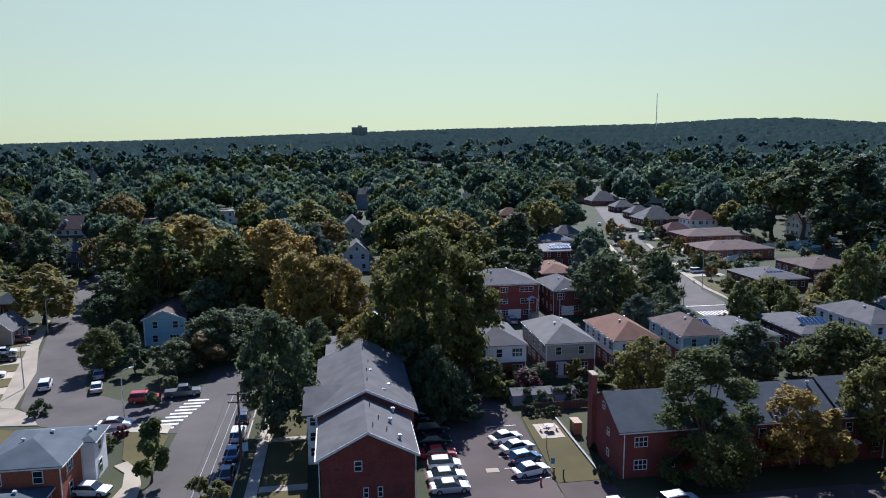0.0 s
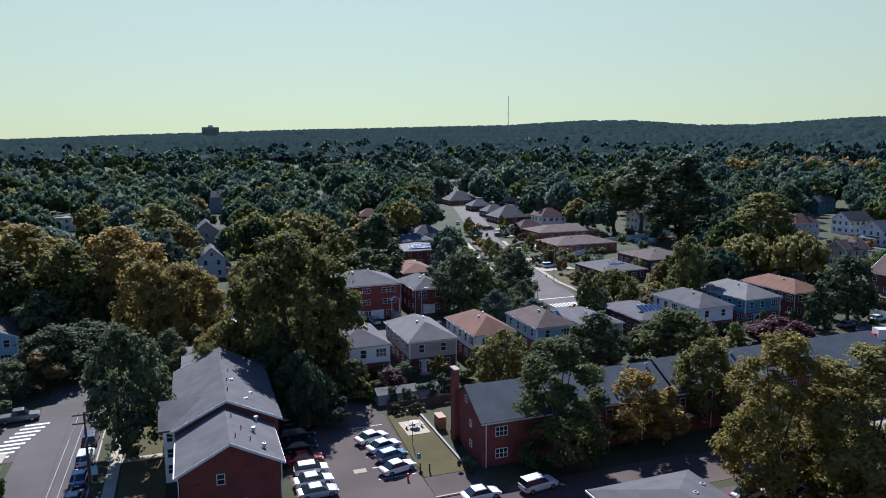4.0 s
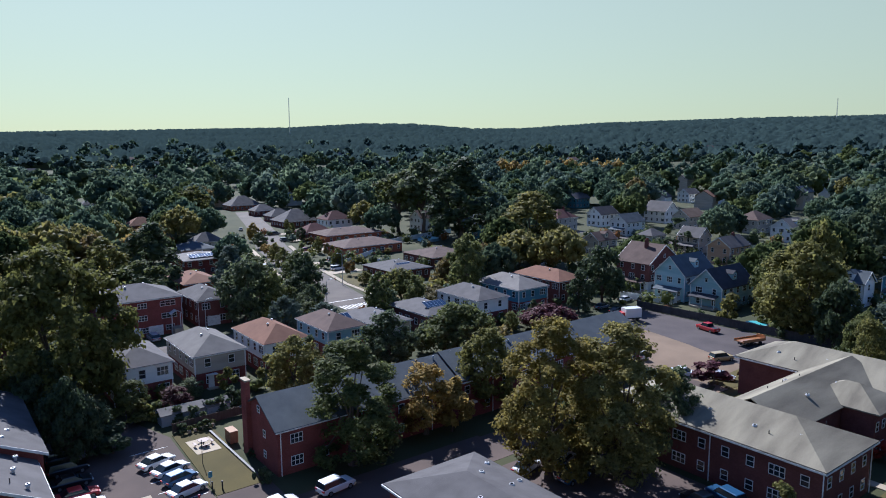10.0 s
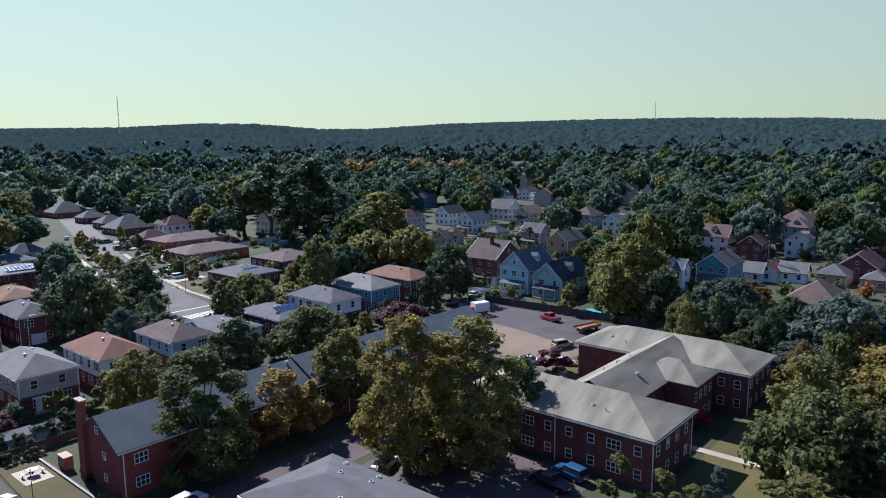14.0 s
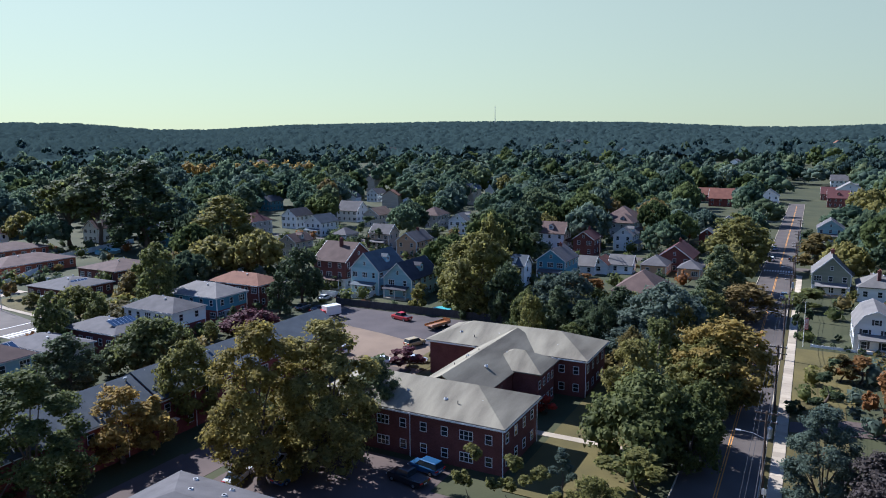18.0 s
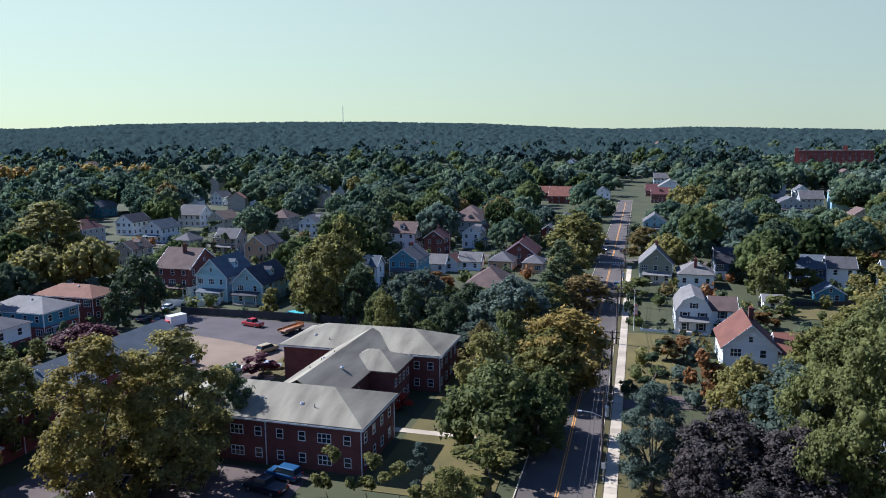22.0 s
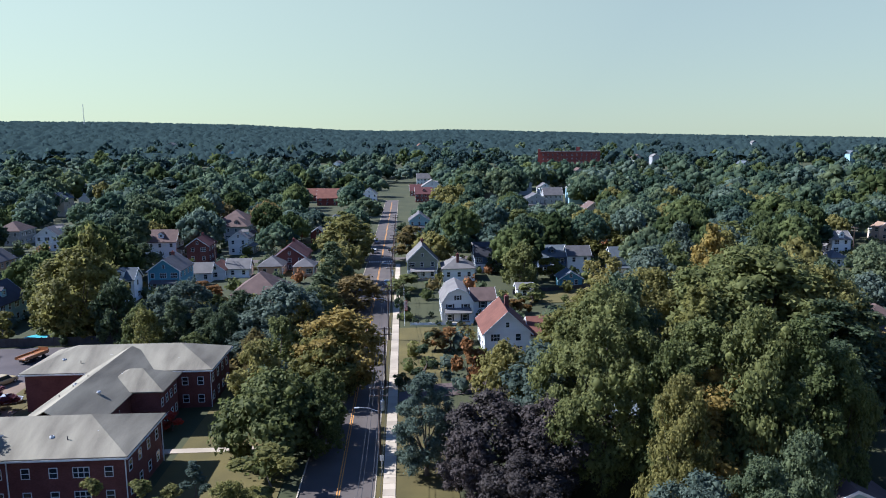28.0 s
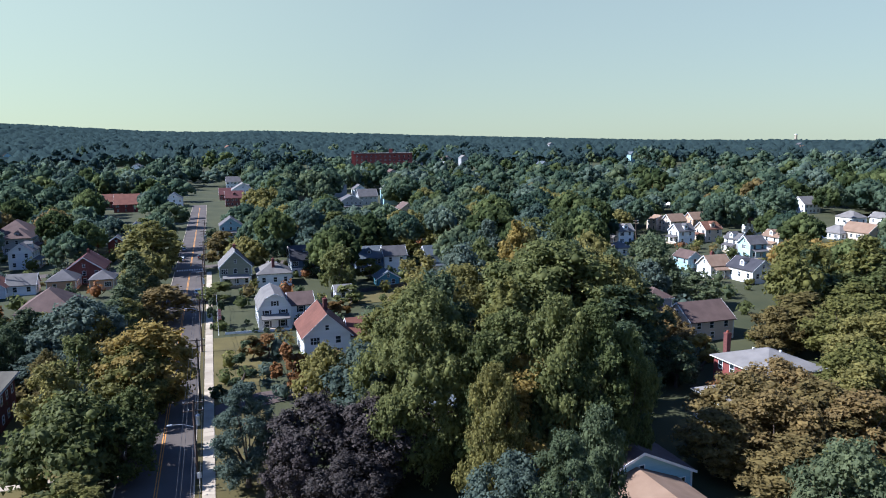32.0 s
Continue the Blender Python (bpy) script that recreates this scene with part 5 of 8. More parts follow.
house(127.0, 139.5, -27.6, -18.8, 4.9, roof="gx", rise=4.0, wall="siding_white", top="roof_red", label="white clapboard house with a red gable roof and dark window frames", chimney=(134, -24.0, 10.6), storeys=2, gap=2.7, over=0.6)
house(131, 138.5, -37.5, -28.5, 3.2, roof="gy", rise=2.6, wall="siding_white", top="roof_red", label="low white side wing with a red roof", name="outbuilding", category="outbuilding")
house(153.6, 166, -19.2, -12.0, 4.8, roof="gx", rise=3.3, wall="siding_white", top="roof_light", label="white gambrel-roofed house with black shutters", gambrel=1.0, style="shutter", gap=2.1, storeys=2, porches="w")
house(156.5, 165, -24.6, -19.3, 4.6, roof="gy", rise=2.1, wall="siding_white", top="roof_brown", label="white side wing with black shutters", style="shutter", storeys=2, name="outbuilding", category="outbuilding")
house(207.5, 219, -13.4, -4.4, 6.0, roof="gx", rise=4.4, wall="siding_white", upper="siding_olive", split=2.9, top="roof_light", label="olive and white gabled house with stepped pale roofs", storeys=2, porches="w", chimney=(215, -9, 11.6))
house(203.5, 214, -24.5, -15.0, 3.8, rise=3.0, wall="siding_white", top="roof_light", label="white bungalow with a steep pale hip roof", chimney=(206.0, -19.6, 8.0))
house(217.5, 229, -35.2, -26.2, 5.2, roof="gy", rise=3.8, wall="siding_white", upper="siding_navy", split=2.7, top="roof_dark", label="dark blue gambrel house with white trim", gambrel=1.0, dormers="w")
house(212.2, 223, -55.0, -46.0, 5.4, roof="gy", rise=3.0, wall="siding_navy", top="roof_slate", label="navy blue house with white trim and slate roof", storeys=2, porches="w", dormers="w")
house(191.5, 197, -54.5, -48.0, 2.6, roof="gx", rise=1.9, wall="siding_blue", top="roof_slate", label="small blue-grey garden shed with a gable roof", name="shed", category="shed")
house(178, 182, -37.5, -33.5, 2.6, roof="gy", rise=1.2, wall="siding_white", top="roof_light", label="small white shed with a window", name="shed", category="shed")
house(-39.6, -31.1, 78.0, 88.6, 5.3, rise=1.6, wall="brick_orange", top="roof_slate", label="orange brick two-storey house with white corner stones and slate-grey hip roof", sides="es", gap=3.4)
house(-39.2, -32.2, 70.9, 77.9, 2.8, rise=1.1, wall="brick_orange", top="roof_slate", label="low brick garage wing with grey roof", name="garage", category="garage", sides="s")
house(-31.0, -29.7, 84.4, 88.9, 5.2, rise=0.5, wall="siding_white", top="roof_slate", label="white two-storey porch bay with a slate roof", name="porch", category="porch", sides="e")
house(-46.5, -36.5, 163.5, 178, 4.6, roof="gy", rise=2.2, wall="siding_pale", top="roof_tan", label="pale blue low house with a tan gable roof")
house(-39.2, -31.4, 144, 163, 5.6, roof="gy", rise=1.6, wall="siding_pale", top="roof_brown", label="pale two-storey house with a dark low roof", sides="se")
house(78.5, 90.5, -95.2, -83.7, 5.0, rise=2.2, wall="brick_red", top="roof_light", label="brick house with a pale hip roof and brick chimney", chimney=(91.0, -86.7, 8.6))
house(71, 79, -79, -71, 4.4, rise=1.9, wall="siding_white", top="roof_light", label="small house with a pale hip roof")
house(112.3, 121.6, -106.5, -96.0, 4.4, roof="gy", rise=3.0, wall="siding_cream", top="roof_brown", label="cream house with a brown gable roof")
house(117.6, 126, -93.5, -86.5, 5.0, roof="gy", rise=2.6, wall="siding_cream", top="roof_brown", label="cream house with a weathered brown roof among trees")
house(59.2, 70.5, -55, -41.4, 3.3, roof="gx", rise=3.1, wall="siding_pale", top="roof_brown", label="pale house with a brown tiled roof under the trees", chimney=(63.5, -46.4, 8.2))
house(46.5, 59.0, -52.6, -42.4, 2.7, rise=1.9, roof="gx", wall="siding_tan", top="roof_tan", label="low wing with a tan tiled roof", name="outbuilding", category="outbuilding")
house(77, 90, -42.5, -32.0, 3.8, roof="gx", rise=2.8, wall="siding_navy", top="roof_slate", label="dark house with a slate roof under a big tree")

house(480, 496, 37, 56, 5.2, roof="gy", rise=6.0, wall="brick_red", top="roof_red", label="large house with a steep bright red roof", gap=4.0)
house(505, 517, 16, 27, 6.0, roof="gx", rise=4.0, wall="siding_white", top="roof_slate", label="white gabled house at the far end of the street", gap=3.0)

# ---- houses further off ----
house(322, 334, -15.5, -6.0, 5.8, roof="gx", rise=3.4, wall="siding_pale", top="roof_grey", label="pale blue gabled house beside the street", vents=False, porches="w")
house(498, 510, -24, -12, 6.0, roof="gy", rise=4.4, wall="brick_brown", top="roof_maroon", label="maroon gabled house at the far end of the street", vents=False, dormers="w")
house(546, 562, -34, -18, 8.5, roof="gx", rise=5.0, wall="siding_white", top="roof_light", label="tall white turreted house at the far end of the street", vents=False, dormers="s")
house(432, 444, -94, -80, 6.2, roof="gx", rise=3.6, wall="siding_grey", top="roof_grey", label="grey house with a pale blue gable among trees", vents=False, porches="w")
house(664, 682, -92, -74, 6.2, roof="gy", rise=4.6, wall="siding_pale", top="roof_red", label="pale house with a red-brown roof among trees", vents=False)
house(-113.6, -105.1, 248.1, 254.0, 6.2, roof="gx", rise=2.1, wall="siding_white", top="roof_grey", label="white two-storey house with a grey roof", vents=False, dormers="s")
house(-92.1, -82.9, 240.8, 248.1, 6.2, roof="hip", rise=2.6, wall="siding_navy", top="roof_grey", label="navy two-storey house with a grey roof", vents=False, porches="s", dormers="e")
house(-122.0, -102.9, 306.7, 320.1, 6.2, roof="gx", rise=4.8, wall="siding_white", top="roof_brown", label="white two-storey house with a brown roof", vents=False, porches="s", dormers="s")
house(-82.2, -74.6, 175.8, 181.9, 3.1, roof="hip", rise=2.2, wall="brick_brown", top="roof_slate", label="brown brick low house with a slate-grey roof", vents=False)
house(-72.2, -66.3, 149.5, 156.5, 3.1, roof="gy", rise=2.5, wall="siding_beige", top="roof_grey", label="beige low house with a grey roof", vents=False)
house(-77.4, -64.4, 846.8, 855.9, 6.2, roof="gx", rise=3.3, wall="siding_pale", top="roof_grey", label="pale blue two-storey house with a grey roof", vents=False)
house(-52.8, -41.7, 897.5, 910.5, 6.2, roof="gy", rise=4.6, wall="siding_white", top="roof_grey", label="white two-storey house with a grey roof", vents=False)
house(0.9, 10.9, 290.1, 301.9, 6.2, roof="gy", rise=4.2, wall="siding_beige", top="roof_dark", label="beige two-storey house with a dark roof", vents=False, porches="e", chimney=(7.9, 296.0, 11.4))
house(1.7, 9.3, 221.1, 230.1, 6.2, roof="gy", rise=3.2, wall="siding_white", top="roof_grey", label="white two-storey house with a grey roof", vents=False, porches="e")
house(90.3, 103.3, 507.9, 518.3, 3.1, roof="hip", rise=3.7, wall="siding_white", top="roof_grey", label="white low house with a grey roof", vents=False)
house(82.5, 95.5, 353.4, 363.8, 3.1, roof="hip", rise=3.7, wall="brick_orange", top="roof_terra", label="orange brick low house with a terracotta roof", vents=False)
house(-5.2, 7.8, 646.2, 656.6, 3.1, roof="hip", rise=3.7, wall="siding_beige", top="roof_grey", label="beige low house with a grey roof", vents=False)
house(87.8, 99.1, 274.3, 283.3, 3.1, roof="hip", rise=3.3, wall="siding_beige", top="roof_grey", label="beige low house with a grey roof", vents=False)
house(-65.8, -57.1, 210.8, 217.7, 3.1, roof="hip", rise=2.5, wall="siding_beige", top="roof_brown", label="beige low house with a brown roof", vents=False)
house(-19.6, -11.1, 183.8, 189.8, 3.1, roof="gx", rise=2.1, wall="siding_beige", top="roof_brown", label="beige low house with a brown roof", vents=False)
house(-63.5, -50.5, 372.4, 382.8, 6.2, roof="flat", rise=3.7, wall="siding_white", top="roof_light", label="white two-storey house with a pale roof", vents=False)
house(-102.4, -89.4, 369.9, 380.3, 3.1, roof="flat", rise=3.7, wall="siding_white", top="roof_brown", label="white low house with a brown roof", vents=False)
house(150.2, 163.2, 1271.2, 1280.3, 3.1, roof="gx", rise=3.3, wall="siding_white", top="roof_grey", label="white low house with a grey roof", vents=False)
house(98.6, 109.6, 663.1, 676.1, 6.2, roof="gy", rise=4.6, wall="siding_grey", top="roof_dark", label="grey two-storey house with a dark roof", vents=False)
house(185.1, 198.1, 527.2, 537.6, 6.2, roof="hip", rise=3.7, wall="siding_beige", top="roof_grey", label="beige two-storey house with a grey roof", vents=False)
house(232.4, 245.4, 587.1, 596.2, 6.2, roof="gx", rise=3.3, wall="siding_grey", top="roof_grey", label="grey two-storey house with a grey roof", vents=False)
house(161.8, 181.8, 430.6, 446.6, 3.1, roof="hip", rise=5.8, wall="brick_orange", top="roof_grey", label="orange brick low house with a grey roof", vents=False)
house(159.4, 172.4, 386.6, 397.0, 3.1, roof="hip", rise=3.7, wall="brick_brown", top="roof_grey", label="brown brick low house with a grey roof", vents=False)
house(153.6, 166.6, 351.0, 361.4, 3.1, roof="hip", rise=3.7, wall="brick_brown", top="roof_grey", label="brown brick low house with a grey roof", vents=False)
house(146.5, 166.1, 319.9, 335.6, 3.1, roof="hip", rise=5.6, wall="brick_brown", top="roof_grey", label="brown brick low house with a grey roof", vents=False)
house(134.6, 147.6, 272.0, 282.4, 3.1, roof="hip", rise=3.7, wall="brick_red", top="roof_maroon", label="red brick low house with a maroon roof", vents=False)
house(154.2, 167.2, 288.6, 299.0, 6.2, roof="hip", rise=3.7, wall="siding_white", top="roof_maroon", label="white two-storey house with a maroon roof", vents=False, dormers="w")
house(260.5, 280.5, 647.7, 663.7, 3.1, roof="hip", rise=5.8, wall="siding_beige", top="roof_grey", label="beige low house with a grey roof", vents=False)
house(192.5, 205.5, 267.5, 276.6, 6.2, roof="gx", rise=3.3, wall="siding_white", top="roof_brown", label="white two-storey house with a brown roof", vents=False)
house(273.7, 286.7, 544.6, 553.7, 6.2, roof="gx", rise=3.3, wall="siding_white", top="roof_grey", label="white two-storey house with a grey roof", vents=False)
house(346.9, 359.9, 658.8, 667.9, 6.2, roof="gx", rise=3.3, wall="siding_cream", top="roof_terra", label="cream two-storey house with a terracotta roof", vents=False)
house(194.6, 207.6, 231.0, 241.4, 6.2, roof="hip", rise=3.7, wall="siding_blue", top="roof_slate", label="blue two-storey house with a slate-grey roof", vents=False, dormers="w")
house(336.6, 349.6, 299.2, 308.3, 6.2, roof="gx", rise=3.3, wall="siding_blue", top="roof_grey", label="blue two-storey house with a grey roof", vents=False)
house(238.7, 251.7, 222.5, 232.9, 6.2, roof="hip", rise=3.7, wall="siding_grey", top="roof_maroon", label="grey two-storey house with a maroon roof", vents=False, porches="w", chimney=(247.8, 227.7, 10.9))
house(269.1, 282.1, 222.4, 231.5, 6.2, roof="gx", rise=3.3, wall="siding_white", top="roof_dark", label="white two-storey house with a dark roof", vents=False)
house(249.7, 262.7, 191.9, 201.0, 6.2, roof="gx", rise=3.3, wall="siding_white", top="roof_slate", label="white two-storey house with a slate-grey roof", vents=False, porches="w")
house(305.7, 316.8, 211.4, 224.4, 6.2, roof="gy", rise=4.6, wall="siding_white", top="roof_grey", label="white two-storey house with a grey roof", vents=False)
house(239.0, 247.8, 170.7, 177.8, 3.1, roof="hip", rise=2.6, wall="siding_grey", top="roof_grey", label="grey low house with a grey roof", vents=False)
house(290.7, 303.7, 187.8, 196.9, 6.2, roof="gx", rise=3.3, wall="siding_beige", top="roof_tan", label="beige two-storey house with a tan roof", vents=False)
house(229.6, 237.2, 143.5, 152.4, 6.2, roof="gy", rise=3.2, wall="siding_beige", top="roof_grey", label="beige two-storey house with a grey roof", vents=False, porches="w")
house(214.3, 226.4, 122.1, 130.5, 6.2, roof="gx", rise=3.0, wall="siding_tan", top="roof_grey", label="tan two-storey house with a grey roof", vents=False, chimney=(222.8, 126.3, 10.2))
house(299.4, 312.4, 159.0, 169.4, 6.2, roof="hip", rise=3.7, wall="siding_grey", top="roof_brown", label="grey two-storey house with a brown roof", vents=False)
house(283.2, 296.2, 135.4, 144.5, 6.2, roof="gx", rise=3.3, wall="siding_white", top="roof_light", label="white two-storey house with a pale roof", vents=False, dormers="s")
house(195.1, 205.1, 161.7, 168.7, 6.2, roof="gx", rise=2.5, wall="siding_beige", top="roof_brown", label="beige two-storey house with a brown roof", vents=False, porches="s", dormers="s")
house(258.8, 268.2, 81.6, 92.6, 6.2, roof="gy", rise=3.9, wall="siding_white", top="roof_brown", label="white two-storey house with a brown roof", vents=False, porches="s", dormers="w")
house(195.9, 208.5, 60.6, 69.4, 6.2, roof="gx", rise=3.2, wall="siding_blue", top="roof_grey", label="blue two-storey house with a grey roof", vents=False, porches="w", chimney=(204.7, 65.0, 10.4))
house(246.3, 257.1, 66.2, 73.8, 6.2, roof="gx", rise=2.7, wall="brick_brown", top="roof_maroon", label="brown brick two-storey house with a maroon roof", vents=False, chimney=(253.9, 70.0, 9.9))
house(320.4, 338.5, 68.0, 82.4, 6.2, roof="hip", rise=5.2, wall="siding_grey", top="roof_brown", label="grey two-storey house with a brown roof", vents=False)
house(264.1, 274.4, 56.2, 63.4, 6.2, roof="gx", rise=2.6, wall="siding_white", top="roof_light", label="white two-storey house with a pale roof", vents=False, porches="s", dormers="s")
house(209.5, 215.5, 55.7, 62.7, 3.1, roof="gy", rise=2.5, wall="siding_white", top="roof_light", label="white low house with a pale roof", vents=False)
house(213.0, 221.1, 52.4, 58.0, 3.1, roof="gx", rise=2.0, wall="siding_white", top="roof_red", label="white low house with a red roof", vents=False)
house(216.1, 222.0, 45.6, 52.6, 3.1, roof="gy", rise=2.5, wall="siding_white", top="roof_light", label="white low house with a pale roof", vents=False)
house(183.9, 189.9, 69.0, 76.0, 6.2, roof="gy", rise=2.5, wall="siding_white", top="roof_slate", label="white two-storey house with a slate-grey roof", vents=False, dormers="w")
house(427.4, 440.4, 367.5, 376.6, 6.2, roof="gx", rise=3.3, wall="siding_beige", top="roof_dark", label="beige two-storey house with a dark roof", vents=False)
house(424.4, 437.4, 275.6, 284.7, 6.2, roof="gx", rise=3.3, wall="siding_white", top="roof_grey", label="white two-storey house with a grey roof", vents=False)
house(540.2, 553.2, 166.1, 176.5, 6.2, roof="hip", rise=3.7, wall="siding_white", top="roof_light", label="white two-storey house with a pale roof", vents=False)
house(227.1, 242.2, 29.3, 39.9, 4.5, roof="gx", rise=3.8, wall="brick_brown", top="roof_maroon", label="brown brick low house with a maroon roof", vents=False, chimney=(237.7, 34.6, 9.4))
house(217.5, 226.8, 35.5, 43.0, 3.1, roof="hip", rise=2.7, wall="siding_tan", top="roof_grey", label="tan low house with a grey roof", vents=False)
house(216.1, 223.8, 25.4, 31.6, 3.1, roof="hip", rise=2.2, wall="siding_tan", top="roof_grey", label="tan low house with a grey roof", vents=False)
house(175.1, 190.6, 28.9, 41.3, 3.1, roof="hip", rise=4.5, wall="siding_tan", top="roof_brown", label="tan low house with a brown roof", vents=False)
house(520.8, 531.9, 56.2, 69.2, 4.5, roof="gy", rise=4.6, wall="brick_red", top="roof_red", label="red brick low house with a red roof", vents=False)
house(304.1, 316.3, 65.1, 74.9, 6.2, roof="hip", rise=3.5, wall="siding_grey", top="roof_brown", label="grey two-storey house with a brown roof", vents=False, porches="s", dormers="w")
house(291.8, 300.3, 30.1, 36.0, 4.5, roof="gx", rise=2.1, wall="brick_red", top="roof_light", label="red brick low house with a pale roof", vents=False)
house(718.6, 729.6, -30.9, -17.9, 6.2, roof="gy", rise=4.6, wall="siding_white", top="roof_grey", label="white two-storey house with a grey roof", vents=False)
house(559.5, 570.5, -21.8, -8.8, 4.5, roof="gy", rise=4.6, wall="brick_brown", top="roof_maroon", label="brown brick low house with a maroon roof", vents=False)
house(531.5, 544.5, 102.0, 111.1, 4.5, roof="gx", rise=3.3, wall="brick_orange", top="roof_terra", label="orange brick low house with a terracotta roof", vents=False)
house(468.9, 479.9, -112.2, -99.2, 6.2, roof="gy", rise=4.6, wall="siding_grey", top="roof_grey", label="grey two-storey house with a grey roof", vents=False)
house(554.5, 567.5, -122.0, -112.9, 6.2, roof="gx", rise=3.3, wall="siding_white", top="roof_grey", label="white two-storey house with a grey roof", vents=False)
house(640.6, 653.6, -253.9, -243.5, 3.1, roof="hip", rise=3.7, wall="siding_beige", top="roof_terra", label="beige low house with a terracotta roof", vents=False)
house(731.9, 744.9, -271.2, -260.8, 3.1, roof="flat", rise=3.7, wall="siding_beige", top="roof_dark", label="beige low house with a dark roof", vents=False)
house(210.4, 216.4, -61.8, -54.8, 6.2, roof="gy", rise=2.5, wall="siding_white", top="roof_grey", label="white two-storey house with a grey roof", vents=False)
house(206.5, 212.4, -74.5, -67.5, 6.2, roof="gy", rise=2.5, wall="siding_white", top="roof_slate", label="white two-storey house with a slate-grey roof", vents=False, porches="w")
house(400.1, 413.1, -119.8, -110.7, 3.1, roof="gx", rise=3.3, wall="siding_beige", top="roof_brown", label="beige low house with a brown roof", vents=False)
house(765.4, 778.4, -112.8, -103.7, 4.5, roof="gx", rise=3.3, wall="brick_orange", top="roof_terra", label="orange brick low house with a terracotta roof", vents=False)
house(1176.8, 1189.8, -422.1, -413.0, 4.5, roof="gx", rise=3.3, wall="siding_beige", top="roof_grey", label="beige low house with a grey roof", vents=False)
house(948.8, 961.8, -443.0, -433.9, 4.5, roof="gx", rise=3.3, wall="siding_beige", top="roof_brown", label="beige low house with a brown roof", vents=False)
house(533.2, 546.2, -235.5, -226.4, 3.1, roof="gx", rise=3.3, wall="siding_white", top="roof_light", label="white low house with a pale roof", vents=False)
house(344.0, 353.0, 27.4, 33.7, 4.5, roof="gx", rise=2.3, wall="siding_grey", top="roof_grey", label="grey low house with a grey roof", vents=False)
house(273.5, 280.8, -205.6, -200.5, 5.4, roof="gx", rise=1.8, wall="siding_cream", top="roof_tan", label="cream two-storey house with a tan roof", vents=False)
house(264.0, 271.0, -210.1, -201.9, 5.4, roof="gy", rise=2.9, wall="siding_cream", top="roof_tan", label="cream two-storey house with a tan roof", vents=False)
house(267.2, 274.1, -224.5, -216.4, 5.4, roof="gy", rise=2.9, wall="siding_tan", top="roof_tan", label="tan two-storey house with a tan roof", vents=False)
house(232.3, 238.9, -190.0, -182.4, 5.4, roof="gy", rise=2.7, wall="siding_white", top="roof_grey", label="white two-storey house with a grey roof", vents=False, porches="n", dormers="w")
house(233.7, 240.4, -204.5, -196.6, 5.4, roof="gy", rise=2.8, wall="siding_cream", top="roof_terra", label="cream two-storey house with a terracotta roof", vents=False, porches="n", dormers="w")
house(204.2, 211.2, -192.1, -187.2, 5.4, roof="gx", rise=1.8, wall="siding_white", top="roof_grey", label="white two-storey house with a grey roof", vents=False, porches="n", dormers="n")
house(192.5, 198.4, -189.5, -182.5, 5.4, roof="gy", rise=2.5, wall="siding_pale", top="roof_grey", label="pale blue two-storey house with a grey roof", vents=False, porches="w")
house(202.8, 211.0, -210.4, -204.8, 5.4, roof="gx", rise=2.0, wall="siding_white", top="roof_tan", label="white two-storey house with a tan roof", vents=False, porches="n", dormers="n")
house(175.5, 182.5, -148.3, -143.4, 5.4, roof="gx", rise=1.8, wall="siding_pale", top="roof_brown", label="pale blue two-storey house with a brown roof", vents=False)
house(167.9, 174.1, -153.2, -145.9, 4.0, roof="gy", rise=2.6, wall="siding_white", top="roof_tan", label="white low house with a tan roof", vents=False, porches="w", chimney=(172.2, -149.5, 7.5))
house(156.6, 167.4, -159.0, -151.4, 4.0, roof="gx", rise=2.7, wall="siding_white", top="roof_dark", label="white low house with a dark roof", vents=False, dormers="n")
house(245.1, 252.1, -236.1, -231.2, 5.4, roof="gx", rise=1.8, wall="siding_white", top="roof_terra", label="white two-storey house with a terracotta roof", vents=False)
house(307.9, 317.7, -335.3, -323.8, 5.4, roof="gy", rise=4.1, wall="siding_white", top="roof_light", label="white two-storey house with a pale roof", vents=False)
house(217.9, 228.0, -259.2, -251.2, 2.7, roof="hip", rise=2.9, wall="siding_white", top="roof_light", label="white low house with a pale roof", vents=False)
house(207.7, 220.7, -264.0, -254.9, 4.0, roof="gx", rise=3.3, wall="siding_cream", top="roof_tan", label="cream low house with a tan roof", vents=False)
house(252.0, 262.5, -305.6, -297.2, 4.0, roof="hip", rise=3.0, wall="siding_white", top="roof_light", label="white low house with a pale roof", vents=False)
house(241.5, 247.4, -167.2, -160.2, 5.4, roof="gy", rise=2.5, wall="siding_white", top="roof_light", label="white two-storey house with a pale roof", vents=False, porches="n", dormers="w")
house(215.9, 222.9, -149.4, -143.8, 2.7, roof="hip", rise=2.0, wall="siding_white", top="roof_light", label="white low house with a pale roof", vents=False)
house(129.5, 136.5, -103.7, -98.1, 5.4, roof="hip", rise=2.0, wall="siding_grey", top="roof_brown", label="grey two-storey house with a brown roof", vents=False, porches="w")
house(246.5, 255.0, -316.9, -310.9, 4.0, roof="gx", rise=2.2, wall="siding_white", top="roof_light", label="white low house with a pale roof", vents=False)
house(549.4, 560.5, -426.6, -418.9, 4.0, roof="gx", rise=2.8, wall="siding_white", top="roof_grey", label="white low house with a grey roof", vents=False)
house(562.4, 574.5, -503.7, -495.3, 4.0, roof="gx", rise=3.0, wall="siding_white", top="roof_light", label="white low house with a pale roof", vents=False)

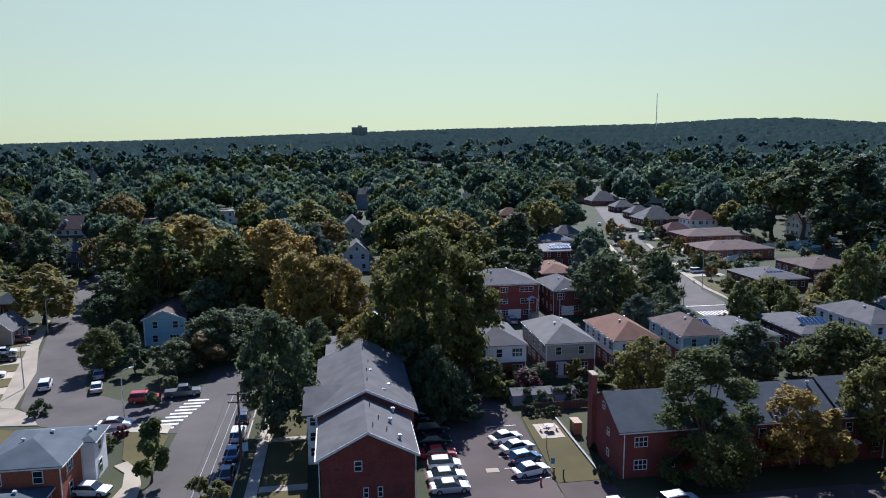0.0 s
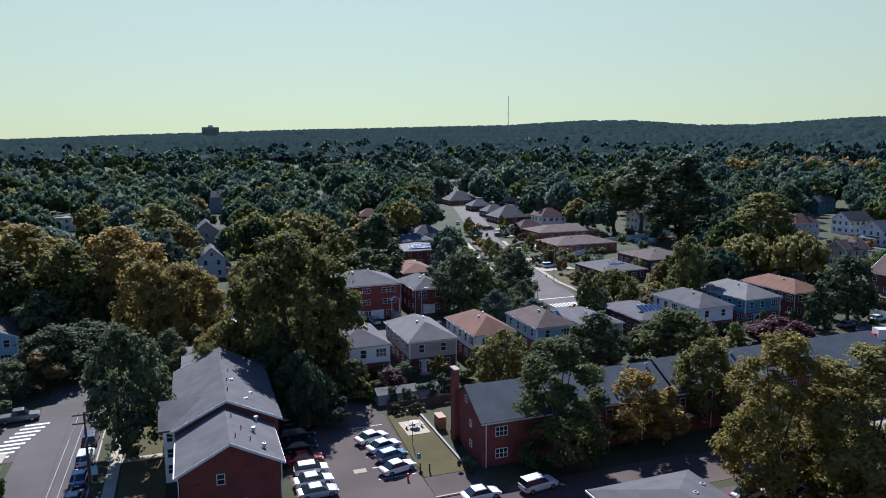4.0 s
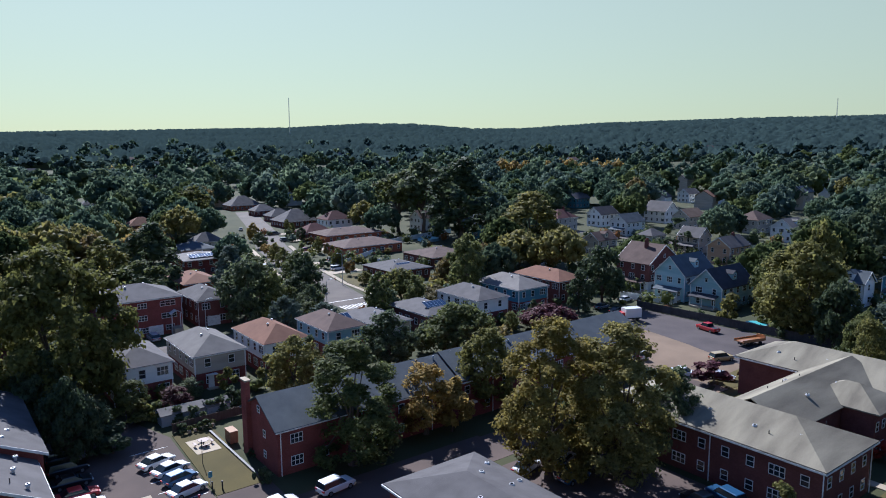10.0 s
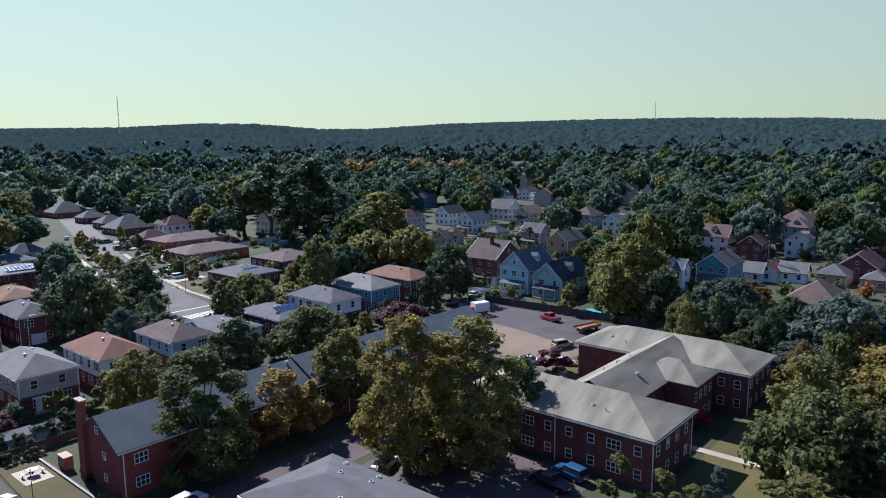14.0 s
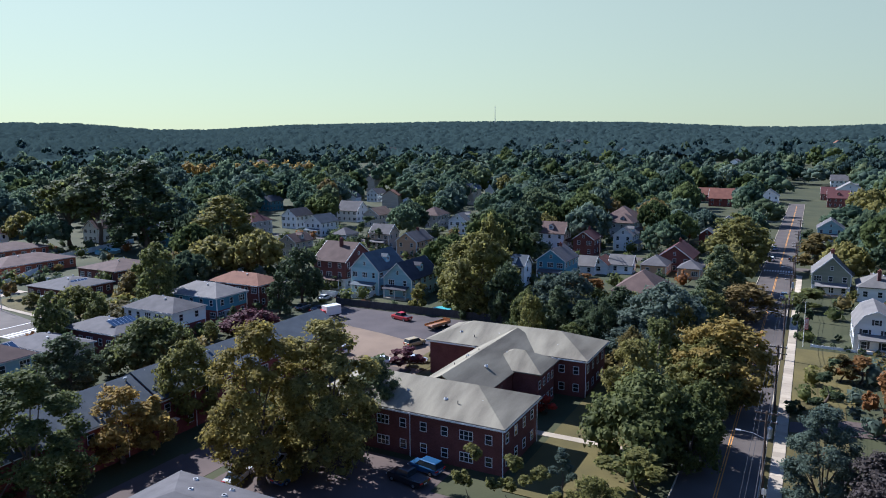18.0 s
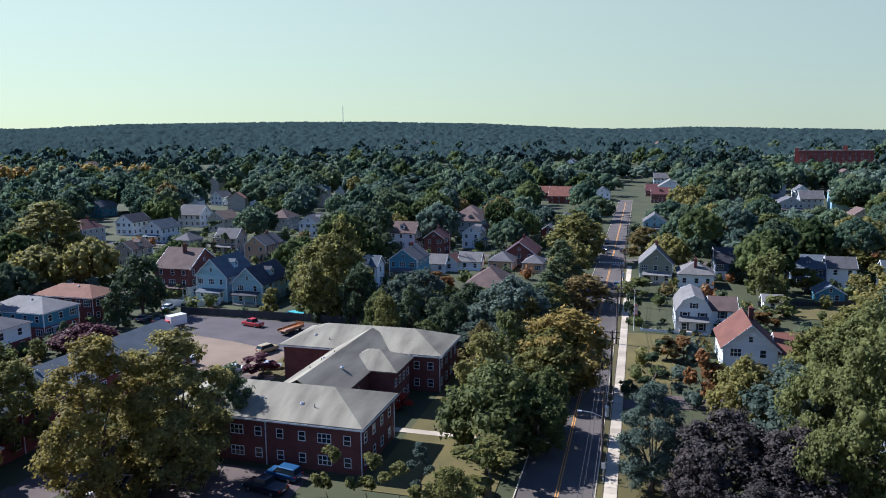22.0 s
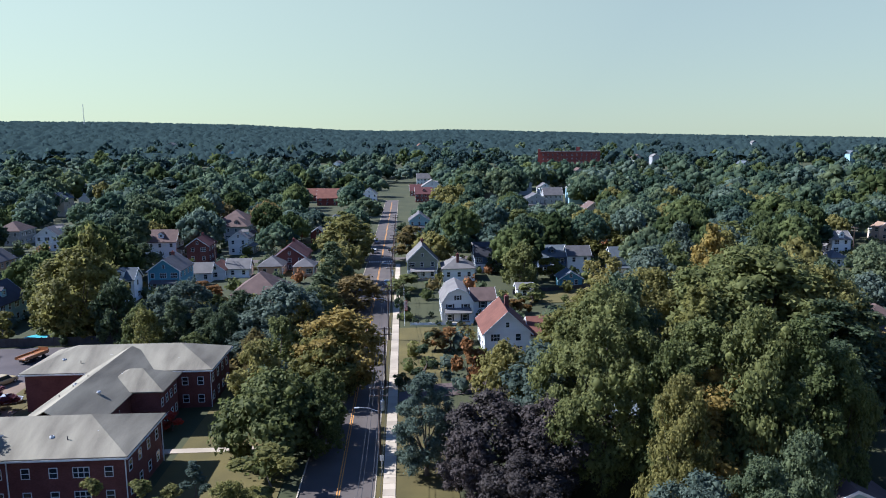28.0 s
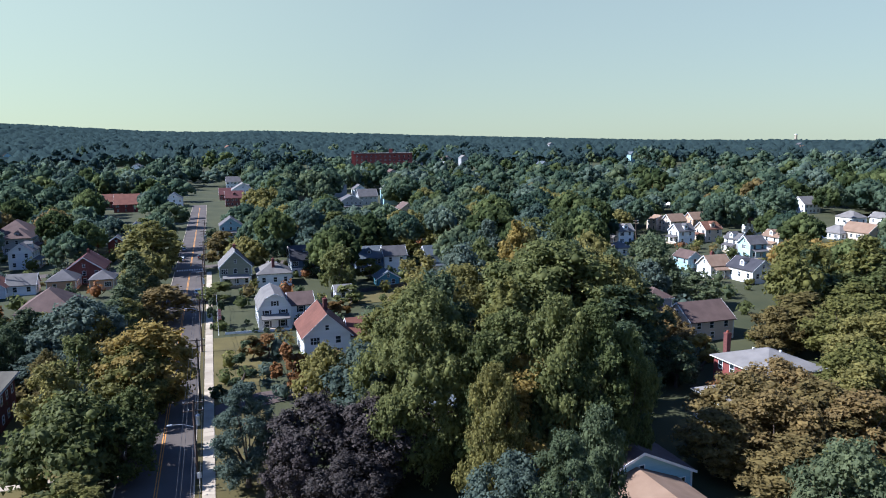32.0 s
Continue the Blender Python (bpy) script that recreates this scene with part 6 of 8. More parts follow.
# ---- trees that can be told apart ----
tree("broad", "dark", -9.3, 94.7, 18.2, 5.7)
tree("giant", "olive", 14.8, 114.0, 27.0, 11.4)
tree("broad_b", "gold", -34.3, 171.0, 24.0, 13.5)
tree("tall", "oak", -39.0, 157.0, 23.0, 7.8)
tree("tall", "oak", -56.8, 198.4, 20.5, 8.2)
tree("broad", "olive", -9.5, 227.6, 23.0, 13.6)
tree("broad_c", "gold", -15.0, 166.2, 23.0, 11.5)
tree("broad", "gold", -2.2, 140.0, 18.5, 8.8)
tree("broad_b", "gold", -8.8, 138.1, 20.0, 6.2)
tree("broad_c", "olive", -24.3, 158.6, 21.0, 9.5)
tree("broad_c", "dark", -50.4, 155.2, 8.9, 4.3)
tree("broad", "oak", -42.8, 128.0, 8.4, 4.0)
tree("cone", "dark", -28.7, 111.1, 9.1, 3.1)
tree("small", "brown", -24.6, 126.5, 7.3, 4.5)
tree("small", "dark", -29.2, 130.1, 5.0, 3.3)
tree("broad_b", "olive", -66.5, 166.2, 14.2, 7.5)
tree("broad", "dark", -91.2, 230.2, 15.0, 7.7)
tree("broad_c", "dark", -107.3, 249.4, 15.0, 6.4)
tree("small", "oak", -23.1, 83.2, 8.0, 2.6)
tree("small", "olive", -14.5, 70.5, 6.0, 2.7)
tree("broad", "dark", 23.8, 323.6, 17.0, 14.1)
tree("broad_b", "dark", 48.1, 346.1, 17.0, 15.1)
tree("broad_c", "oak", 29.6, 259.9, 15.0, 12.4)
tree("tall", "dark", 48.2, 187.1, 21.5, 8.1)
tree("broad_c", "dark", 58.9, 151.1, 16.2, 6.5)
tree("broad", "oak", 84.4, 176.7, 11.7, 6.6)
tree("broad_b", "dark", 72.4, 152.6, 9.5, 4.8)
tree("broad", "olive", 113.7, 353.8, 21.4, 10.5)
tree("broad_b", "gold", 195.1, 878.8, 15.0, 28.2)
tree("broad", "olive", 132.6, 718.6, 14.0, 20.0)
tree("broad_c", "gold", -5.3, 570.5, 17.0, 15.7)
tree("small", "maroon", 178.9, 645.3, 8.0, 11.8)
tree("tall", "oak", 41.7, 72.6, 16.8, 6.5)
tree("broad_b", "gold", 54.7, 74.5, 10.6, 4.7)
tree("small", "gold", 58.1, 72.9, 7.9, 3.2)
tree("broad", "olive", 67.1, 76.0, 13.5, 5.3)
tree("tall", "gold", 58.6, 54.3, 20.4, 6.6)
tree("tall", "olive", 65.1, 48.9, 19.8, 6.7)
tree("broad", "dark", 76.2, 48.6, 12.4, 4.3)
tree("broad_c", "oak", 69.2, 58.8, 9.0, 6.6)
tree("broad_c", "olive", 46.4, 98.9, 10.8, 5.1)
tree("broad", "dark", 67.3, 103.3, 11.0, 5.6)
tree("spread", "oak", 83.1, 103.0, 10.0, 8.1)
tree("small", "maroon", 65.0, 122.3, 5.0, 3.9)
tree("cone", "dark", 52.6, 106.3, 8.0, 2.4)
tree("broad", "dark", 76.6, 154.9, 14.6, 4.9)
tree("small", "rust", 80.4, 159.2, 4.0, 2.9)
tree("spread", "olive", 99.4, 146.8, 9.3, 6.8)
tree("small", "maroon", 102.4, 161.2, 3.2, 3.1)
tree("spread", "brown", 133.4, 154.1, 12.0, 6.9)
tree("spread", "brown", 124.8, 158.5, 8.8, 5.6)
tree("shrub", "gold", 120.6, 155.8, 2.5, 3.9)
tree("tall", "olive", 171.3, 171.9, 24.5, 12.0)
tree("broad", "dark", 163.3, 170.0, 13.9, 8.4)
tree("broad_c", "dark", 138.4, 112.6, 15.5, 6.4)
tree("column", "dark", 225.1, 150.1, 13.5, 5.1)
tree("spread", "maroon", 110.6, 104.9, 5.5, 6.8)
tree("umbrella", "dark", 189.1, 260.6, 33.5, 16.5)
tree("umbrella", "oak", 182.0, 271.1, 28.7, 14.2)
tree("tall", "dark", 183.6, 226.2, 35.8, 15.0)
tree("broad_c", "dark", 336.9, 533.9, 18.0, 27.2)
tree("broad", "oak", 319.9, 830.9, 15.0, 20.9)
tree("tall", "olive", 147.5, 66.5, 20.4, 9.6)
tree("broad_c", "dark", 140.8, 56.7, 15.1, 4.9)
tree("small", "olive", 144.6, 81.5, 7.0, 3.0)
tree("broad", "dark", 247.0, 108.4, 16.0, 10.7)
tree("broad_b", "dark", 216.6, 81.0, 14.0, 8.3)
tree("broad", "blue", 145.7, 47.9, 11.9, 5.6)
tree("small", "rust", 179.4, 49.6, 6.0, 4.8)
tree("small", "brown", 112.2, 56.0, 4.0, 3.3)
tree("column", "gold", 351.7, 93.7, 11.0, 5.2)
tree("broad_b", "blue", 137.4, 40.3, 14.8, 6.4)
tree("broad_c", "blue", 131.5, 20.4, 15.3, 8.4)
tree("broad", "dark", 144.3, 32.2, 11.0, 5.4)
tree("broad", "gold", 109.9, 7.4, 14.7, 8.3)
tree("broad_c", "olive", 106.4, 9.1, 12.0, 6.7)
tree("broad_c", "brown", 170.4, 9.5, 9.0, 8.2)
tree("broad", "olive", 157.3, 15.8, 9.0, 5.7)
tree("spread", "fresh", 85.1, 14.2, 12.2, 8.7)
tree("broad_c", "oak", 85.5, 8.4, 9.5, 4.4)
tree("broad", "oak", 92.6, 8.2, 10.0, 3.6)
tree("column", "olive", 71.9, 12.6, 8.0, 4.2)
tree("column", "olive", 59.9, 27.3, 10.0, 2.4)
tree("column", "olive", 61.5, 23.5, 9.0, 2.7)
tree("column", "olive", 62.9, 20.2, 8.0, 2.4)
tree("cone", "blue", 73.0, 21.1, 5.5, 2.1)
tree("broad", "olive", 62.3, 14.6, 8.0, 3.2)
tree("small", "red", 95.2, 30.8, 3.0, 1.7)
tree("small", "brown", 115.8, 55.2, 4.0, 3.2)
tree("small", "maroon", 104.8, 60.8, 4.3, 3.3)
tree("small", "oak", 143.4, 66.0, 6.0, 3.4)
tree("broad_b", "oak", 278.0, 21.5, 15.0, 9.0)
tree("broad", "oak", 251.0, 18.5, 15.0, 9.0)
tree("broad", "dark", 286.4, -3.3, 9.0, 4.5)
tree("small", "oak", 188.9, -3.2, 5.0, 6.0)
tree("tall", "blue", 78.5, -5.8, 13.4, 4.0)
tree("column", "dark", 115.9, -6.6, 8.1, 2.9)
tree("small", "rust", 131.8, -12.2, 5.0, 3.8)
tree("small", "rust", 108.9, -13.8, 8.9, 2.8)
tree("small", "brown", 114.5, -23.0, 5.0, 4.1)
tree("small", "brown", 131.2, -9.3, 5.0, 2.7)
tree("broad_c", "purple", 75.7, -13.6, 12.0, 6.8)
tree("broad", "purple", 72.3, -20.4, 12.0, 6.0)
tree("broad_b", "purple", 71.2, -10.5, 9.0, 3.5)
tree("broad_c", "purple", 64.9, -15.8, 9.0, 5.2)
tree("tall", "oak", 74.2, -26.9, 25.1, 8.7)
tree("broad", "olive", 109.9, -31.4, 15.0, 6.6)
tree("tall", "oak", 103.9, -59.0, 25.0, 14.8)
tree("tall", "olive", 101.6, -68.1, 22.0, 10.1)
tree("tall", "olive", 113.0, -45.9, 20.0, 9.0)
tree("broad_b", "olive", 74.9, -40.1, 15.0, 5.9)
tree("broad", "oak", 67.9, -32.3, 20.0, 4.7)
tree("broad", "gold", 70.6, -41.5, 13.0, 4.3)
tree("tall", "oak", 69.2, -36.0, 22.0, 5.8)
tree("broad", "oak", 66.0, -40.6, 24.0, 5.8)
tree("tall", "oak", 64.3, -45.2, 23.0, 5.2)
tree("broad_c", "oak", 64.1, -49.3, 20.0, 3.9)
tree("broad_b", "gold", 67.0, -37.2, 17.0, 6.4)
tree("broad", "olive", 62.4, -31.1, 18.0, 4.1)
tree("broad_c", "blue", 51.1, -28.7, 13.0, 5.6)
tree("tall", "dark", 45.7, -31.0, 17.0, 3.5)
tree("broad", "dark", 49.8, -37.1, 17.0, 3.5)
tree("broad_c", "brown", 110.7, -88.6, 9.0, 3.5)
tree("small", "gold", 96.7, -86.4, 7.0, 3.7)
tree("small", "blue", 65.1, -33.0, 7.0, 4.2)
tree("broad", "oak", 99.1, -63.6, 14.0, 7.3)
tree("broad_b", "olive", 98.4, -71.3, 14.0, 6.5)
tree("broad_b", "olive", 140.1, -61.8, 15.0, 9.3)
tree("broad", "oak", 214.7, -108.1, 16.0, 11.4)
tree("broad_c", "olive", 244.0, -103.1, 15.0, 12.6)
tree("broad_b", "olive", 305.8, -164.3, 17.0, 17.8)
tree("broad", "brown", 219.4, -83.9, 14.0, 8.4)
tree("broad", "olive", 238.5, -72.4, 15.0, 8.9)
tree("broad_c", "olive", 240.1, -60.6, 14.0, 7.8)
tree("tall", "oak", 264.3, -48.5, 16.0, 9.6)
tree("broad", "brown", 272.9, -36.3, 12.0, 6.5)
tree("broad_b", "olive", 387.5, -30.7, 13.0, 15.3)
tree("small", "brown", 247.7, -4.5, 12.0, 6.9)
tree("broad", "olive", 267.0, -170.1, 14.0, 15.0)
tree("broad", "oak", 311.8, -183.7, 15.0, 14.2)
tree("broad_c", "brown", 67.8, -69.9, 11.0, 7.0)
tree("broad", "brown", 62.1, -75.6, 11.0, 7.9)
tree("broad_b", "brown", 62.4, -61.0, 9.0, 4.9)
tree("broad", "olive", 62.7, -85.6, 12.0, 6.2)
tree("broad", "brown", 54.6, -64.7, 8.0, 6.6)
tree("broad_c", "olive", 50.2, -68.2, 8.0, 5.9)
tree("broad_c", "gold", 158.7, -170.8, 14.0, 13.9)
tree("broad", "gold", 142.3, -168.1, 14.0, 11.4)
tree("broad_b", "olive", 138.0, -174.3, 15.0, 10.6)
tree("broad", "dark", 147.1, -110.9, 16.3, 6.3)
tree("broad_b", "brown", 100.5, -113.8, 12.0, 8.6)
tree("broad", "olive", 99.7, -125.8, 13.0, 9.1)
tree("broad", "brown", 99.6, -106.1, 10.0, 5.9)
tree("broad_c", "brown", 105.9, -86.4, 8.0, 5.0)
tree("broad", "dark", 139.3, -119.3, 9.0, 6.6)
tree("broad", "brown", 294.3, -252.0, 14.0, 13.7)
tree("broad_b", "oak", 307.4, -293.0, 15.0, 18.4)
tree("broad", "dark", 120.9, -84.5, 12.0, 7.2)
tree("tall", "oak", 101.6, -60.5, 22.0, 8.3)
tree("broad", "olive", 97.8, -47.6, 20.0, 6.8)
tree("broad_b", "olive", 105.9, -39.7, 18.0, 7.0)
tree("broad_c", "dark", 119.3, -81.2, 20.0, 7.0)
tree("broad", "oak", 144.0, -61.7, 20.0, 7.6)
tree("broad_b", "olive", 150.8, -48.9, 17.0, 5.8)
tree("broad", "dark", -41.0, 134.4, 8.1, 3.4)
tree("broad_b", "dark", -28.8, 123.2, 6.9, 3.7)
tree("small", "dark", -36.4, 126.3, 5.3, 2.7)
tree("broad", "dark", -23.1, 131.3, 10.3, 6.5)
tree("broad_c", "dark", -19.1, 137.2, 9.3, 6.2)
tree("broad", "dark", -28.1, 149.0, 13.0, 6.1)
tree("broad_b", "dark", -23.4, 156.3, 14.0, 6.4)
tree("broad", "dark", -55.2, 177.4, 10.0, 6.7)
tree("broad", "olive", 240.1, 16.4, 17.5, 10.7)
tree("broad", "olive", 433.8, -32.6, 15.0, 16.2)
tree("broad_b", "olive", 270.6, -78.0, 15.0, 12.2)
tree("broad", "oak", 249.9, -60.8, 14.0, 9.2)
tree("small", "dark", 160.0, -2.7, 6.9, 2.2)
tree("broad", "dark", 76.3, -56.2, 17.0, 6.0)
tree("broad", "dark", 71.1, -47.7, 16.0, 4.8)
tree("broad_c", "dark", 215.5, -33.1, 8.0, 4.3)
tree("small", "olive", 202.9, -47.8, 7.0, 5.0)
tree("small", "dark", 166.6, -22.3, 4.0, 2.7)
tree("small", "rust", 159.4, -29.0, 4.0, 3.3)
tree("small", "oak", 143.1, -23.4, 4.0, 2.9)
tree("small", "oak", 169.6, -35.6, 6.0, 4.2)
tree("broad_c", "dark", 13.0, 94.9, 12.0, 3.7)
tree("broad", "dark", 15.7, 96.5, 8.0, 3.7)
tree("broad", "dark", 12.1, 107.6, 13.0, 4.1)
tree("small", "olive", 21.7, 103.4, 5.0, 2.7)
tree("small", "dark", 18.0, 95.4, 4.0, 2.9)
tree("broad", "dark", 8.6, 109.3, 9.0, 2.7)
tree("broad", "dark", -4.3, 122.7, 10.0, 3.5)
tree("small", "oak", -0.4, 130.1, 8.0, 3.2)
tree("tall", "dark", 93.0, -66.0, 18.0, 7.2)
tree("broad_b", "dark", 84.0, -60.5, 15.0, 6.2)
tree("tall", "dark", 99.0, -75.0, 17.0, 6.6)
tree("broad", "dark", 78.5, -57.5, 12.0, 5.0)
tree("broad_b", "dark", 91.0, -76.5, 9.0, 4.0)
tree("broad_c", "brown", 71.0, -78.5, 11.0, 6.5)
tree("broad", "brown", 60.0, -68.0, 11.0, 6.5)
tree("broad_b", "brown", 56.0, -78.0, 11.0, 7.0)
tree("broad_c", "olive", 68.5, -92.0, 13.0, 7.0)
tree("broad", "olive", 78.0, -106.0, 14.0, 8.0)
tree("broad_b", "olive", 88.0, -110.0, 14.0, 7.5)
# garden shrubs
tree("shrub", "oak", -31.4, 94.1, 1.9, 1.3, group="garden shrubs")
tree("shrub", "dark", -31.1, 86.7, 2.7, 1.8, group="garden shrubs")
tree("shrub", "maroon", -30.6, 97.7, 1.7, 1.1, group="garden shrubs")
tree("shrub", "dark", -45.3, 108.4, 2.6, 1.7, group="garden shrubs")
tree("shrub", "dark", 28.0, 100.9, 2.7, 1.8, group="garden shrubs")
tree("shrub", "dark", 30.2, 99.3, 2.7, 1.8, group="garden shrubs")
tree("shrub", "dark", 34.0, 99.9, 3.1, 2.0, group="garden shrubs")
tree("shrub", "oak", 25.9, 103.7, 3.1, 2.1, group="garden shrubs")
tree("shrub", "dark", 37.4, 103.1, 2.8, 1.9, group="garden shrubs")
tree("shrub", "dark", 30.6, 75.2, 1.9, 1.3, group="garden shrubs")
tree("shrub", "dark", 32.2, 82.8, 1.1, 0.7, group="garden shrubs")
tree("shrub", "dark", 32.7, 85.4, 1.1, 0.7, group="garden shrubs")
tree("shrub", "olive", 24.2, 104.0, 2.8, 1.8, group="garden shrubs")
tree("shrub", "dark", 27.6, 96.3, 1.6, 1.1, group="garden shrubs")
tree("shrub", "dark", 30.5, 95.8, 1.6, 1.1, group="garden shrubs")
tree("shrub", "dark", 107.7, 205.1, 3.2, 2.3, group="garden shrubs")
tree("shrub", "rust", 112.6, 196.4, 2.8, 1.9, group="garden shrubs")
tree("shrub", "dark", 157.4, 108.1, 1.4, 0.9, group="garden shrubs")
tree("shrub", "dark", 158.4, 106.9, 1.4, 0.9, group="garden shrubs")
tree("shrub", "dark", 161.4, 107.0, 1.4, 1.0, group="garden shrubs")
tree("shrub", "dark", 154.1, -6.1, 1.0, 0.6, group="garden shrubs")
tree("shrub", "dark", 153.4, -8.5, 1.0, 0.6, group="garden shrubs")
tree("shrub", "dark", 152.2, -10.9, 1.1, 0.8, group="garden shrubs")
tree("shrub", "dark", 151.6, -13.4, 1.1, 0.8, group="garden shrubs")
tree("shrub", "dark", 151.4, -16.0, 1.1, 0.8, group="garden shrubs")
tree("shrub", "dark", 110.9, -19.5, 1.9, 1.3, group="garden shrubs")
tree("shrub", "olive", 161.6, -3.0, 1.0, 0.7, group="garden shrubs")
tree("shrub", "dark", 110.5, -20.1, 1.8, 1.2, group="garden shrubs")
tree("shrub", "dark", 111.5, -14.1, 0.9, 0.6, group="garden shrubs")
tree("shrub", "dark", 157.3, -2.3, 1.6, 1.0, group="garden shrubs")
tree("shrub", "dark", 154.8, -5.6, 1.2, 0.8, group="garden shrubs")
tree("shrub", "olive", 166.3, -13.4, 1.9, 1.2, group="garden shrubs")
tree("shrub", "dark", 160.4, -9.7, 1.2, 0.8, group="garden shrubs")
tree("shrub", "dark", 157.9, -14.9, 1.4, 0.9, group="garden shrubs")
tree("shrub", "dark", 155.4, -16.7, 1.2, 0.8, group="garden shrubs")
tree("shrub", "dark", 79.3, -30.5, 1.7, 1.1, group="garden shrubs")
tree("shrub", "olive", 77.7, -27.3, 1.2, 0.8, group="garden shrubs")
tree("shrub", "brown", 111.4, 59.2, 1.6, 1.1, group="garden shrubs")
tree("shrub", "dark", 112.7, -2.3, 1.9, 1.3, group="garden shrubs")
tree("shrub", "dark", 112.2, -2.7, 2.2, 1.4, group="garden shrubs")
tree("shrub", "oak", 139.3, -22.4, 1.1, 0.7, group="garden shrubs")
tree("shrub", "rust", 161.5, -31.8, 3.2, 2.7, group="garden shrubs")
tree("shrub", "olive", 161.3, -27.8, 3.1, 2.0, group="garden shrubs")
tree("shrub", "dark", 164.1, 114.5, 1.5, 1.0, group="garden shrubs")
tree("shrub", "dark", 163.5, 110.6, 1.5, 1.0, group="garden shrubs")
tree("shrub", "dark", 165.9, 108.9, 1.5, 1.0, group="garden shrubs")
tree("shrub", "dark", 168.4, 107.2, 1.5, 1.0, group="garden shrubs")
tree("shrub", "olive", 111.3, 151.6, 2.3, 1.6, group="garden shrubs")
tree("shrub", "gold", 117.3, 153.6, 3.0, 2.0, group="garden shrubs")
# trees along the kerb of the main street
tree("broad_b", "olive", 94, 18, 14, 4.4, group="street trees")
tree("broad_b", "oak", 110, 17.5, 13.5, 4.2, group="street trees")
tree("broad_b", "olive", 128, 16.8, 12, 4, group="street trees")
tree("broad_b", "dark", 147, 16.5, 11, 4, group="street trees")
# small trees in the back gardens and along the street of low houses
tree("broad_b", "oak", 24.0, 109.0, 5.4, 2.7, group="garden trees")
tree("broad_b", "maroon", 29.0, 104.7, 4.5, 2.7, group="garden trees")
tree("broad_b", "dark", 33.2, 109.9, 3.5, 2.2, group="garden trees")
tree("small", "olive", 38.5, 107.8, 4.8, 1.7, group="garden trees")
tree("small", "olive", 45.5, 106.2, 5.8, 2.5, group="garden trees")
tree("small", "dark", 50.5, 105.3, 4.9, 1.8, group="garden trees")
tree("small", "dark", 57.5, 105.8, 3.8, 2.8, group="garden trees")
tree("small", "oak", 62.0, 106.4, 3.8, 2.7, group="garden trees")
tree("broad_b", "dark", 66.5, 105.6, 5.9, 1.9, group="garden trees")
tree("broad", "oak", 71.0, 104.6, 4.4, 2.7, group="garden trees")
tree("broad", "dark", 77.0, 106.5, 5.5, 2.3, group="garden trees")
tree("broad_b", "oak", 82.5, 104.9, 4.2, 2.0, group="garden trees")
tree("broad_b", "oak", 88.0, 105.6, 4.5, 1.9, group="garden trees")
tree("broad", "dark", 95.5, 110.2, 4.2, 2.1, group="garden trees")
tree("broad_b", "olive", 101.0, 106.7, 4.8, 1.7, group="garden trees")
tree("small", "dark", 110.0, 108.2, 5.9, 1.8, group="garden trees")
tree("small", "gold", 82.6, 166, 5.9, 2.8, group="street trees")
tree("broad", "dark", 86.6, 179, 7.6, 2.6, group="street trees")
tree("broad", "dark", 90.4, 193, 8.4, 2.3, group="street trees")
tree("broad", "oak", 94.5, 208, 8.2, 2.9, group="street trees")
tree("broad", "olive", 99.0, 224, 7.7, 3.0, group="street trees")
tree("broad", "gold", 104.2, 243, 4.7, 3.6, group="street trees")
tree("broad", "dark", 109.7, 262, 6.9, 3.3, group="street trees")
tree("broad", "gold", 115.8, 284, 8.4, 3.0, group="street trees")
tree("broad", "olive", 104.2, 173, 4.0, 2.6, group="street trees")
tree("small", "brown", 107.8, 188, 5.0, 1.8, group="street trees")
tree("broad", "olive", 112.4, 204, 6.7, 2.5, group="street trees")
tree("small", "brown", 118.1, 221, 5.9, 2.0, group="street trees")
tree("broad", "olive", 121.9, 236, 6.7, 1.8, group="street trees")
tree("small", "brown", 127.5, 254, 4.1, 2.3, group="street trees")
tree("broad", "dark", 132.9, 273, 6.2, 2.6, group="street trees")
tree("small", "olive", 137.9, 292, 6.0, 2.0, group="street trees")
tree("broad", "olive", 143.5, 310, 5.9, 2.0, group="street trees")

# ---- cars ----
for k, (kind, col, x, y, turn) in enumerate((("sedan", "silver", 12.0, 75.4, 2), ("sedan", "white", 12.0, 78.3, 2), ("hatch", "white", 12.2, 81.4, -2), ("sedan", "red", 11.9, 84.6, 0), ("sedan", "black", 11.9, 88.6, 0),
                                              ("suv", "black", 12.2, 92.6, 2), ("suv", "grey", 12.6, 96.4, 0))):
    car(kind, col, x, y, turn, where="parked nose-in beside the brick block", group="cars in the car park")
for kind, col, x, y, turn in (("sedan", "white", 22.4, 78.1, 16), ("hatch", "blue", 22.6, 81.5, 16), ("sedan", "white", 22.4, 84.7, 18), ("sedan", "white", 21.6, 87.9, 18)):
    car(kind, col, x, y, turn, where="parked in a bay beside the lawn", group="cars in the car park")
car("suv", "white", 36.6, 67.9, 8, where="standing on the drive")
car("sedan", "white", 29.4, 68.2, 4, where="standing on the drive near the apron")
for kind, col, x, y, turn in (("suv", "blue", 70.4, 38.0, 80), ("pickup", "black", 66.9, 38.6, 80), ("sedan", "silver", 63.0, 56.0, 20), ("sedan", "white", 58.0, 57.6, 15), ("hatch", "blue", 60.6, 52.0, 0)):
    car(kind, col, x, y, turn, where="parked in the yard under the trees", group="cars in the yard")
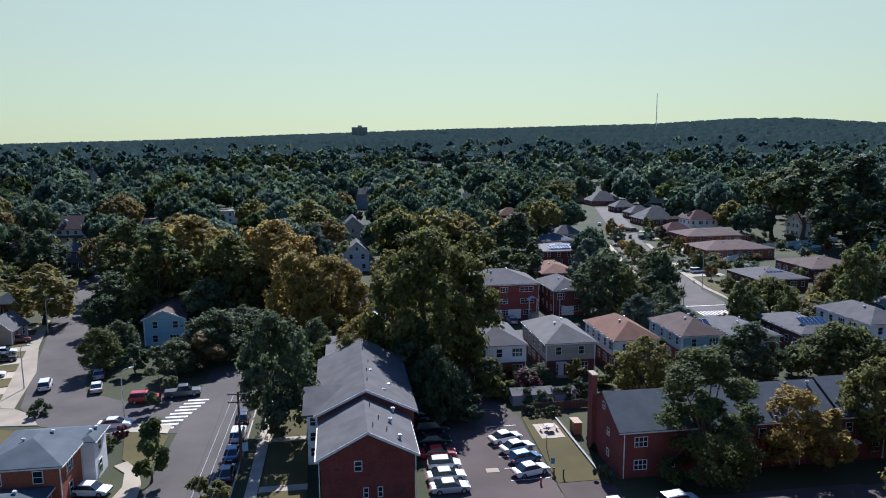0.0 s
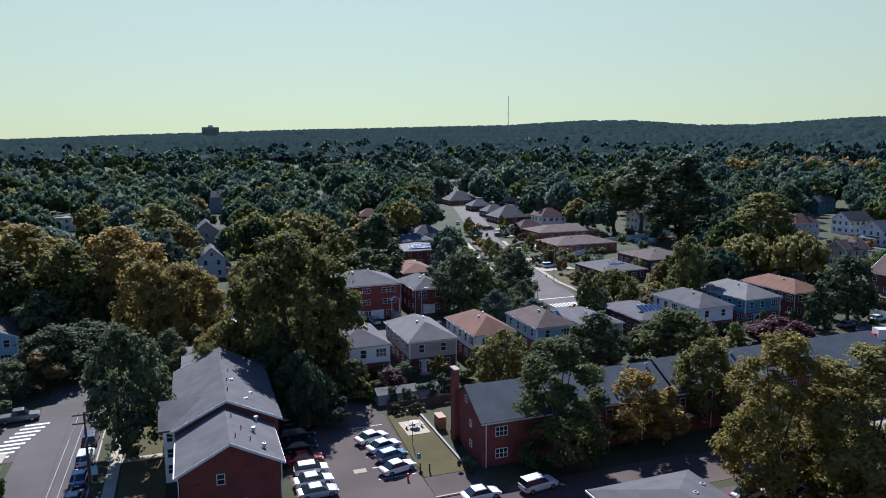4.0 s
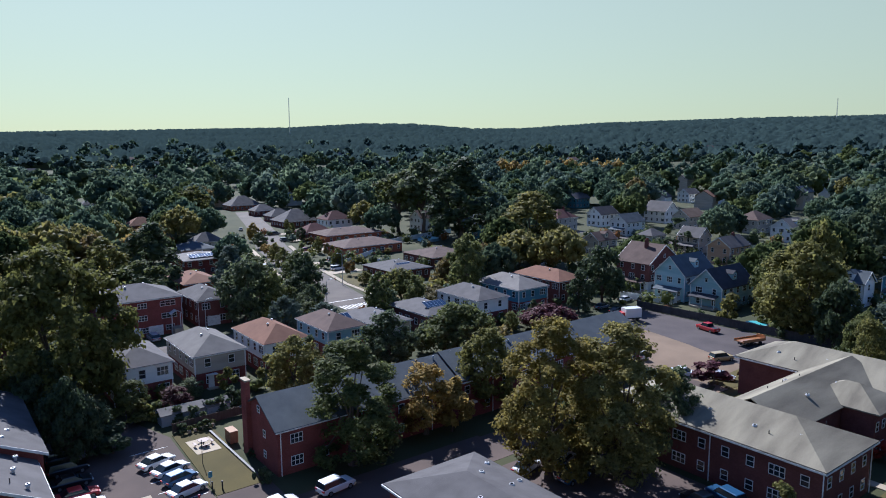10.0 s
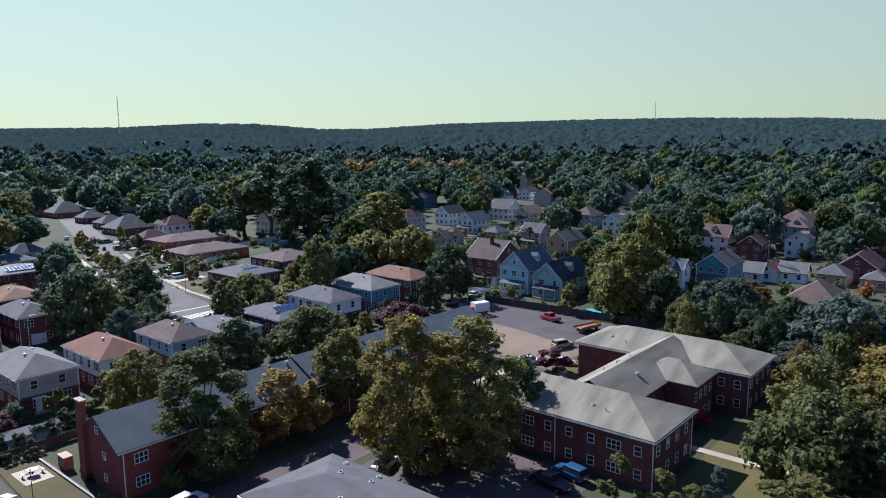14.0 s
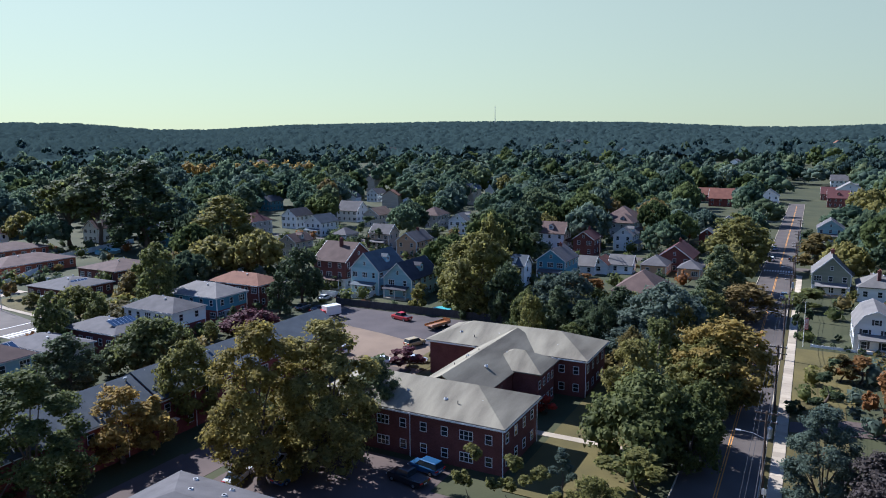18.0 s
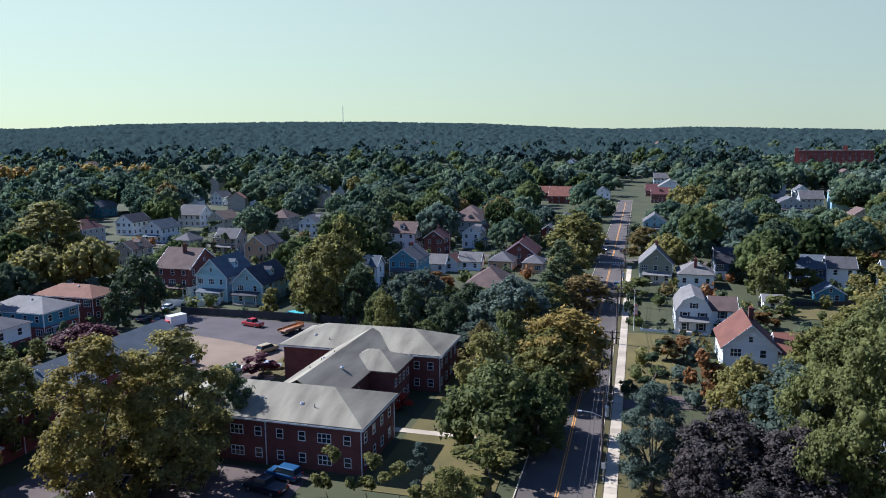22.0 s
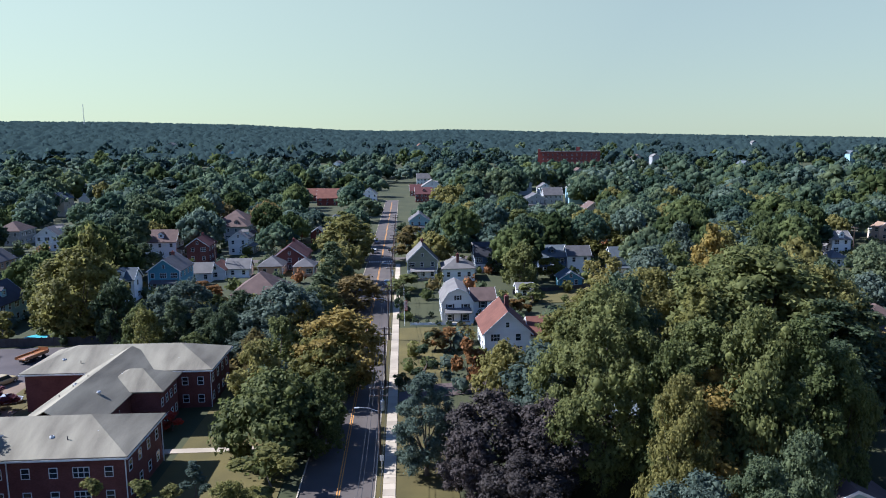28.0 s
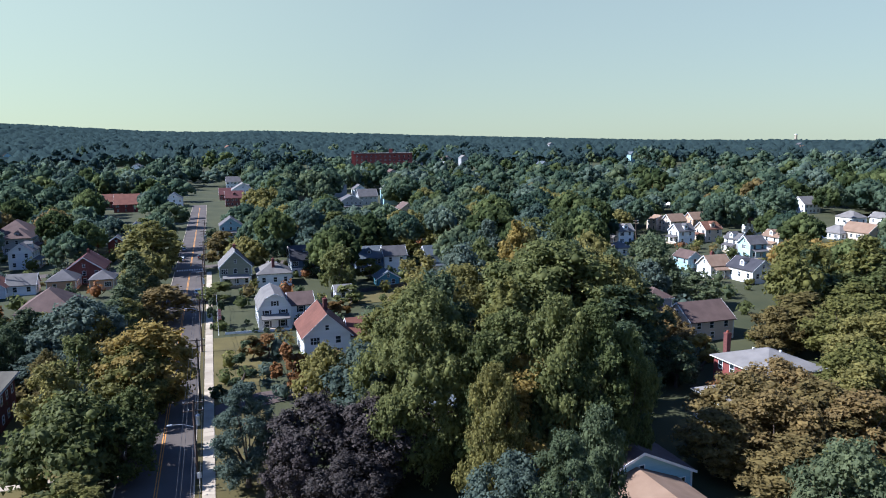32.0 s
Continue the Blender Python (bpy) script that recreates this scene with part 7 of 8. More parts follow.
for kind, col, x, y, turn in (("suv", "white", 107.6, 78.2, 70), ("sedan", "white", 105.4, 66.8, -60), ("suv", "tan", 118.2, 67.2, -20), ("sedan", "silver", 108.5, 61.5, -70), ("pickup", "red", 135.4, 80.8, 75), ("sedan", "black", 133.6, 104.2, 10)):
    car(kind, col, x, y, turn, where="standing in the large car park", group="cars in the large car park")
for kind, col, x, y, turn in (("suv", "red", -31.0, 111.6, 4), ("pickup", "grey", -25.6, 113.4, 8), ("sedan", "white", -32.6, 101.6, 2), ("sedan", "white", -40.4, 118.4, 106), ("sedan", "silver", -42.2, 125.4, 106), ("suv", "white", -49.2, 120.8, 104),
                               ("suv", "black", -14.6, 101.0, 90), ("suv", "white", -14.5, 94.8, 90), ("sedan", "blue", -14.5, 89.0, 90), ("sedan", "black", -14.4, 83.2, 90), ("sedan", "white", -29.4, 81.4, -10)):
    car(kind, col, x, y, turn, group="cars on the street")
for kind, col, x, y, turn in (("suv", "maroon", -66.0, 151.5, 14), ("sedan", "white", -65.2, 142.8, 14), ("suv", "black", -63.0, 137.8, 14), ("sedan", "white", -61.0, 128.2, 14), ("suv", "white", -72.0, 182.0, 104), ("sedan", "grey", -58.0, 184.0, 106)):
    car(kind, col, x, y, turn, where="parked by the front lawns", group="cars on the side street")
for kind, col, x, y, turn in (("sedan", "white", 95.6, 232.0, 74), ("suv", "silver", 91.8, 217.6, 76), ("sedan", "grey", 88.6, 203.0, 78), ("suv", "blue", 86.6, 181.0, 80), ("suv", "white", 109.6, 199.4, 8), ("sedan", "silver", 112.6, 204.8, 8),
                               ("sedan", "black", 99.4, 250.0, 74), ("suv", "black", 117.4, 216.2, 5), ("sedan", "maroon", 121.0, 245.0, 5), ("suv", "grey", 126.8, 276.0, 5), ("sedan", "white", 113.0, 296.0, 72), ("suv", "grey", 133.0, 300.0, 5), ("sedan", "silver", 126.6, 326.0, 72), ("suv", "blue", 119.4, 280.6, 72)):
    car(kind, col, x, y, turn, where="parked along the street of low houses", group="cars on the street of low houses")
for kind, col, x, y, turn in (("suv", "red", 176.0, 170.0, 10), ("sedan", "silver", 192.0, 170.0, 30), ("sedan", "white", 204.0, 182.0, 30), ("sedan", "white", 145.0, 110.5, 5), ("suv", "black", 147.4, 106.4, 10), ("sedan", "blue", 112.0, 112.4, 0), ("sedan", "grey", 134.0, 109.0, 5),
                               ("suv", "silver", 38.0, 149.6, 90), ("sedan", "black", 33.0, 150.0, 90), ("suv", "black", 23.6, 141.0, 5), ("sedan", "white", 200.4, 1.9, 0), ("suv", "white", 262.0, 8.0, 0), ("sedan", "black", 268.0, 1.9, 0), ("sedan", "silver", 290.0, 8.2, 0), ("sedan", "white", 206.0, 62.0, 20), ("sedan", "silver", 214.0, 66.0, 70)):
    car(kind, col, x, y, turn, where="parked beside the houses", group="cars by the houses")


def box_truck(x, y, turn):
    ob = thing("box_truck", x, y, 0.03, "small box truck with a red cab and white box body", "truck", turn=turn)
    part("box_body", boxes((-3.0, 1.0, -1.15, 1.15, 0.95, 3.1)), M["car_white"], ob)
    bm = bmesh.new()
    loft(bm, [[(1.15, -1.0, 0.6), (1.15, 1.0, 0.6), (1.15, 1.0, 2.3), (1.15, -1.0, 2.3)], [(2.0, -1.0, 0.6), (2.0, 1.0, 0.6), (2.0, 0.95, 2.2), (2.0, -0.95, 2.2)],
              [(2.5, -1.0, 0.6), (2.5, 1.0, 0.6), (2.5, 0.95, 1.35), (2.5, -0.95, 1.35)], [(3.3, -0.95, 0.6), (3.3, 0.95, 0.6), (3.3, 0.9, 1.2), (3.3, -0.9, 1.2)]])
    part("cab", bm, M["car_red"], ob)
    part("windscreen", boxes((2.02, 2.3, -0.85, 0.85, 1.5, 2.0)), M["glass"], ob)
    part("chassis", boxes((-3.0, 1.1, -0.5, 0.5, 0.5, 0.93)), M["trim_dark"], ob)
    for sx in (-2.0, 2.4):
        for sy in (-0.95, 0.95):
            bm = bmesh.new()
            tube(bm, (sx, sy - 0.13, 0.42), (sx, sy + 0.13, 0.42), 0.42, 0.42, 14)
            part("wheel", bm, M["rubber"], ob)


def flatbed(x, y, turn):
    ob = thing("flatbed_trailer", x, y, 0.03, "orange flatbed trailer with a dark frame", "trailer", turn=turn)
    part("deck", boxes((-3.0, 3.0, -1.15, 1.15, 0.95, 1.15)), M["car_orange"], ob)
    for s in (-1, 1):
        part("side_rail", boxes((-3.0, 3.0, s * 1.16 - 0.04, s * 1.16 + 0.04, 0.9, 1.45)), M["car_orange"], ob)
        for sx in (-1.4, -0.5, 1.8):
            bm = bmesh.new()
            tube(bm, (sx, s * 0.95 - 0.13, 0.4), (sx, s * 0.95 + 0.13, 0.4), 0.4, 0.4, 12)
            part("wheel", bm, M["rubber"], ob)
    part("frame", boxes((-2.9, 3.6, -0.35, 0.35, 0.5, 0.94)), M["trim_dark"], ob)
    part("headboard", boxes((2.9, 3.0, -1.1, 1.1, 1.16, 1.9)), M["car_orange"], ob)


box_truck(128.8, 97.2, 158)
flatbed(132.2, 69.4, -15)


# ---- poles, lamps and wires ----
def utility_pole(x, y, h, arm_turn, transformer=False, lamp=0.0, banner=False):
    ob = thing("utility_pole", x, y, 0, "weathered wooden utility pole with crossarms" + (" and a grey transformer" if transformer else ""), "utility pole", "utility poles", arm_turn)
    bm = bmesh.new()
    tube(bm, (0, 0, -0.3), (0, 0, h), 0.19, 0.12, 10)
    part("pole", bm, M["pole_wood"], ob)
    for z in (h - 0.3, h - 1.3):
        arm = part("crossarm", boxes((-1.25, 1.25, -0.06, 0.06, z - 0.07, z + 0.07)), M["pole_wood"], ob)
        for u in (-1.1, -0.55, 0.55, 1.1):
            bm = bmesh.new()
            tube(bm, (u, 0, z + 0.07), (u, 0, z + 0.26), 0.05, 0.035, 6)
            part("insulator", bm, M["galvanised"], arm)
    if transformer:
        bm = bmesh.new()
        tube(bm, (-0.45, 0, h - 3.2), (-0.45, 0, h - 1.95), 0.27, 0.27, 12)
        tube(bm, (-0.45, 0, h - 1.95), (-0.45, 0, h - 1.8), 0.27, 0.1, 12)
        part("transformer", bm, M["galvanised"], ob)
    if lamp:
        bm = bmesh.new()
        tube(bm, (0, 0, h - 3.4), (lamp * 0.5, 0, h - 2.9), 0.04, 0.035, 6)
        tube(bm, (lamp * 0.5, 0, h - 2.9), (lamp, 0, h - 2.8), 0.035, 0.03, 6)
        a = part("lamp_arm", bm, M["galvanised"], ob)
        part("lamp_head", boxes((min(lamp, lamp * 1.22), max(lamp, lamp * 1.22), -0.12, 0.12, h - 2.9, h - 2.76)), M["galvanised"], a)
    if banner:
        part("sign_plate", boxes((0.2, 0.9, -0.02, 0.02, 3.0, 4.1)), M["siding_pale"], ob)
    return ob


def wire(p, q, sag=0.6, r=0.018, label="thin black overhead wire between poles"):
    bm = bmesh.new()
    p, q = Vector(p), Vector(q)
    pts = [p.lerp(q, f / 10) - Vector((0, 0, sag * 4 * (f / 10) * (1 - f / 10))) for f in range(11)]
    for a, b in zip(pts, pts[1:]):
        tube(bm, a, b, r, r, 4)
    bmesh.ops.remove_doubles(bm, verts=bm.verts[:], dist=0.0005)
    tagged(part("wire", bm, M["wire"]), label, "wire", "overhead wires")


for x, h, tr, lp in ((53.5, 10.6, False, 0), (82.8, 10.3, True, -2.6), (112, 10.4, False, 0), (140.4, 12.0, False, -2.4), (176, 10.5, True, 0), (204, 10.5, False, -2.4), (231, 11.0, False, 0), (262, 11.0, True, 0), (300, 11, False, 0)):
    utility_pole(x, 0.15, h, 90, tr, -lp)
for a, b in ((53.5, 82.8), (82.8, 112), (112, 140.4), (140.4, 176), (176, 204), (204, 231), (231, 262), (262, 300), (10, 53.5)):
    for off, z in ((-1.1, 10.25), (-0.55, 10.25), (0.55, 10.25), (1.1, 9.3), (0.1, 6.6), (0.16, 6.0)):
        wire((a, 0.15 + off, z), (b, 0.15 + off, z), 0.5, 0.02 if z > 7 else 0.035)
utility_pole(-12.6, 83.7, 10.6, 0, False, 0, True)
utility_pole(-12.6, 40.0, 10.6, 0)
for off in (-1.1, -0.55, 0.55, 1.1):
    wire((-12.6 + off, 40, 10.5), (-12.6 + off, 83.7, 10.5), 0.6)
wire((-12.6, 83.7, 8.0), (8.0, 100, 7.0), 0.8)
for x, y in ((218.2, 56.3), (308, 77), (284, 38.8), (227.6, -159)):
    utility_pole(x, y, 11.5, 20)


def street_lamp(x, y, h, turn):
    ob = thing("street_lamp", x, y, 0, "slender pale metal street lamp with a curved arm", "street lamp", "street lamps", turn)
    bm = bmesh.new()
    tube(bm, (0, 0, -0.2), (0, 0, h - 0.9), 0.11, 0.075, 8)
    part("pole", bm, M["galvanised"], ob)
    bm = bmesh.new()
    pts = [(0, 0, h - 0.9), (0.15, 0, h - 0.4), (0.5, 0, h - 0.1), (1.2, 0, h)]
    for a, b in zip(pts, pts[1:]):
        tube(bm, a, b, 0.06, 0.05, 6)
    part("arm", bm, M["galvanised"], ob)
    part("lamp_head", boxes((1.1, 1.7, -0.13, 0.13, h - 0.08, h + 0.06)), M["lamp_white"], ob)


street_lamp(-31.8, 103.4, 8.1, 20)
street_lamp(-62.9, 158.3, 7.6, 0)
street_lamp(-52.6, 121.0, 7.6, 0)
street_lamp(98.6, 176.3, 9.6, 170)
street_lamp(96.8, 154.0, 6.6, 170)
street_lamp(49.2, 149.6, 7.4, 0)
street_lamp(83.2, 157.2, 6.4, 0)


# ---- fences, walls and garden things ----
def fence(x0, y0, x1, y1, h, material, label, pitch=2.4, group=""):
    """Panels between posts along a line."""
    n = max(1, round(math.hypot(x1 - x0, y1 - y0) / pitch))
    ang = math.degrees(math.atan2(y1 - y0, x1 - x0))
    ob = thing("fence", x0, y0, 0, label, "fence", group, ang)
    step = math.hypot(x1 - x0, y1 - y0) / n
    pm = boxes((-0.07, 0.07, -0.07, 0.07, -0.1, h + 0.12))
    post = bpy.data.meshes.new("post")
    pm.to_mesh(post)
    pm.free()
    post.materials.append(M[material])
    pm = boxes((0.08, step - 0.08, -0.025, 0.025, 0.06, h))
    panel = bpy.data.meshes.new("panel")
    pm.to_mesh(panel)
    pm.free()
    panel.materials.append(M[material])
    for k in range(n + 1):
        part("post", post, None, ob, at=pose(k * step, 0, 0))
        if k < n:
            part("panel", panel, None, ob, at=pose(k * step, 0, 0))


fence(147.6, 114, 150.9, 101, 1.8, "siding_white", "white vinyl panel fence behind the car park")
fence(151.2, 100.8, 163.4, 102.3, 1.6, "siding_white", "white vinyl panel fence beside the gabled houses")
fence(141.4, 104, 142.4, 58, 1.9, "trim_dark", "tall dark fence along the car park")
fence(118.5, 208.5, 156.0, 234.5, 1.8, "siding_white", "long white vinyl fence between gardens")
fence(153, 239.5, 199, 253, 2.0, "siding_white", "white vinyl fence round a pool garden")
fence(166, 161.5, 185, 168, 1.1, "trim", "low white railing fence beside a deck")
fence(127, 187, 127, 208, 1.7, "siding_white", "white vinyl fence between low houses")
fence(152.4, -4.6, 151.4, -18.8, 0.6, "siding_white", "low white garden wall in front of the house", 2.0)
fence(183, -33, 190, -58, 1.2, "trim_dark", "dark garden fence round a lawn")
fence(26.4, 97.2, 45, 98.4, 1.4, "pole_wood", "weathered wooden fence under the trees")
slab("garden_lawn", 172, 190, -58, -36, 0.1, "grass", "green back garden lawn", "lawn")


def pool(x, y, r, label):
    ob = thing("pool", x, y, 0, label, "pool")
    bm = bmesh.new()
    tube(bm, (0, 0, -0.1), (0, 0, 1.1), r, r, 24)
    part("pool_wall", bm, M["siding_pale"], ob)
    bm = bmesh.new()
    tube(bm, (0, 0, 1.104), (0, 0, 1.13), r * 0.95, r * 0.95, 24)
    part("cover", bm, M["pool_cover"], ob)


M["pool_cover"] = plain("pool_cover", (0.12, 0.42, 0.46), 0.3)
pool(175.5, 238.5, 4.6, "round pale above-ground pool")
pool(145.6, 75.4, 2.4, "small round pool with a teal cover")


def picnic_table(x, y):
    ob = thing("picnic_table", x, y, 0.15, "dark round picnic table with benches on a concrete pad", "table")
    bm = bmesh.new()
    tube(bm, (0, 0, 0.7), (0, 0, 0.76), 0.75, 0.75, 12)
    part("tabletop", bm, M["maroon_paint"], ob)
    bm = bmesh.new()
    tube(bm, (0, 0, 0.0), (0, 0, 0.7), 0.09, 0.09, 8)
    part("leg", bm, M["trim_dark"], ob)
    for k in range(4):
        a = k * math.pi / 2
        m = pose(1.15 * math.cos(a), 1.15 * math.sin(a), 0, 0, 0, math.degrees(a))
        b = part("bench", boxes((-0.16, 0.16, -0.5, 0.5, 0.4, 0.46)), M["maroon_paint"], ob, at=m)
        part("bench_leg", boxes((-0.05, 0.05, -0.05, 0.05, 0.0, 0.4)), M["trim_dark"], b)


M["maroon_paint"] = plain("maroon_paint", (0.1, 0.025, 0.025), 0.5)
picnic_table(28.4, 90.2)


def post_thing(name, x, y, h, r, mat_, label, category):
    ob = thing(name, x, y, 0.03, label, category)
    bm = bmesh.new()
    tube(bm, (0, 0, -0.1), (0, 0, h), r, r * 0.85, 8)
    part("stem", bm, M[mat_], ob)
    bm = bmesh.new()
    tube(bm, (0, 0, h), (0, 0, h + 0.12), r * 1.5, r * 0.8, 8)
    part("cap", bm, M[mat_], ob)


post_thing("hydrant", 22.9, 75.4, 0.7, 0.13, "car_red", "red fire hydrant at the edge of the car park", "hydrant")
post_thing("bollard", 25.0, 77.0, 1.0, 0.09, "trim_dark", "dark metal bollard on the grass", "bollard")
post_thing("bollard", 26.0, 76.4, 1.0, 0.1, "trim_dark", "dark metal bollard on the grass", "bollard")
post_thing("lamp_post", 26.4, 84.6, 3.2, 0.05, "trim_dark", "thin dark garden lamp post", "lamp post")
post_thing("hydrant", 100.6, 184.5, 0.7, 0.13, "car_red", "fire hydrant on the pavement", "hydrant")


def sign(x, y, h, mat_, label, turn=0.0):
    ob = thing("sign", x, y, 0.05, label, "sign", turn=turn)
    bm = bmesh.new()
    tube(bm, (0, 0, -0.1), (0, 0, h), 0.035, 0.035, 6)
    part("post", bm, M["galvanised"], ob)
    part("plate", boxes((-0.25, 0.25, -0.06, -0.036, h - 0.75, h)), M[mat_], ob)


sign(25.2, 78.2, 1.8, "siding_blue", "small blue sign on a metal post")
sign(97.0, 158.8, 2.4, "trim", "white sign on a metal post", 20)
sign(79.0, -0.2, 2.6, "trim", "white sign on a metal post beside the street", 90)
ob = thing("storage_box", 32.0, 89.2, 0.1, "brown wooden storage box against the brick wall", "storage box")
part("box_body", boxes((-0.55, 0.55, -1.0, 1.0, 0, 1.6)), M["wood"], ob)
part("lid", boxes((-0.62, 0.58, -1.06, 1.06, 1.6, 1.72)), M["siding_tan"], ob)
for x, y, w, d in ((29.0, 101.8, 6.5, 3.2), (34.0, 101.2, 3.4, 3.0)):
    ob = thing("shed", x, y, 0, "low garden shed with a pale grey roof", "shed", "garden sheds")
    part("wall", boxes((-w / 2, w / 2, -d / 2, d / 2, -0.1, 1.7)), M["siding_grey"], ob)
    bm = bmesh.new()
    gable_roof(bm, -w / 2, w / 2, -d / 2, d / 2, 1.72, 0.6, 0.2, "x", thick=0.08)
    part("roof", bm, M["roof_light"], ob)
for k, (x, y) in enumerate(((28.2, 95.6), (29.1, 95.7), (30.0, 95.8), (30.9, 95.9), (31.8, 96.0))):
    ob = thing("planter", x, y, 0.1, "small pale planter pot with dark plants at the lawn edge", "planter", "planters in a row")
    bm = bmesh.new()
    tube(bm, (0, 0, 0), (0, 0, 0.45), 0.22, 0.3, 10)
    part("pot", bm, M["concrete"], ob)
    part("plant", FORMS["shrub"][0], None, ob, at=Matrix.Translation((0, 0, 0.4)) @ Matrix.Diagonal((0.28, 0.28, 0.3, 1)))
tagged(part("hedge_strip", boxes((30.55, 30.85, 76.2, 94.4, 0.1, 0.32)), M["trim_dark"]), "dark low edging strip across the lawn", "edging", kind="structure")
ob = thing("flagpole", 152.0, -3.2, 0.0, "white flagpole with a red and white striped flag", "flagpole")
bm = bmesh.new()
tube(bm, (0, 0, -0.1), (0, 0, 9.2), 0.07, 0.04, 8)
part("pole", bm, M["trim"], ob)
fl = part("flag", boxes((-0.03, 0.03, -0.75, -0.06, 3.6, 6.0)), M["car_red"], ob, "limp red flag with pale stripes")
for k in range(4):
    part("stripe", boxes((-0.036, 0.036, -0.7 + k * 0.17, -0.62 + k * 0.17, 3.7, 5.9)), M["trim"], fl)

# solar panels and skylights on low roofs
for hx, hy, w, d, z, tilt in ((73.2, 221.6, 9.0, 3.0, 6.1, 14), (90.0, 119.6, 5.5, 2.4, 5.8, 22), (118.6, 173.6, 5.0, 2.0, 4.4, 22), (66.4, 118.4, 3.0, 2.4, 6.7, 24)):
    ob = thing("solar_panel", hx, hy, z, "dark solar panels on a house roof", "solar panel", "solar panels")
    ob.rotation_euler = (radians(tilt), 0, 0)
    part("frame", boxes((-w / 2, w / 2, -d / 2, d / 2, 0.0, 0.05)), M["metal"], ob)
    for k in range(max(2, round(w))):
        s = w / max(2, round(w))
        part("cell", boxes((-w / 2 + k * s + 0.04, -w / 2 + (k + 1) * s - 0.04, -d / 2 + 0.05, d / 2 - 0.05, 0.05, 0.058)), M["solar"], ob)

# duplex details: garage doors, porches, white ridge strip
ob = thing("porch", 30.6, 152.4, 0, "white columned entrance porch with a small gable", "porch", "entrance porches")
for sx in (-0.9, 0.9):
    bm = bmesh.new()
    tube(bm, (sx, -0.5, -0.1), (sx, -0.5, 4.6), 0.1, 0.1, 8)
    part("column", bm, M["trim"], ob)
bm = bmesh.new()
gable_roof(bm, -1.1, 1.1, -0.9, 0.65, 4.6, 0.7, 0.1, "y", thick=0.1)
part("roof", bm, M["trim"], ob)
part("stairs", boxes((-0.9, 0.9, -2.2, 0.6, -0.1, 1.6)), M["concrete"], ob)
copy_thing(ob, pose(43.6, 152.4, 0))
copy_thing(ob, pose(6.5, 144.8, 0))
for x, y in ((35.0, 153.2), (39.6, 153.2), (52.6, 154.2), (4.9, 145.5)):
    ob = thing("garage_door", x, y - 0.03, 0, "white panelled garage door in the brick front", "garage door", "garage doors")
    for k in range(4):
        part("panel", boxes((-1.5, 1.5, -0.06, 0.0, 0.05 + k * 0.56, 0.58 + k * 0.56)), M["trim"], ob)

# ---- landmarks far off ----
def at_angle(az, d):
    return d * math.sin(radians(az)), d * math.cos(radians(az))


def mast(az, d, el, label):
    x, y = at_angle(az, d)
    top = 40 + d * math.tan(radians(el))
    z = float(hill(x, y))
    ob = thing("radio_mast", x, y, z, label, "mast", "radio masts")
    w = d * 0.0007
    bm = bmesh.new()
    for a in range(3):
        c, s = math.cos(a * 2.094), math.sin(a * 2.094)
        tube(bm, (w * c, w * s, -2), (w * 0.35 * c, w * 0.35 * s, top - z), w * 0.28, w * 0.2, 5)
    part("lattice_leg", bm, M["galvanised"], ob)
    n = 14
    for k in range(n):
        zz = (top - z) * (k + 0.5) / n
        rr = w * (1 - 0.65 * (k + 0.5) / n)
        bm = bmesh.new()
        tube(bm, (0, 0, zz), (0, 0, zz + w * 0.35), rr, rr, 6)
        part("brace", bm, M["galvanised"], ob)


mast(25.3, 2300, 3.75, "tall thin lattice radio mast on the ridge")
mast(66.5, 3000, 3.1, "thin lattice radio mast far on the ridge")
x, y = at_angle(1.87, 2500)
ob = thing("tower_block", x, y, float(hill(x, y)), "grey slab tower block on the horizon", "apartment block")
zt = 40 + 2500 * math.tan(radians(1.38)) - float(hill(x, y))
part("wall", boxes((-27, 27, -9, 9, -4, zt)), M["siding_grey"], ob)
part("roof_house", boxes((-6, 8, -5, 5, zt + 0.01, zt + 6)), M["siding_grey"], ob)
for k in range(9):
    part("window_band", boxes((-26, 26, -9.3, -9.05, zt - 4 - k * 3.6, zt - 2.4 - k * 3.6)), M["glass"], ob)
x, y = at_angle(103.8, 760)
ob = thing("school", x, y, 11.0, "long red brick building with a flat roof among trees", "school", turn=-104)
part("wall", boxes((-31, 31, -9, 9, -9, 21)), M["brick_red"], ob)
part("roof", boxes((-31.6, 31.6, -9.6, 9.6, 21.01, 21.8)), M["roof_light"], ob)
part("centre_bay", boxes((-34, -31.1, -4, 4, -9, 24)), M["brick_red"], ob)
part("roof_turret", boxes((6, 10, -2.5, 2.5, 21.82, 26)), M["brick_red"], ob)
for k in range(12):
    for f in range(3):
        window(ob, "s", -28 + k * 5, 10 + f * 4, -31, 31, -9, 9, 1.4, 1.9)
        window(ob, "w", -6.5 + k * 1.2, 10 + f * 4, -31, 31, -9, 9, 0.9, 1.9) if k % 4 == 0 else None
x, y = at_angle(135, 1700)
ob = thing("smokestack", x, y, 0.0, "pale tall chimney stack on the horizon", "chimney stack")
bm = bmesh.new()
tube(bm, (0, 0, -2), (0, 0, 40 + 1700 * math.tan(radians(0.47))), 3.6, 2.6, 14)
part("stack", bm, M["concrete"], ob)
bm = bmesh.new()
tube(bm, (0, 0, 54.2), (0, 0, 56), 3.2, 3.2, 14)
part("rim_band", bm, M["trim"], ob)

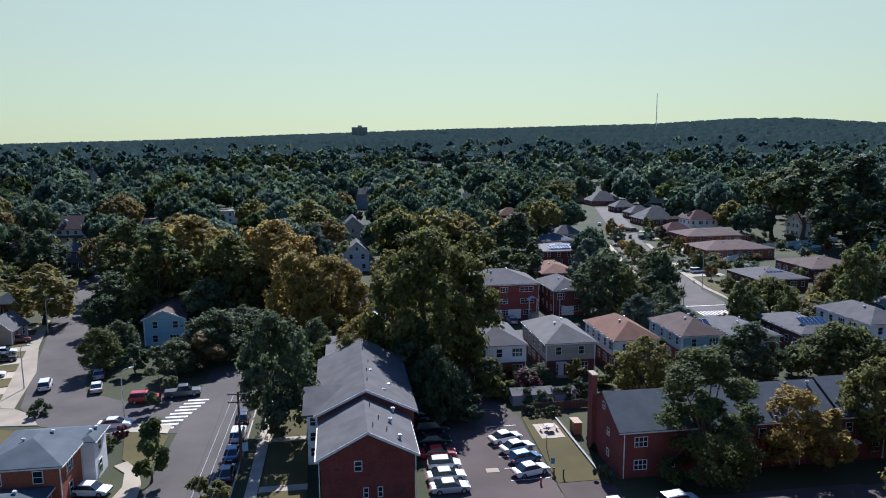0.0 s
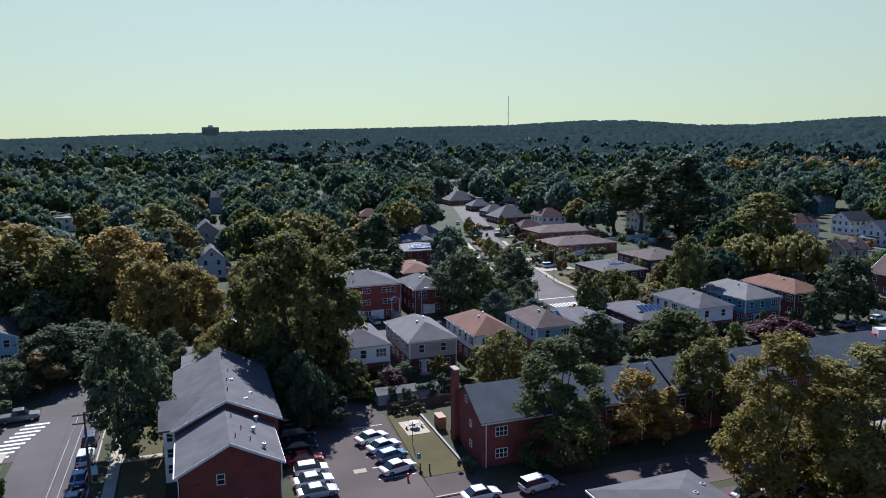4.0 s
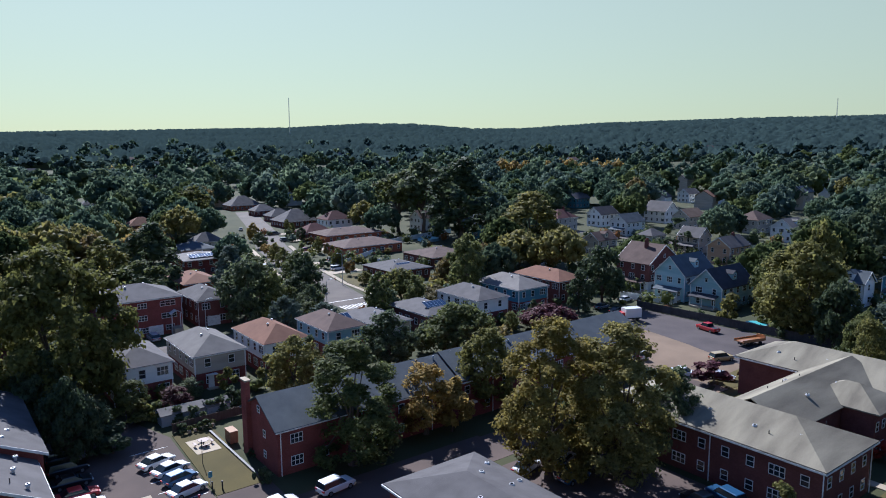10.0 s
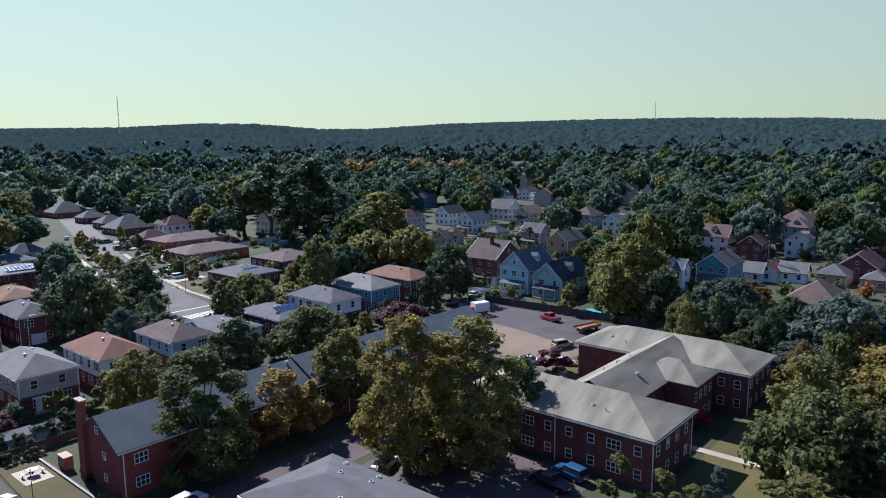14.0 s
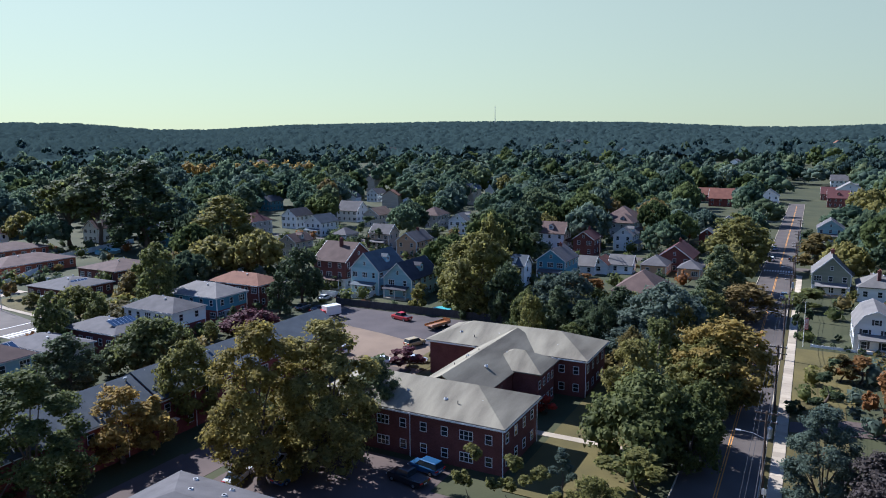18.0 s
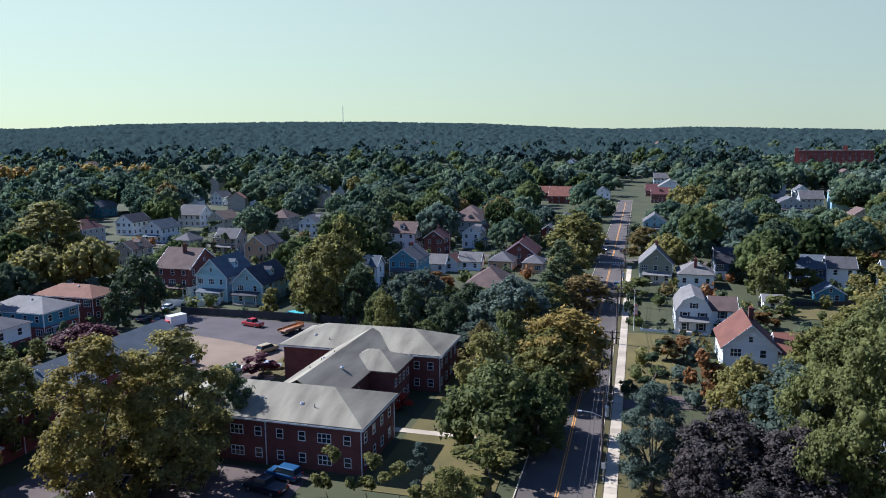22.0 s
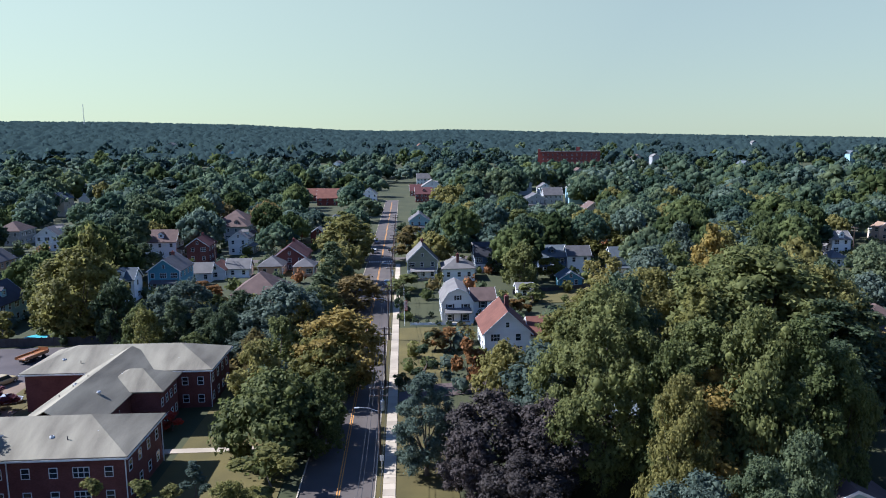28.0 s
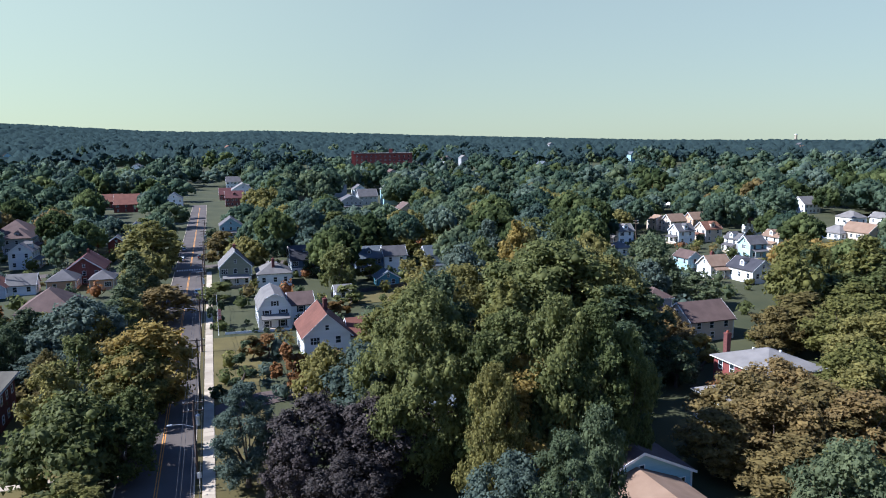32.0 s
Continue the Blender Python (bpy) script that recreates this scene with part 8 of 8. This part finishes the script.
# small houses that show as pale specks among the far trees
far = random.Random(77)
NAMED = len(HOUSES)
FARWALL = ("siding_white", "siding_cream", "siding_pale", "siding_grey", "siding_beige")
FARROOF = ("roof_light", "roof_brown", "roof_grey", "roof_terra", "roof_slate")
for k in range(85):
    az, d = far.uniform(-28, 146), 440 * (1500 / 440) ** far.random()
    x, y = at_angle(az, d)
    if -8 < y < 18 and d < 640:
        continue
    w, dd, e = far.uniform(9, 15), far.uniform(8, 11), far.uniform(6, 9) + d * 0.004
    ob = thing("house", x, y, float(hill(x, y)), "small pale house half hidden among far trees", "house", "far houses", far.uniform(-15, 15))
    bm = bmesh.new()
    gable_wall(bm, -w / 2, w / 2, -dd / 2, dd / 2, -1, e, 3.4, "x")
    part("wall", bm, M[far.choice(FARWALL)], ob)
    bm = bmesh.new()
    gable_roof(bm, -w / 2, w / 2, -dd / 2, dd / 2, e, 3.4, 0.5, "x", thick=0.3)
    part("roof", bm, M[far.choice(FARROOF)], ob)
    HOUSES.append((x, y, w / 2, e - 3))

# slabs of the main pavement
slab_mesh = bpy.data.meshes.new("paving_slab")
bm = boxes((0.012, 1.488, -1.93, -0.42, 0.1, 0.135))
bmesh.ops.bevel(bm, geom=[e for e in bm.edges if all(v.co.z > 0.12 for v in e.verts)], offset=0.012, segments=1, affect="EDGES")
bm.to_mesh(slab_mesh)
bm.free()
slab_mesh.materials.append(M["concrete"])
for k in range(76):
    part("paving_slab", slab_mesh, None, pav, at=pose(60 + k * 1.5, 0, 0.004 * math.sin(k * 2.3)))

# ---- woods ----
PROTECT = [(x, y, r, 1.5 if math.hypot(x, y) < 150 else 2.4) for x, y, r, e in HOUSES]
PROTECT += [(60 + k * 14, 5, 4, 0) for k in range(14)]  # the main street stays open
PROTECT += [(90 + k * 6, 160 + k * 22, 6, 0) for k in range(11)]
PROTECT += [(120, 80, 14, 0), (128, 70, 10, 0)]
PROTECT += [(118 + k * 6.2, 208 + k * 4.3, 4, 1.0) for k in range(7)] + [(156 + k * 9, 240 + k * 3, 5, 1.0) for k in range(5)]  # white garden fences
PROTECT += [(-46 - k * 4.5, 110 + k * 17, 5, 0) for k in range(7)]


def hides(x, y, r, h):
    """Whether a tree here would stand before a house or street that is in plain sight."""
    d, az = math.hypot(x, y), math.atan2(x, y)
    for px, py, pr, pz in PROTECT:
        pd = math.hypot(px, py)
        if math.hypot(px - x, py - y) < pr + r * (0.55 if pz < 2 else 0.45):
            return True
        if pd > d:
            gap_ = abs(math.atan2(px, py) - az) * d
            near_ = 0.6 if pz < 2 else 0.5
            if gap_ < r * (near_ + 0.2) + pr * d / pd * near_ and 40 - (40 - pz - 1.0) * d / pd < h:
                return True
    return False


fill = random.Random(42)
grid = {}
for spot in TREE_SPOTS:
    grid.setdefault((int(spot[0] // 16), int(spot[1] // 16)), []).append(spot)


def crowded(x, y, r):
    for i in (-1, 0, 1):
        for j in (-1, 0, 1):
            for sx, sy, sr, sh in grid.get((int(x // 16) + i, int(y // 16) + j), ()):
                if math.hypot(sx - x, sy - y) < 0.62 * (sr + r):
                    return True
    return False


wood_rows = []
spots = []
for tries in range(19000):
    az = radians(fill.uniform(-32, 148))
    d = math.sqrt(fill.uniform(62 ** 2, 470 ** 2))
    x, y = d * math.sin(az), d * math.cos(az)
    h, r = (fill.uniform(12, 23), fill.uniform(5.0, 9.0)) if d < 200 else (fill.uniform(13, 22), fill.uniform(6.5, 10.5 if d < 300 else 14.0))
    if d < 105 and not (y < -14 and x > 25):
        continue
    if d < 170 and y > 0:
        h, r = h * 0.55, r * 0.6
    if -3 < y < 13 and 0 < x < 420 or -7 < y < 17 and 225 < x < 480 or 78 < x < 113 and -80 < y < -50 or -64 < x < -6 and 90 < y < 158 or 60 < x < 205 and -15 < y < 0 or 96 < x < 148 and 48 < y < 110 or 22 < x < 60 and 127 < y < 154 or x < 100 and y < -55:
        continue
    if crowded(x, y, r) or hides(x, y, r, h):
        continue
    grid.setdefault((int(x // 16), int(y // 16)), []).append((x, y, r, h))
    # beyond 230 m mostly the bluish tones that carry distance haze
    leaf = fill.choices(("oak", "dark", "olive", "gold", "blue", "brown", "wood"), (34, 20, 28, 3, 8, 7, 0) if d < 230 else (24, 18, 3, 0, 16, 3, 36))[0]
    spots.append((d, x, y, r, h, leaf, fill.choice(("broad", "broad_b", "broad_c", "tall"))))
spots.sort()
for d, x, y, r, h, leaf, form in spots[:125]:
    tree(form, "oak" if leaf == "wood" else leaf, x, y, h, r, group="trees of the neighbourhood")
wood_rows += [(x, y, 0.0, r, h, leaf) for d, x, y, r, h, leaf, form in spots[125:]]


def gardens():
    """Shrubs and hedges that fill the yards between the houses."""
    rng = np.random.default_rng(3)
    rows = {}
    for k in range(2100):
        az, d = radians(rng.uniform(-30, 146)), math.sqrt(rng.uniform(108 ** 2, 330 ** 2))
        x, y = d * math.sin(az), d * math.cos(az)
        r = rng.uniform(0.8, 2.6)
        if -3 < y < 12 or any(math.hypot(x - a, y - b) < c * 0.8 + r for a, b, c, e in HOUSES) or any(z == 0 and math.hypot(x - a, y - b) < c + r for a, b, c, z in PROTECT):
            continue
        if 99 < x < 142 and 56 < y < 108 or 80 < x < 110 and 140 < y < 200 or 22 < x < 62 and 127 < y < 154 or -64 < x < -10 and y < 150 or 9 < x < 32 and y < 108:
            continue
        if 95 < x < 190 and -60 < y < 0 and rng.random() < 0.2:
            continue
        rows.setdefault(rng.choice(("oak", "dark", "olive", "blue", "rust", "brown"), p=(0.32, 0.3, 0.16, 0.12, 0.04, 0.06)), []).append((x, y, r))
    for key, items in rows.items():
        vs, fs, base = [], [], 0
        for x, y, r in items:
            h = r * rng.uniform(1.0, 2.0)
            n = 46
            d = unit(rng.normal(size=(n, 3)) + [0, 0, 0.4])
            p = np.array([x, y, h * 0.5]) + d * rng.uniform(0.75, 1.1, (n, 1)) * [r, r, h * 0.55]
            v, f = leaf_tris(rng, p, unit(d + rng.normal(size=(n, 3)) * 0.6), rng.uniform(0.35, 0.75, n) * (0.65 + 0.32 * r))
            vs.append(v)
            fs.append(f + base)
            base += len(v)
            vs.append(ICO1[0] * [r * 0.7, r * 0.7, h * 0.42] + [x, y, h * 0.45])
            fs.append(ICO1[1] + base)
            base += 12
        ob = new("garden_shrubs", mesh_of("garden_shrubs", np.concatenate(vs), np.concatenate(fs), LEAF[key]))
        tagged(ob, f"{LEAFNAME[key]} shrubs and hedges filling the yards", "shrubs", kind="stuff")


gardens()


def crown_pattern(seed, lobes, leaves, size, fine=1.0):
    """One crown of unit radius and unit height above its base: clumps with leafy sprays on them."""
    rng = np.random.default_rng(seed)
    vs, fs, base = [], [], 0
    for k in range(lobes):
        f = (k + 0.5) / lobes
        wide = math.sqrt(max(0.05, 1 - (1.75 * f - 0.62) ** 2))
        ang = k * 2.39996 + rng.uniform(-0.4, 0.4)
        lr = rng.uniform(0.2, 0.34) * fine
        rad = max(0.0, wide - lr) * math.sqrt(rng.uniform(0.55, 1.0))
        c = np.array([rad * math.cos(ang), rad * math.sin(ang), 0.18 + 0.7 * f])
        core = c + ICO1[0] * lr * (1 + 0.2 * rng.normal(size=(12, 1)).clip(-1.5, 1.5)) * [0.9, 0.9, 0.55]
        vs.append(core)
        fs.append(ICO1[1] + base)
        base += 12
        if leaves:
            d = unit(rng.normal(size=(leaves, 3)) + [0, 0, 0.3])
            p = c + d * lr * rng.uniform(0.8, 1.2, (leaves, 1)) * [1, 1, 0.62]
            v, g = leaf_tris(rng, p, unit(d + rng.normal(size=(leaves, 3)) * 0.45), rng.uniform(0.6, 1.2, leaves) * size)
            vs.append(v)
            fs.append(g + base)
            base += len(v)
    return np.concatenate(vs), np.concatenate(fs)


CLOSE_CROWNS = [crown_pattern(90 + k, 70, 13, 0.1, 0.6) for k in range(6)]
NEAR_CROWNS = [crown_pattern(60 + k, 30, 12, 0.15, 0.85) for k in range(6)]
MID_CROWNS = [crown_pattern(70 + k, 18, 6, 0.19) for k in range(5)]
FAR_CROWNS = [crown_pattern(80 + k, 9, 2, 0.3) for k in range(5)]

def woods(name, rows, material, label):
    """Many crowns as one body of foliage, coarser the further off they stand."""
    rng = np.random.default_rng(len(rows) + 5)
    vs, fs, base = [], [], 0
    for x, y, z, r, h in rows:
        d = math.hypot(x, y)
        v, f = (CLOSE_CROWNS if d < 340 else NEAR_CROWNS if d < 520 else (MID_CROWNS if d < 900 else FAR_CROWNS))[rng.integers(5)]
        c, q = math.cos(r * 91), math.sin(r * 91)
        deep = min(h * 0.84, 1.45 * r) if d < 800 else h * 0.84
        v = np.stack([(v[:, 0] * c - v[:, 1] * q) * r + x, (v[:, 0] * q + v[:, 1] * c) * r + y, v[:, 2] * deep + z + h - deep], -1)
        vs.append(v)
        fs.append(f + base)
        base += len(v)
    me = mesh_of(name, np.concatenate(vs), np.concatenate(fs), material)
    me.polygons.foreach_set("use_smooth", np.ones(len(me.polygons), bool))
    return tagged(new(name, me), label, "woods", kind="stuff")


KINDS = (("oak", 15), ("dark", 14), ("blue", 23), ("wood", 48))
LANDMARKS = [(math.atan2(x, y), 16 / math.hypot(x, y), math.hypot(x, y), 70) for x, y, r, e in HOUSES[:NAMED] if math.hypot(x, y) > 380]
LANDMARKS.append((radians(103.8), 34 / 760, 760, 24))
rng = np.random.default_rng(11)
for k in range(1950):
    az = radians(rng.uniform(-33, 150))
    d = 440 * (1240 / 440) ** rng.uniform(0, 1)
    x, y = d * math.sin(az), d * math.cos(az)
    if -12 < y < 20 and d < 700:
        continue
    if any(abs(az - a) < w and e - g < d < e + 12 for a, w, e, g in LANDMARKS):
        continue
    # the further off, the more trees get the haze-coloured ridge foliage
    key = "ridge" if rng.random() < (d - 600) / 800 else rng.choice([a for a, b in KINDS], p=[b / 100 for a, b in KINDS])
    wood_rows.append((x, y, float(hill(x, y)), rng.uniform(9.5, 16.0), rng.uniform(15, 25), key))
for k in range(11):  # a row of yellowing trees beyond the gabled houses
    x, y = at_angle(42.4 + k * 0.92 + rng.uniform(-0.2, 0.2), 700 + rng.uniform(-35, 35))
    wood_rows.append((x, y, float(hill(x, y)), rng.uniform(8, 11), rng.uniform(20, 25), "gold"))
for k in range(12):  # trees in front of the long school
    x, y = at_angle(100.6 + k * 0.56, 715 + rng.uniform(-12, 12))
    wood_rows.append((x, y, float(hill(x, y)), rng.uniform(7, 10), rng.uniform(18, 23), "wood"))
wood_rows += [(x, y, float(hill(x, y)), r, h, leaf) for x, y, r, h, leaf in GROVES]
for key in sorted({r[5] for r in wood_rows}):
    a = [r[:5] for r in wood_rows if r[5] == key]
    woods("woods", a, HAZED_FOREST.get(key) or LEAF[key], f"{LEAFNAME[key]} trees filling the suburb beyond the houses")


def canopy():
    """Closed, rolling tree cover of the far hills, between the single crowns; their shade and haze are in its colour.
    """
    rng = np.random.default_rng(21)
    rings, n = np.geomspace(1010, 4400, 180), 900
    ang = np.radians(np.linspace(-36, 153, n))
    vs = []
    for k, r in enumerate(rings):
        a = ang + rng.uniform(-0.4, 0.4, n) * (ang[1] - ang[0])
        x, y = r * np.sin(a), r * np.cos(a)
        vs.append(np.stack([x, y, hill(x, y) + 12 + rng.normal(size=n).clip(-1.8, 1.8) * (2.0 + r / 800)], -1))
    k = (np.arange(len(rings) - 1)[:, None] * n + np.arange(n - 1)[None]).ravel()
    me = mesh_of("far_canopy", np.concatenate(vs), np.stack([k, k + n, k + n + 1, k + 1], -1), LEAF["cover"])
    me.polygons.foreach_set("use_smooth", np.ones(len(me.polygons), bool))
    tagged(new("far_canopy", me), "haze-tinted blue-green closed tree cover on the distant hills", "woods", kind="stuff")


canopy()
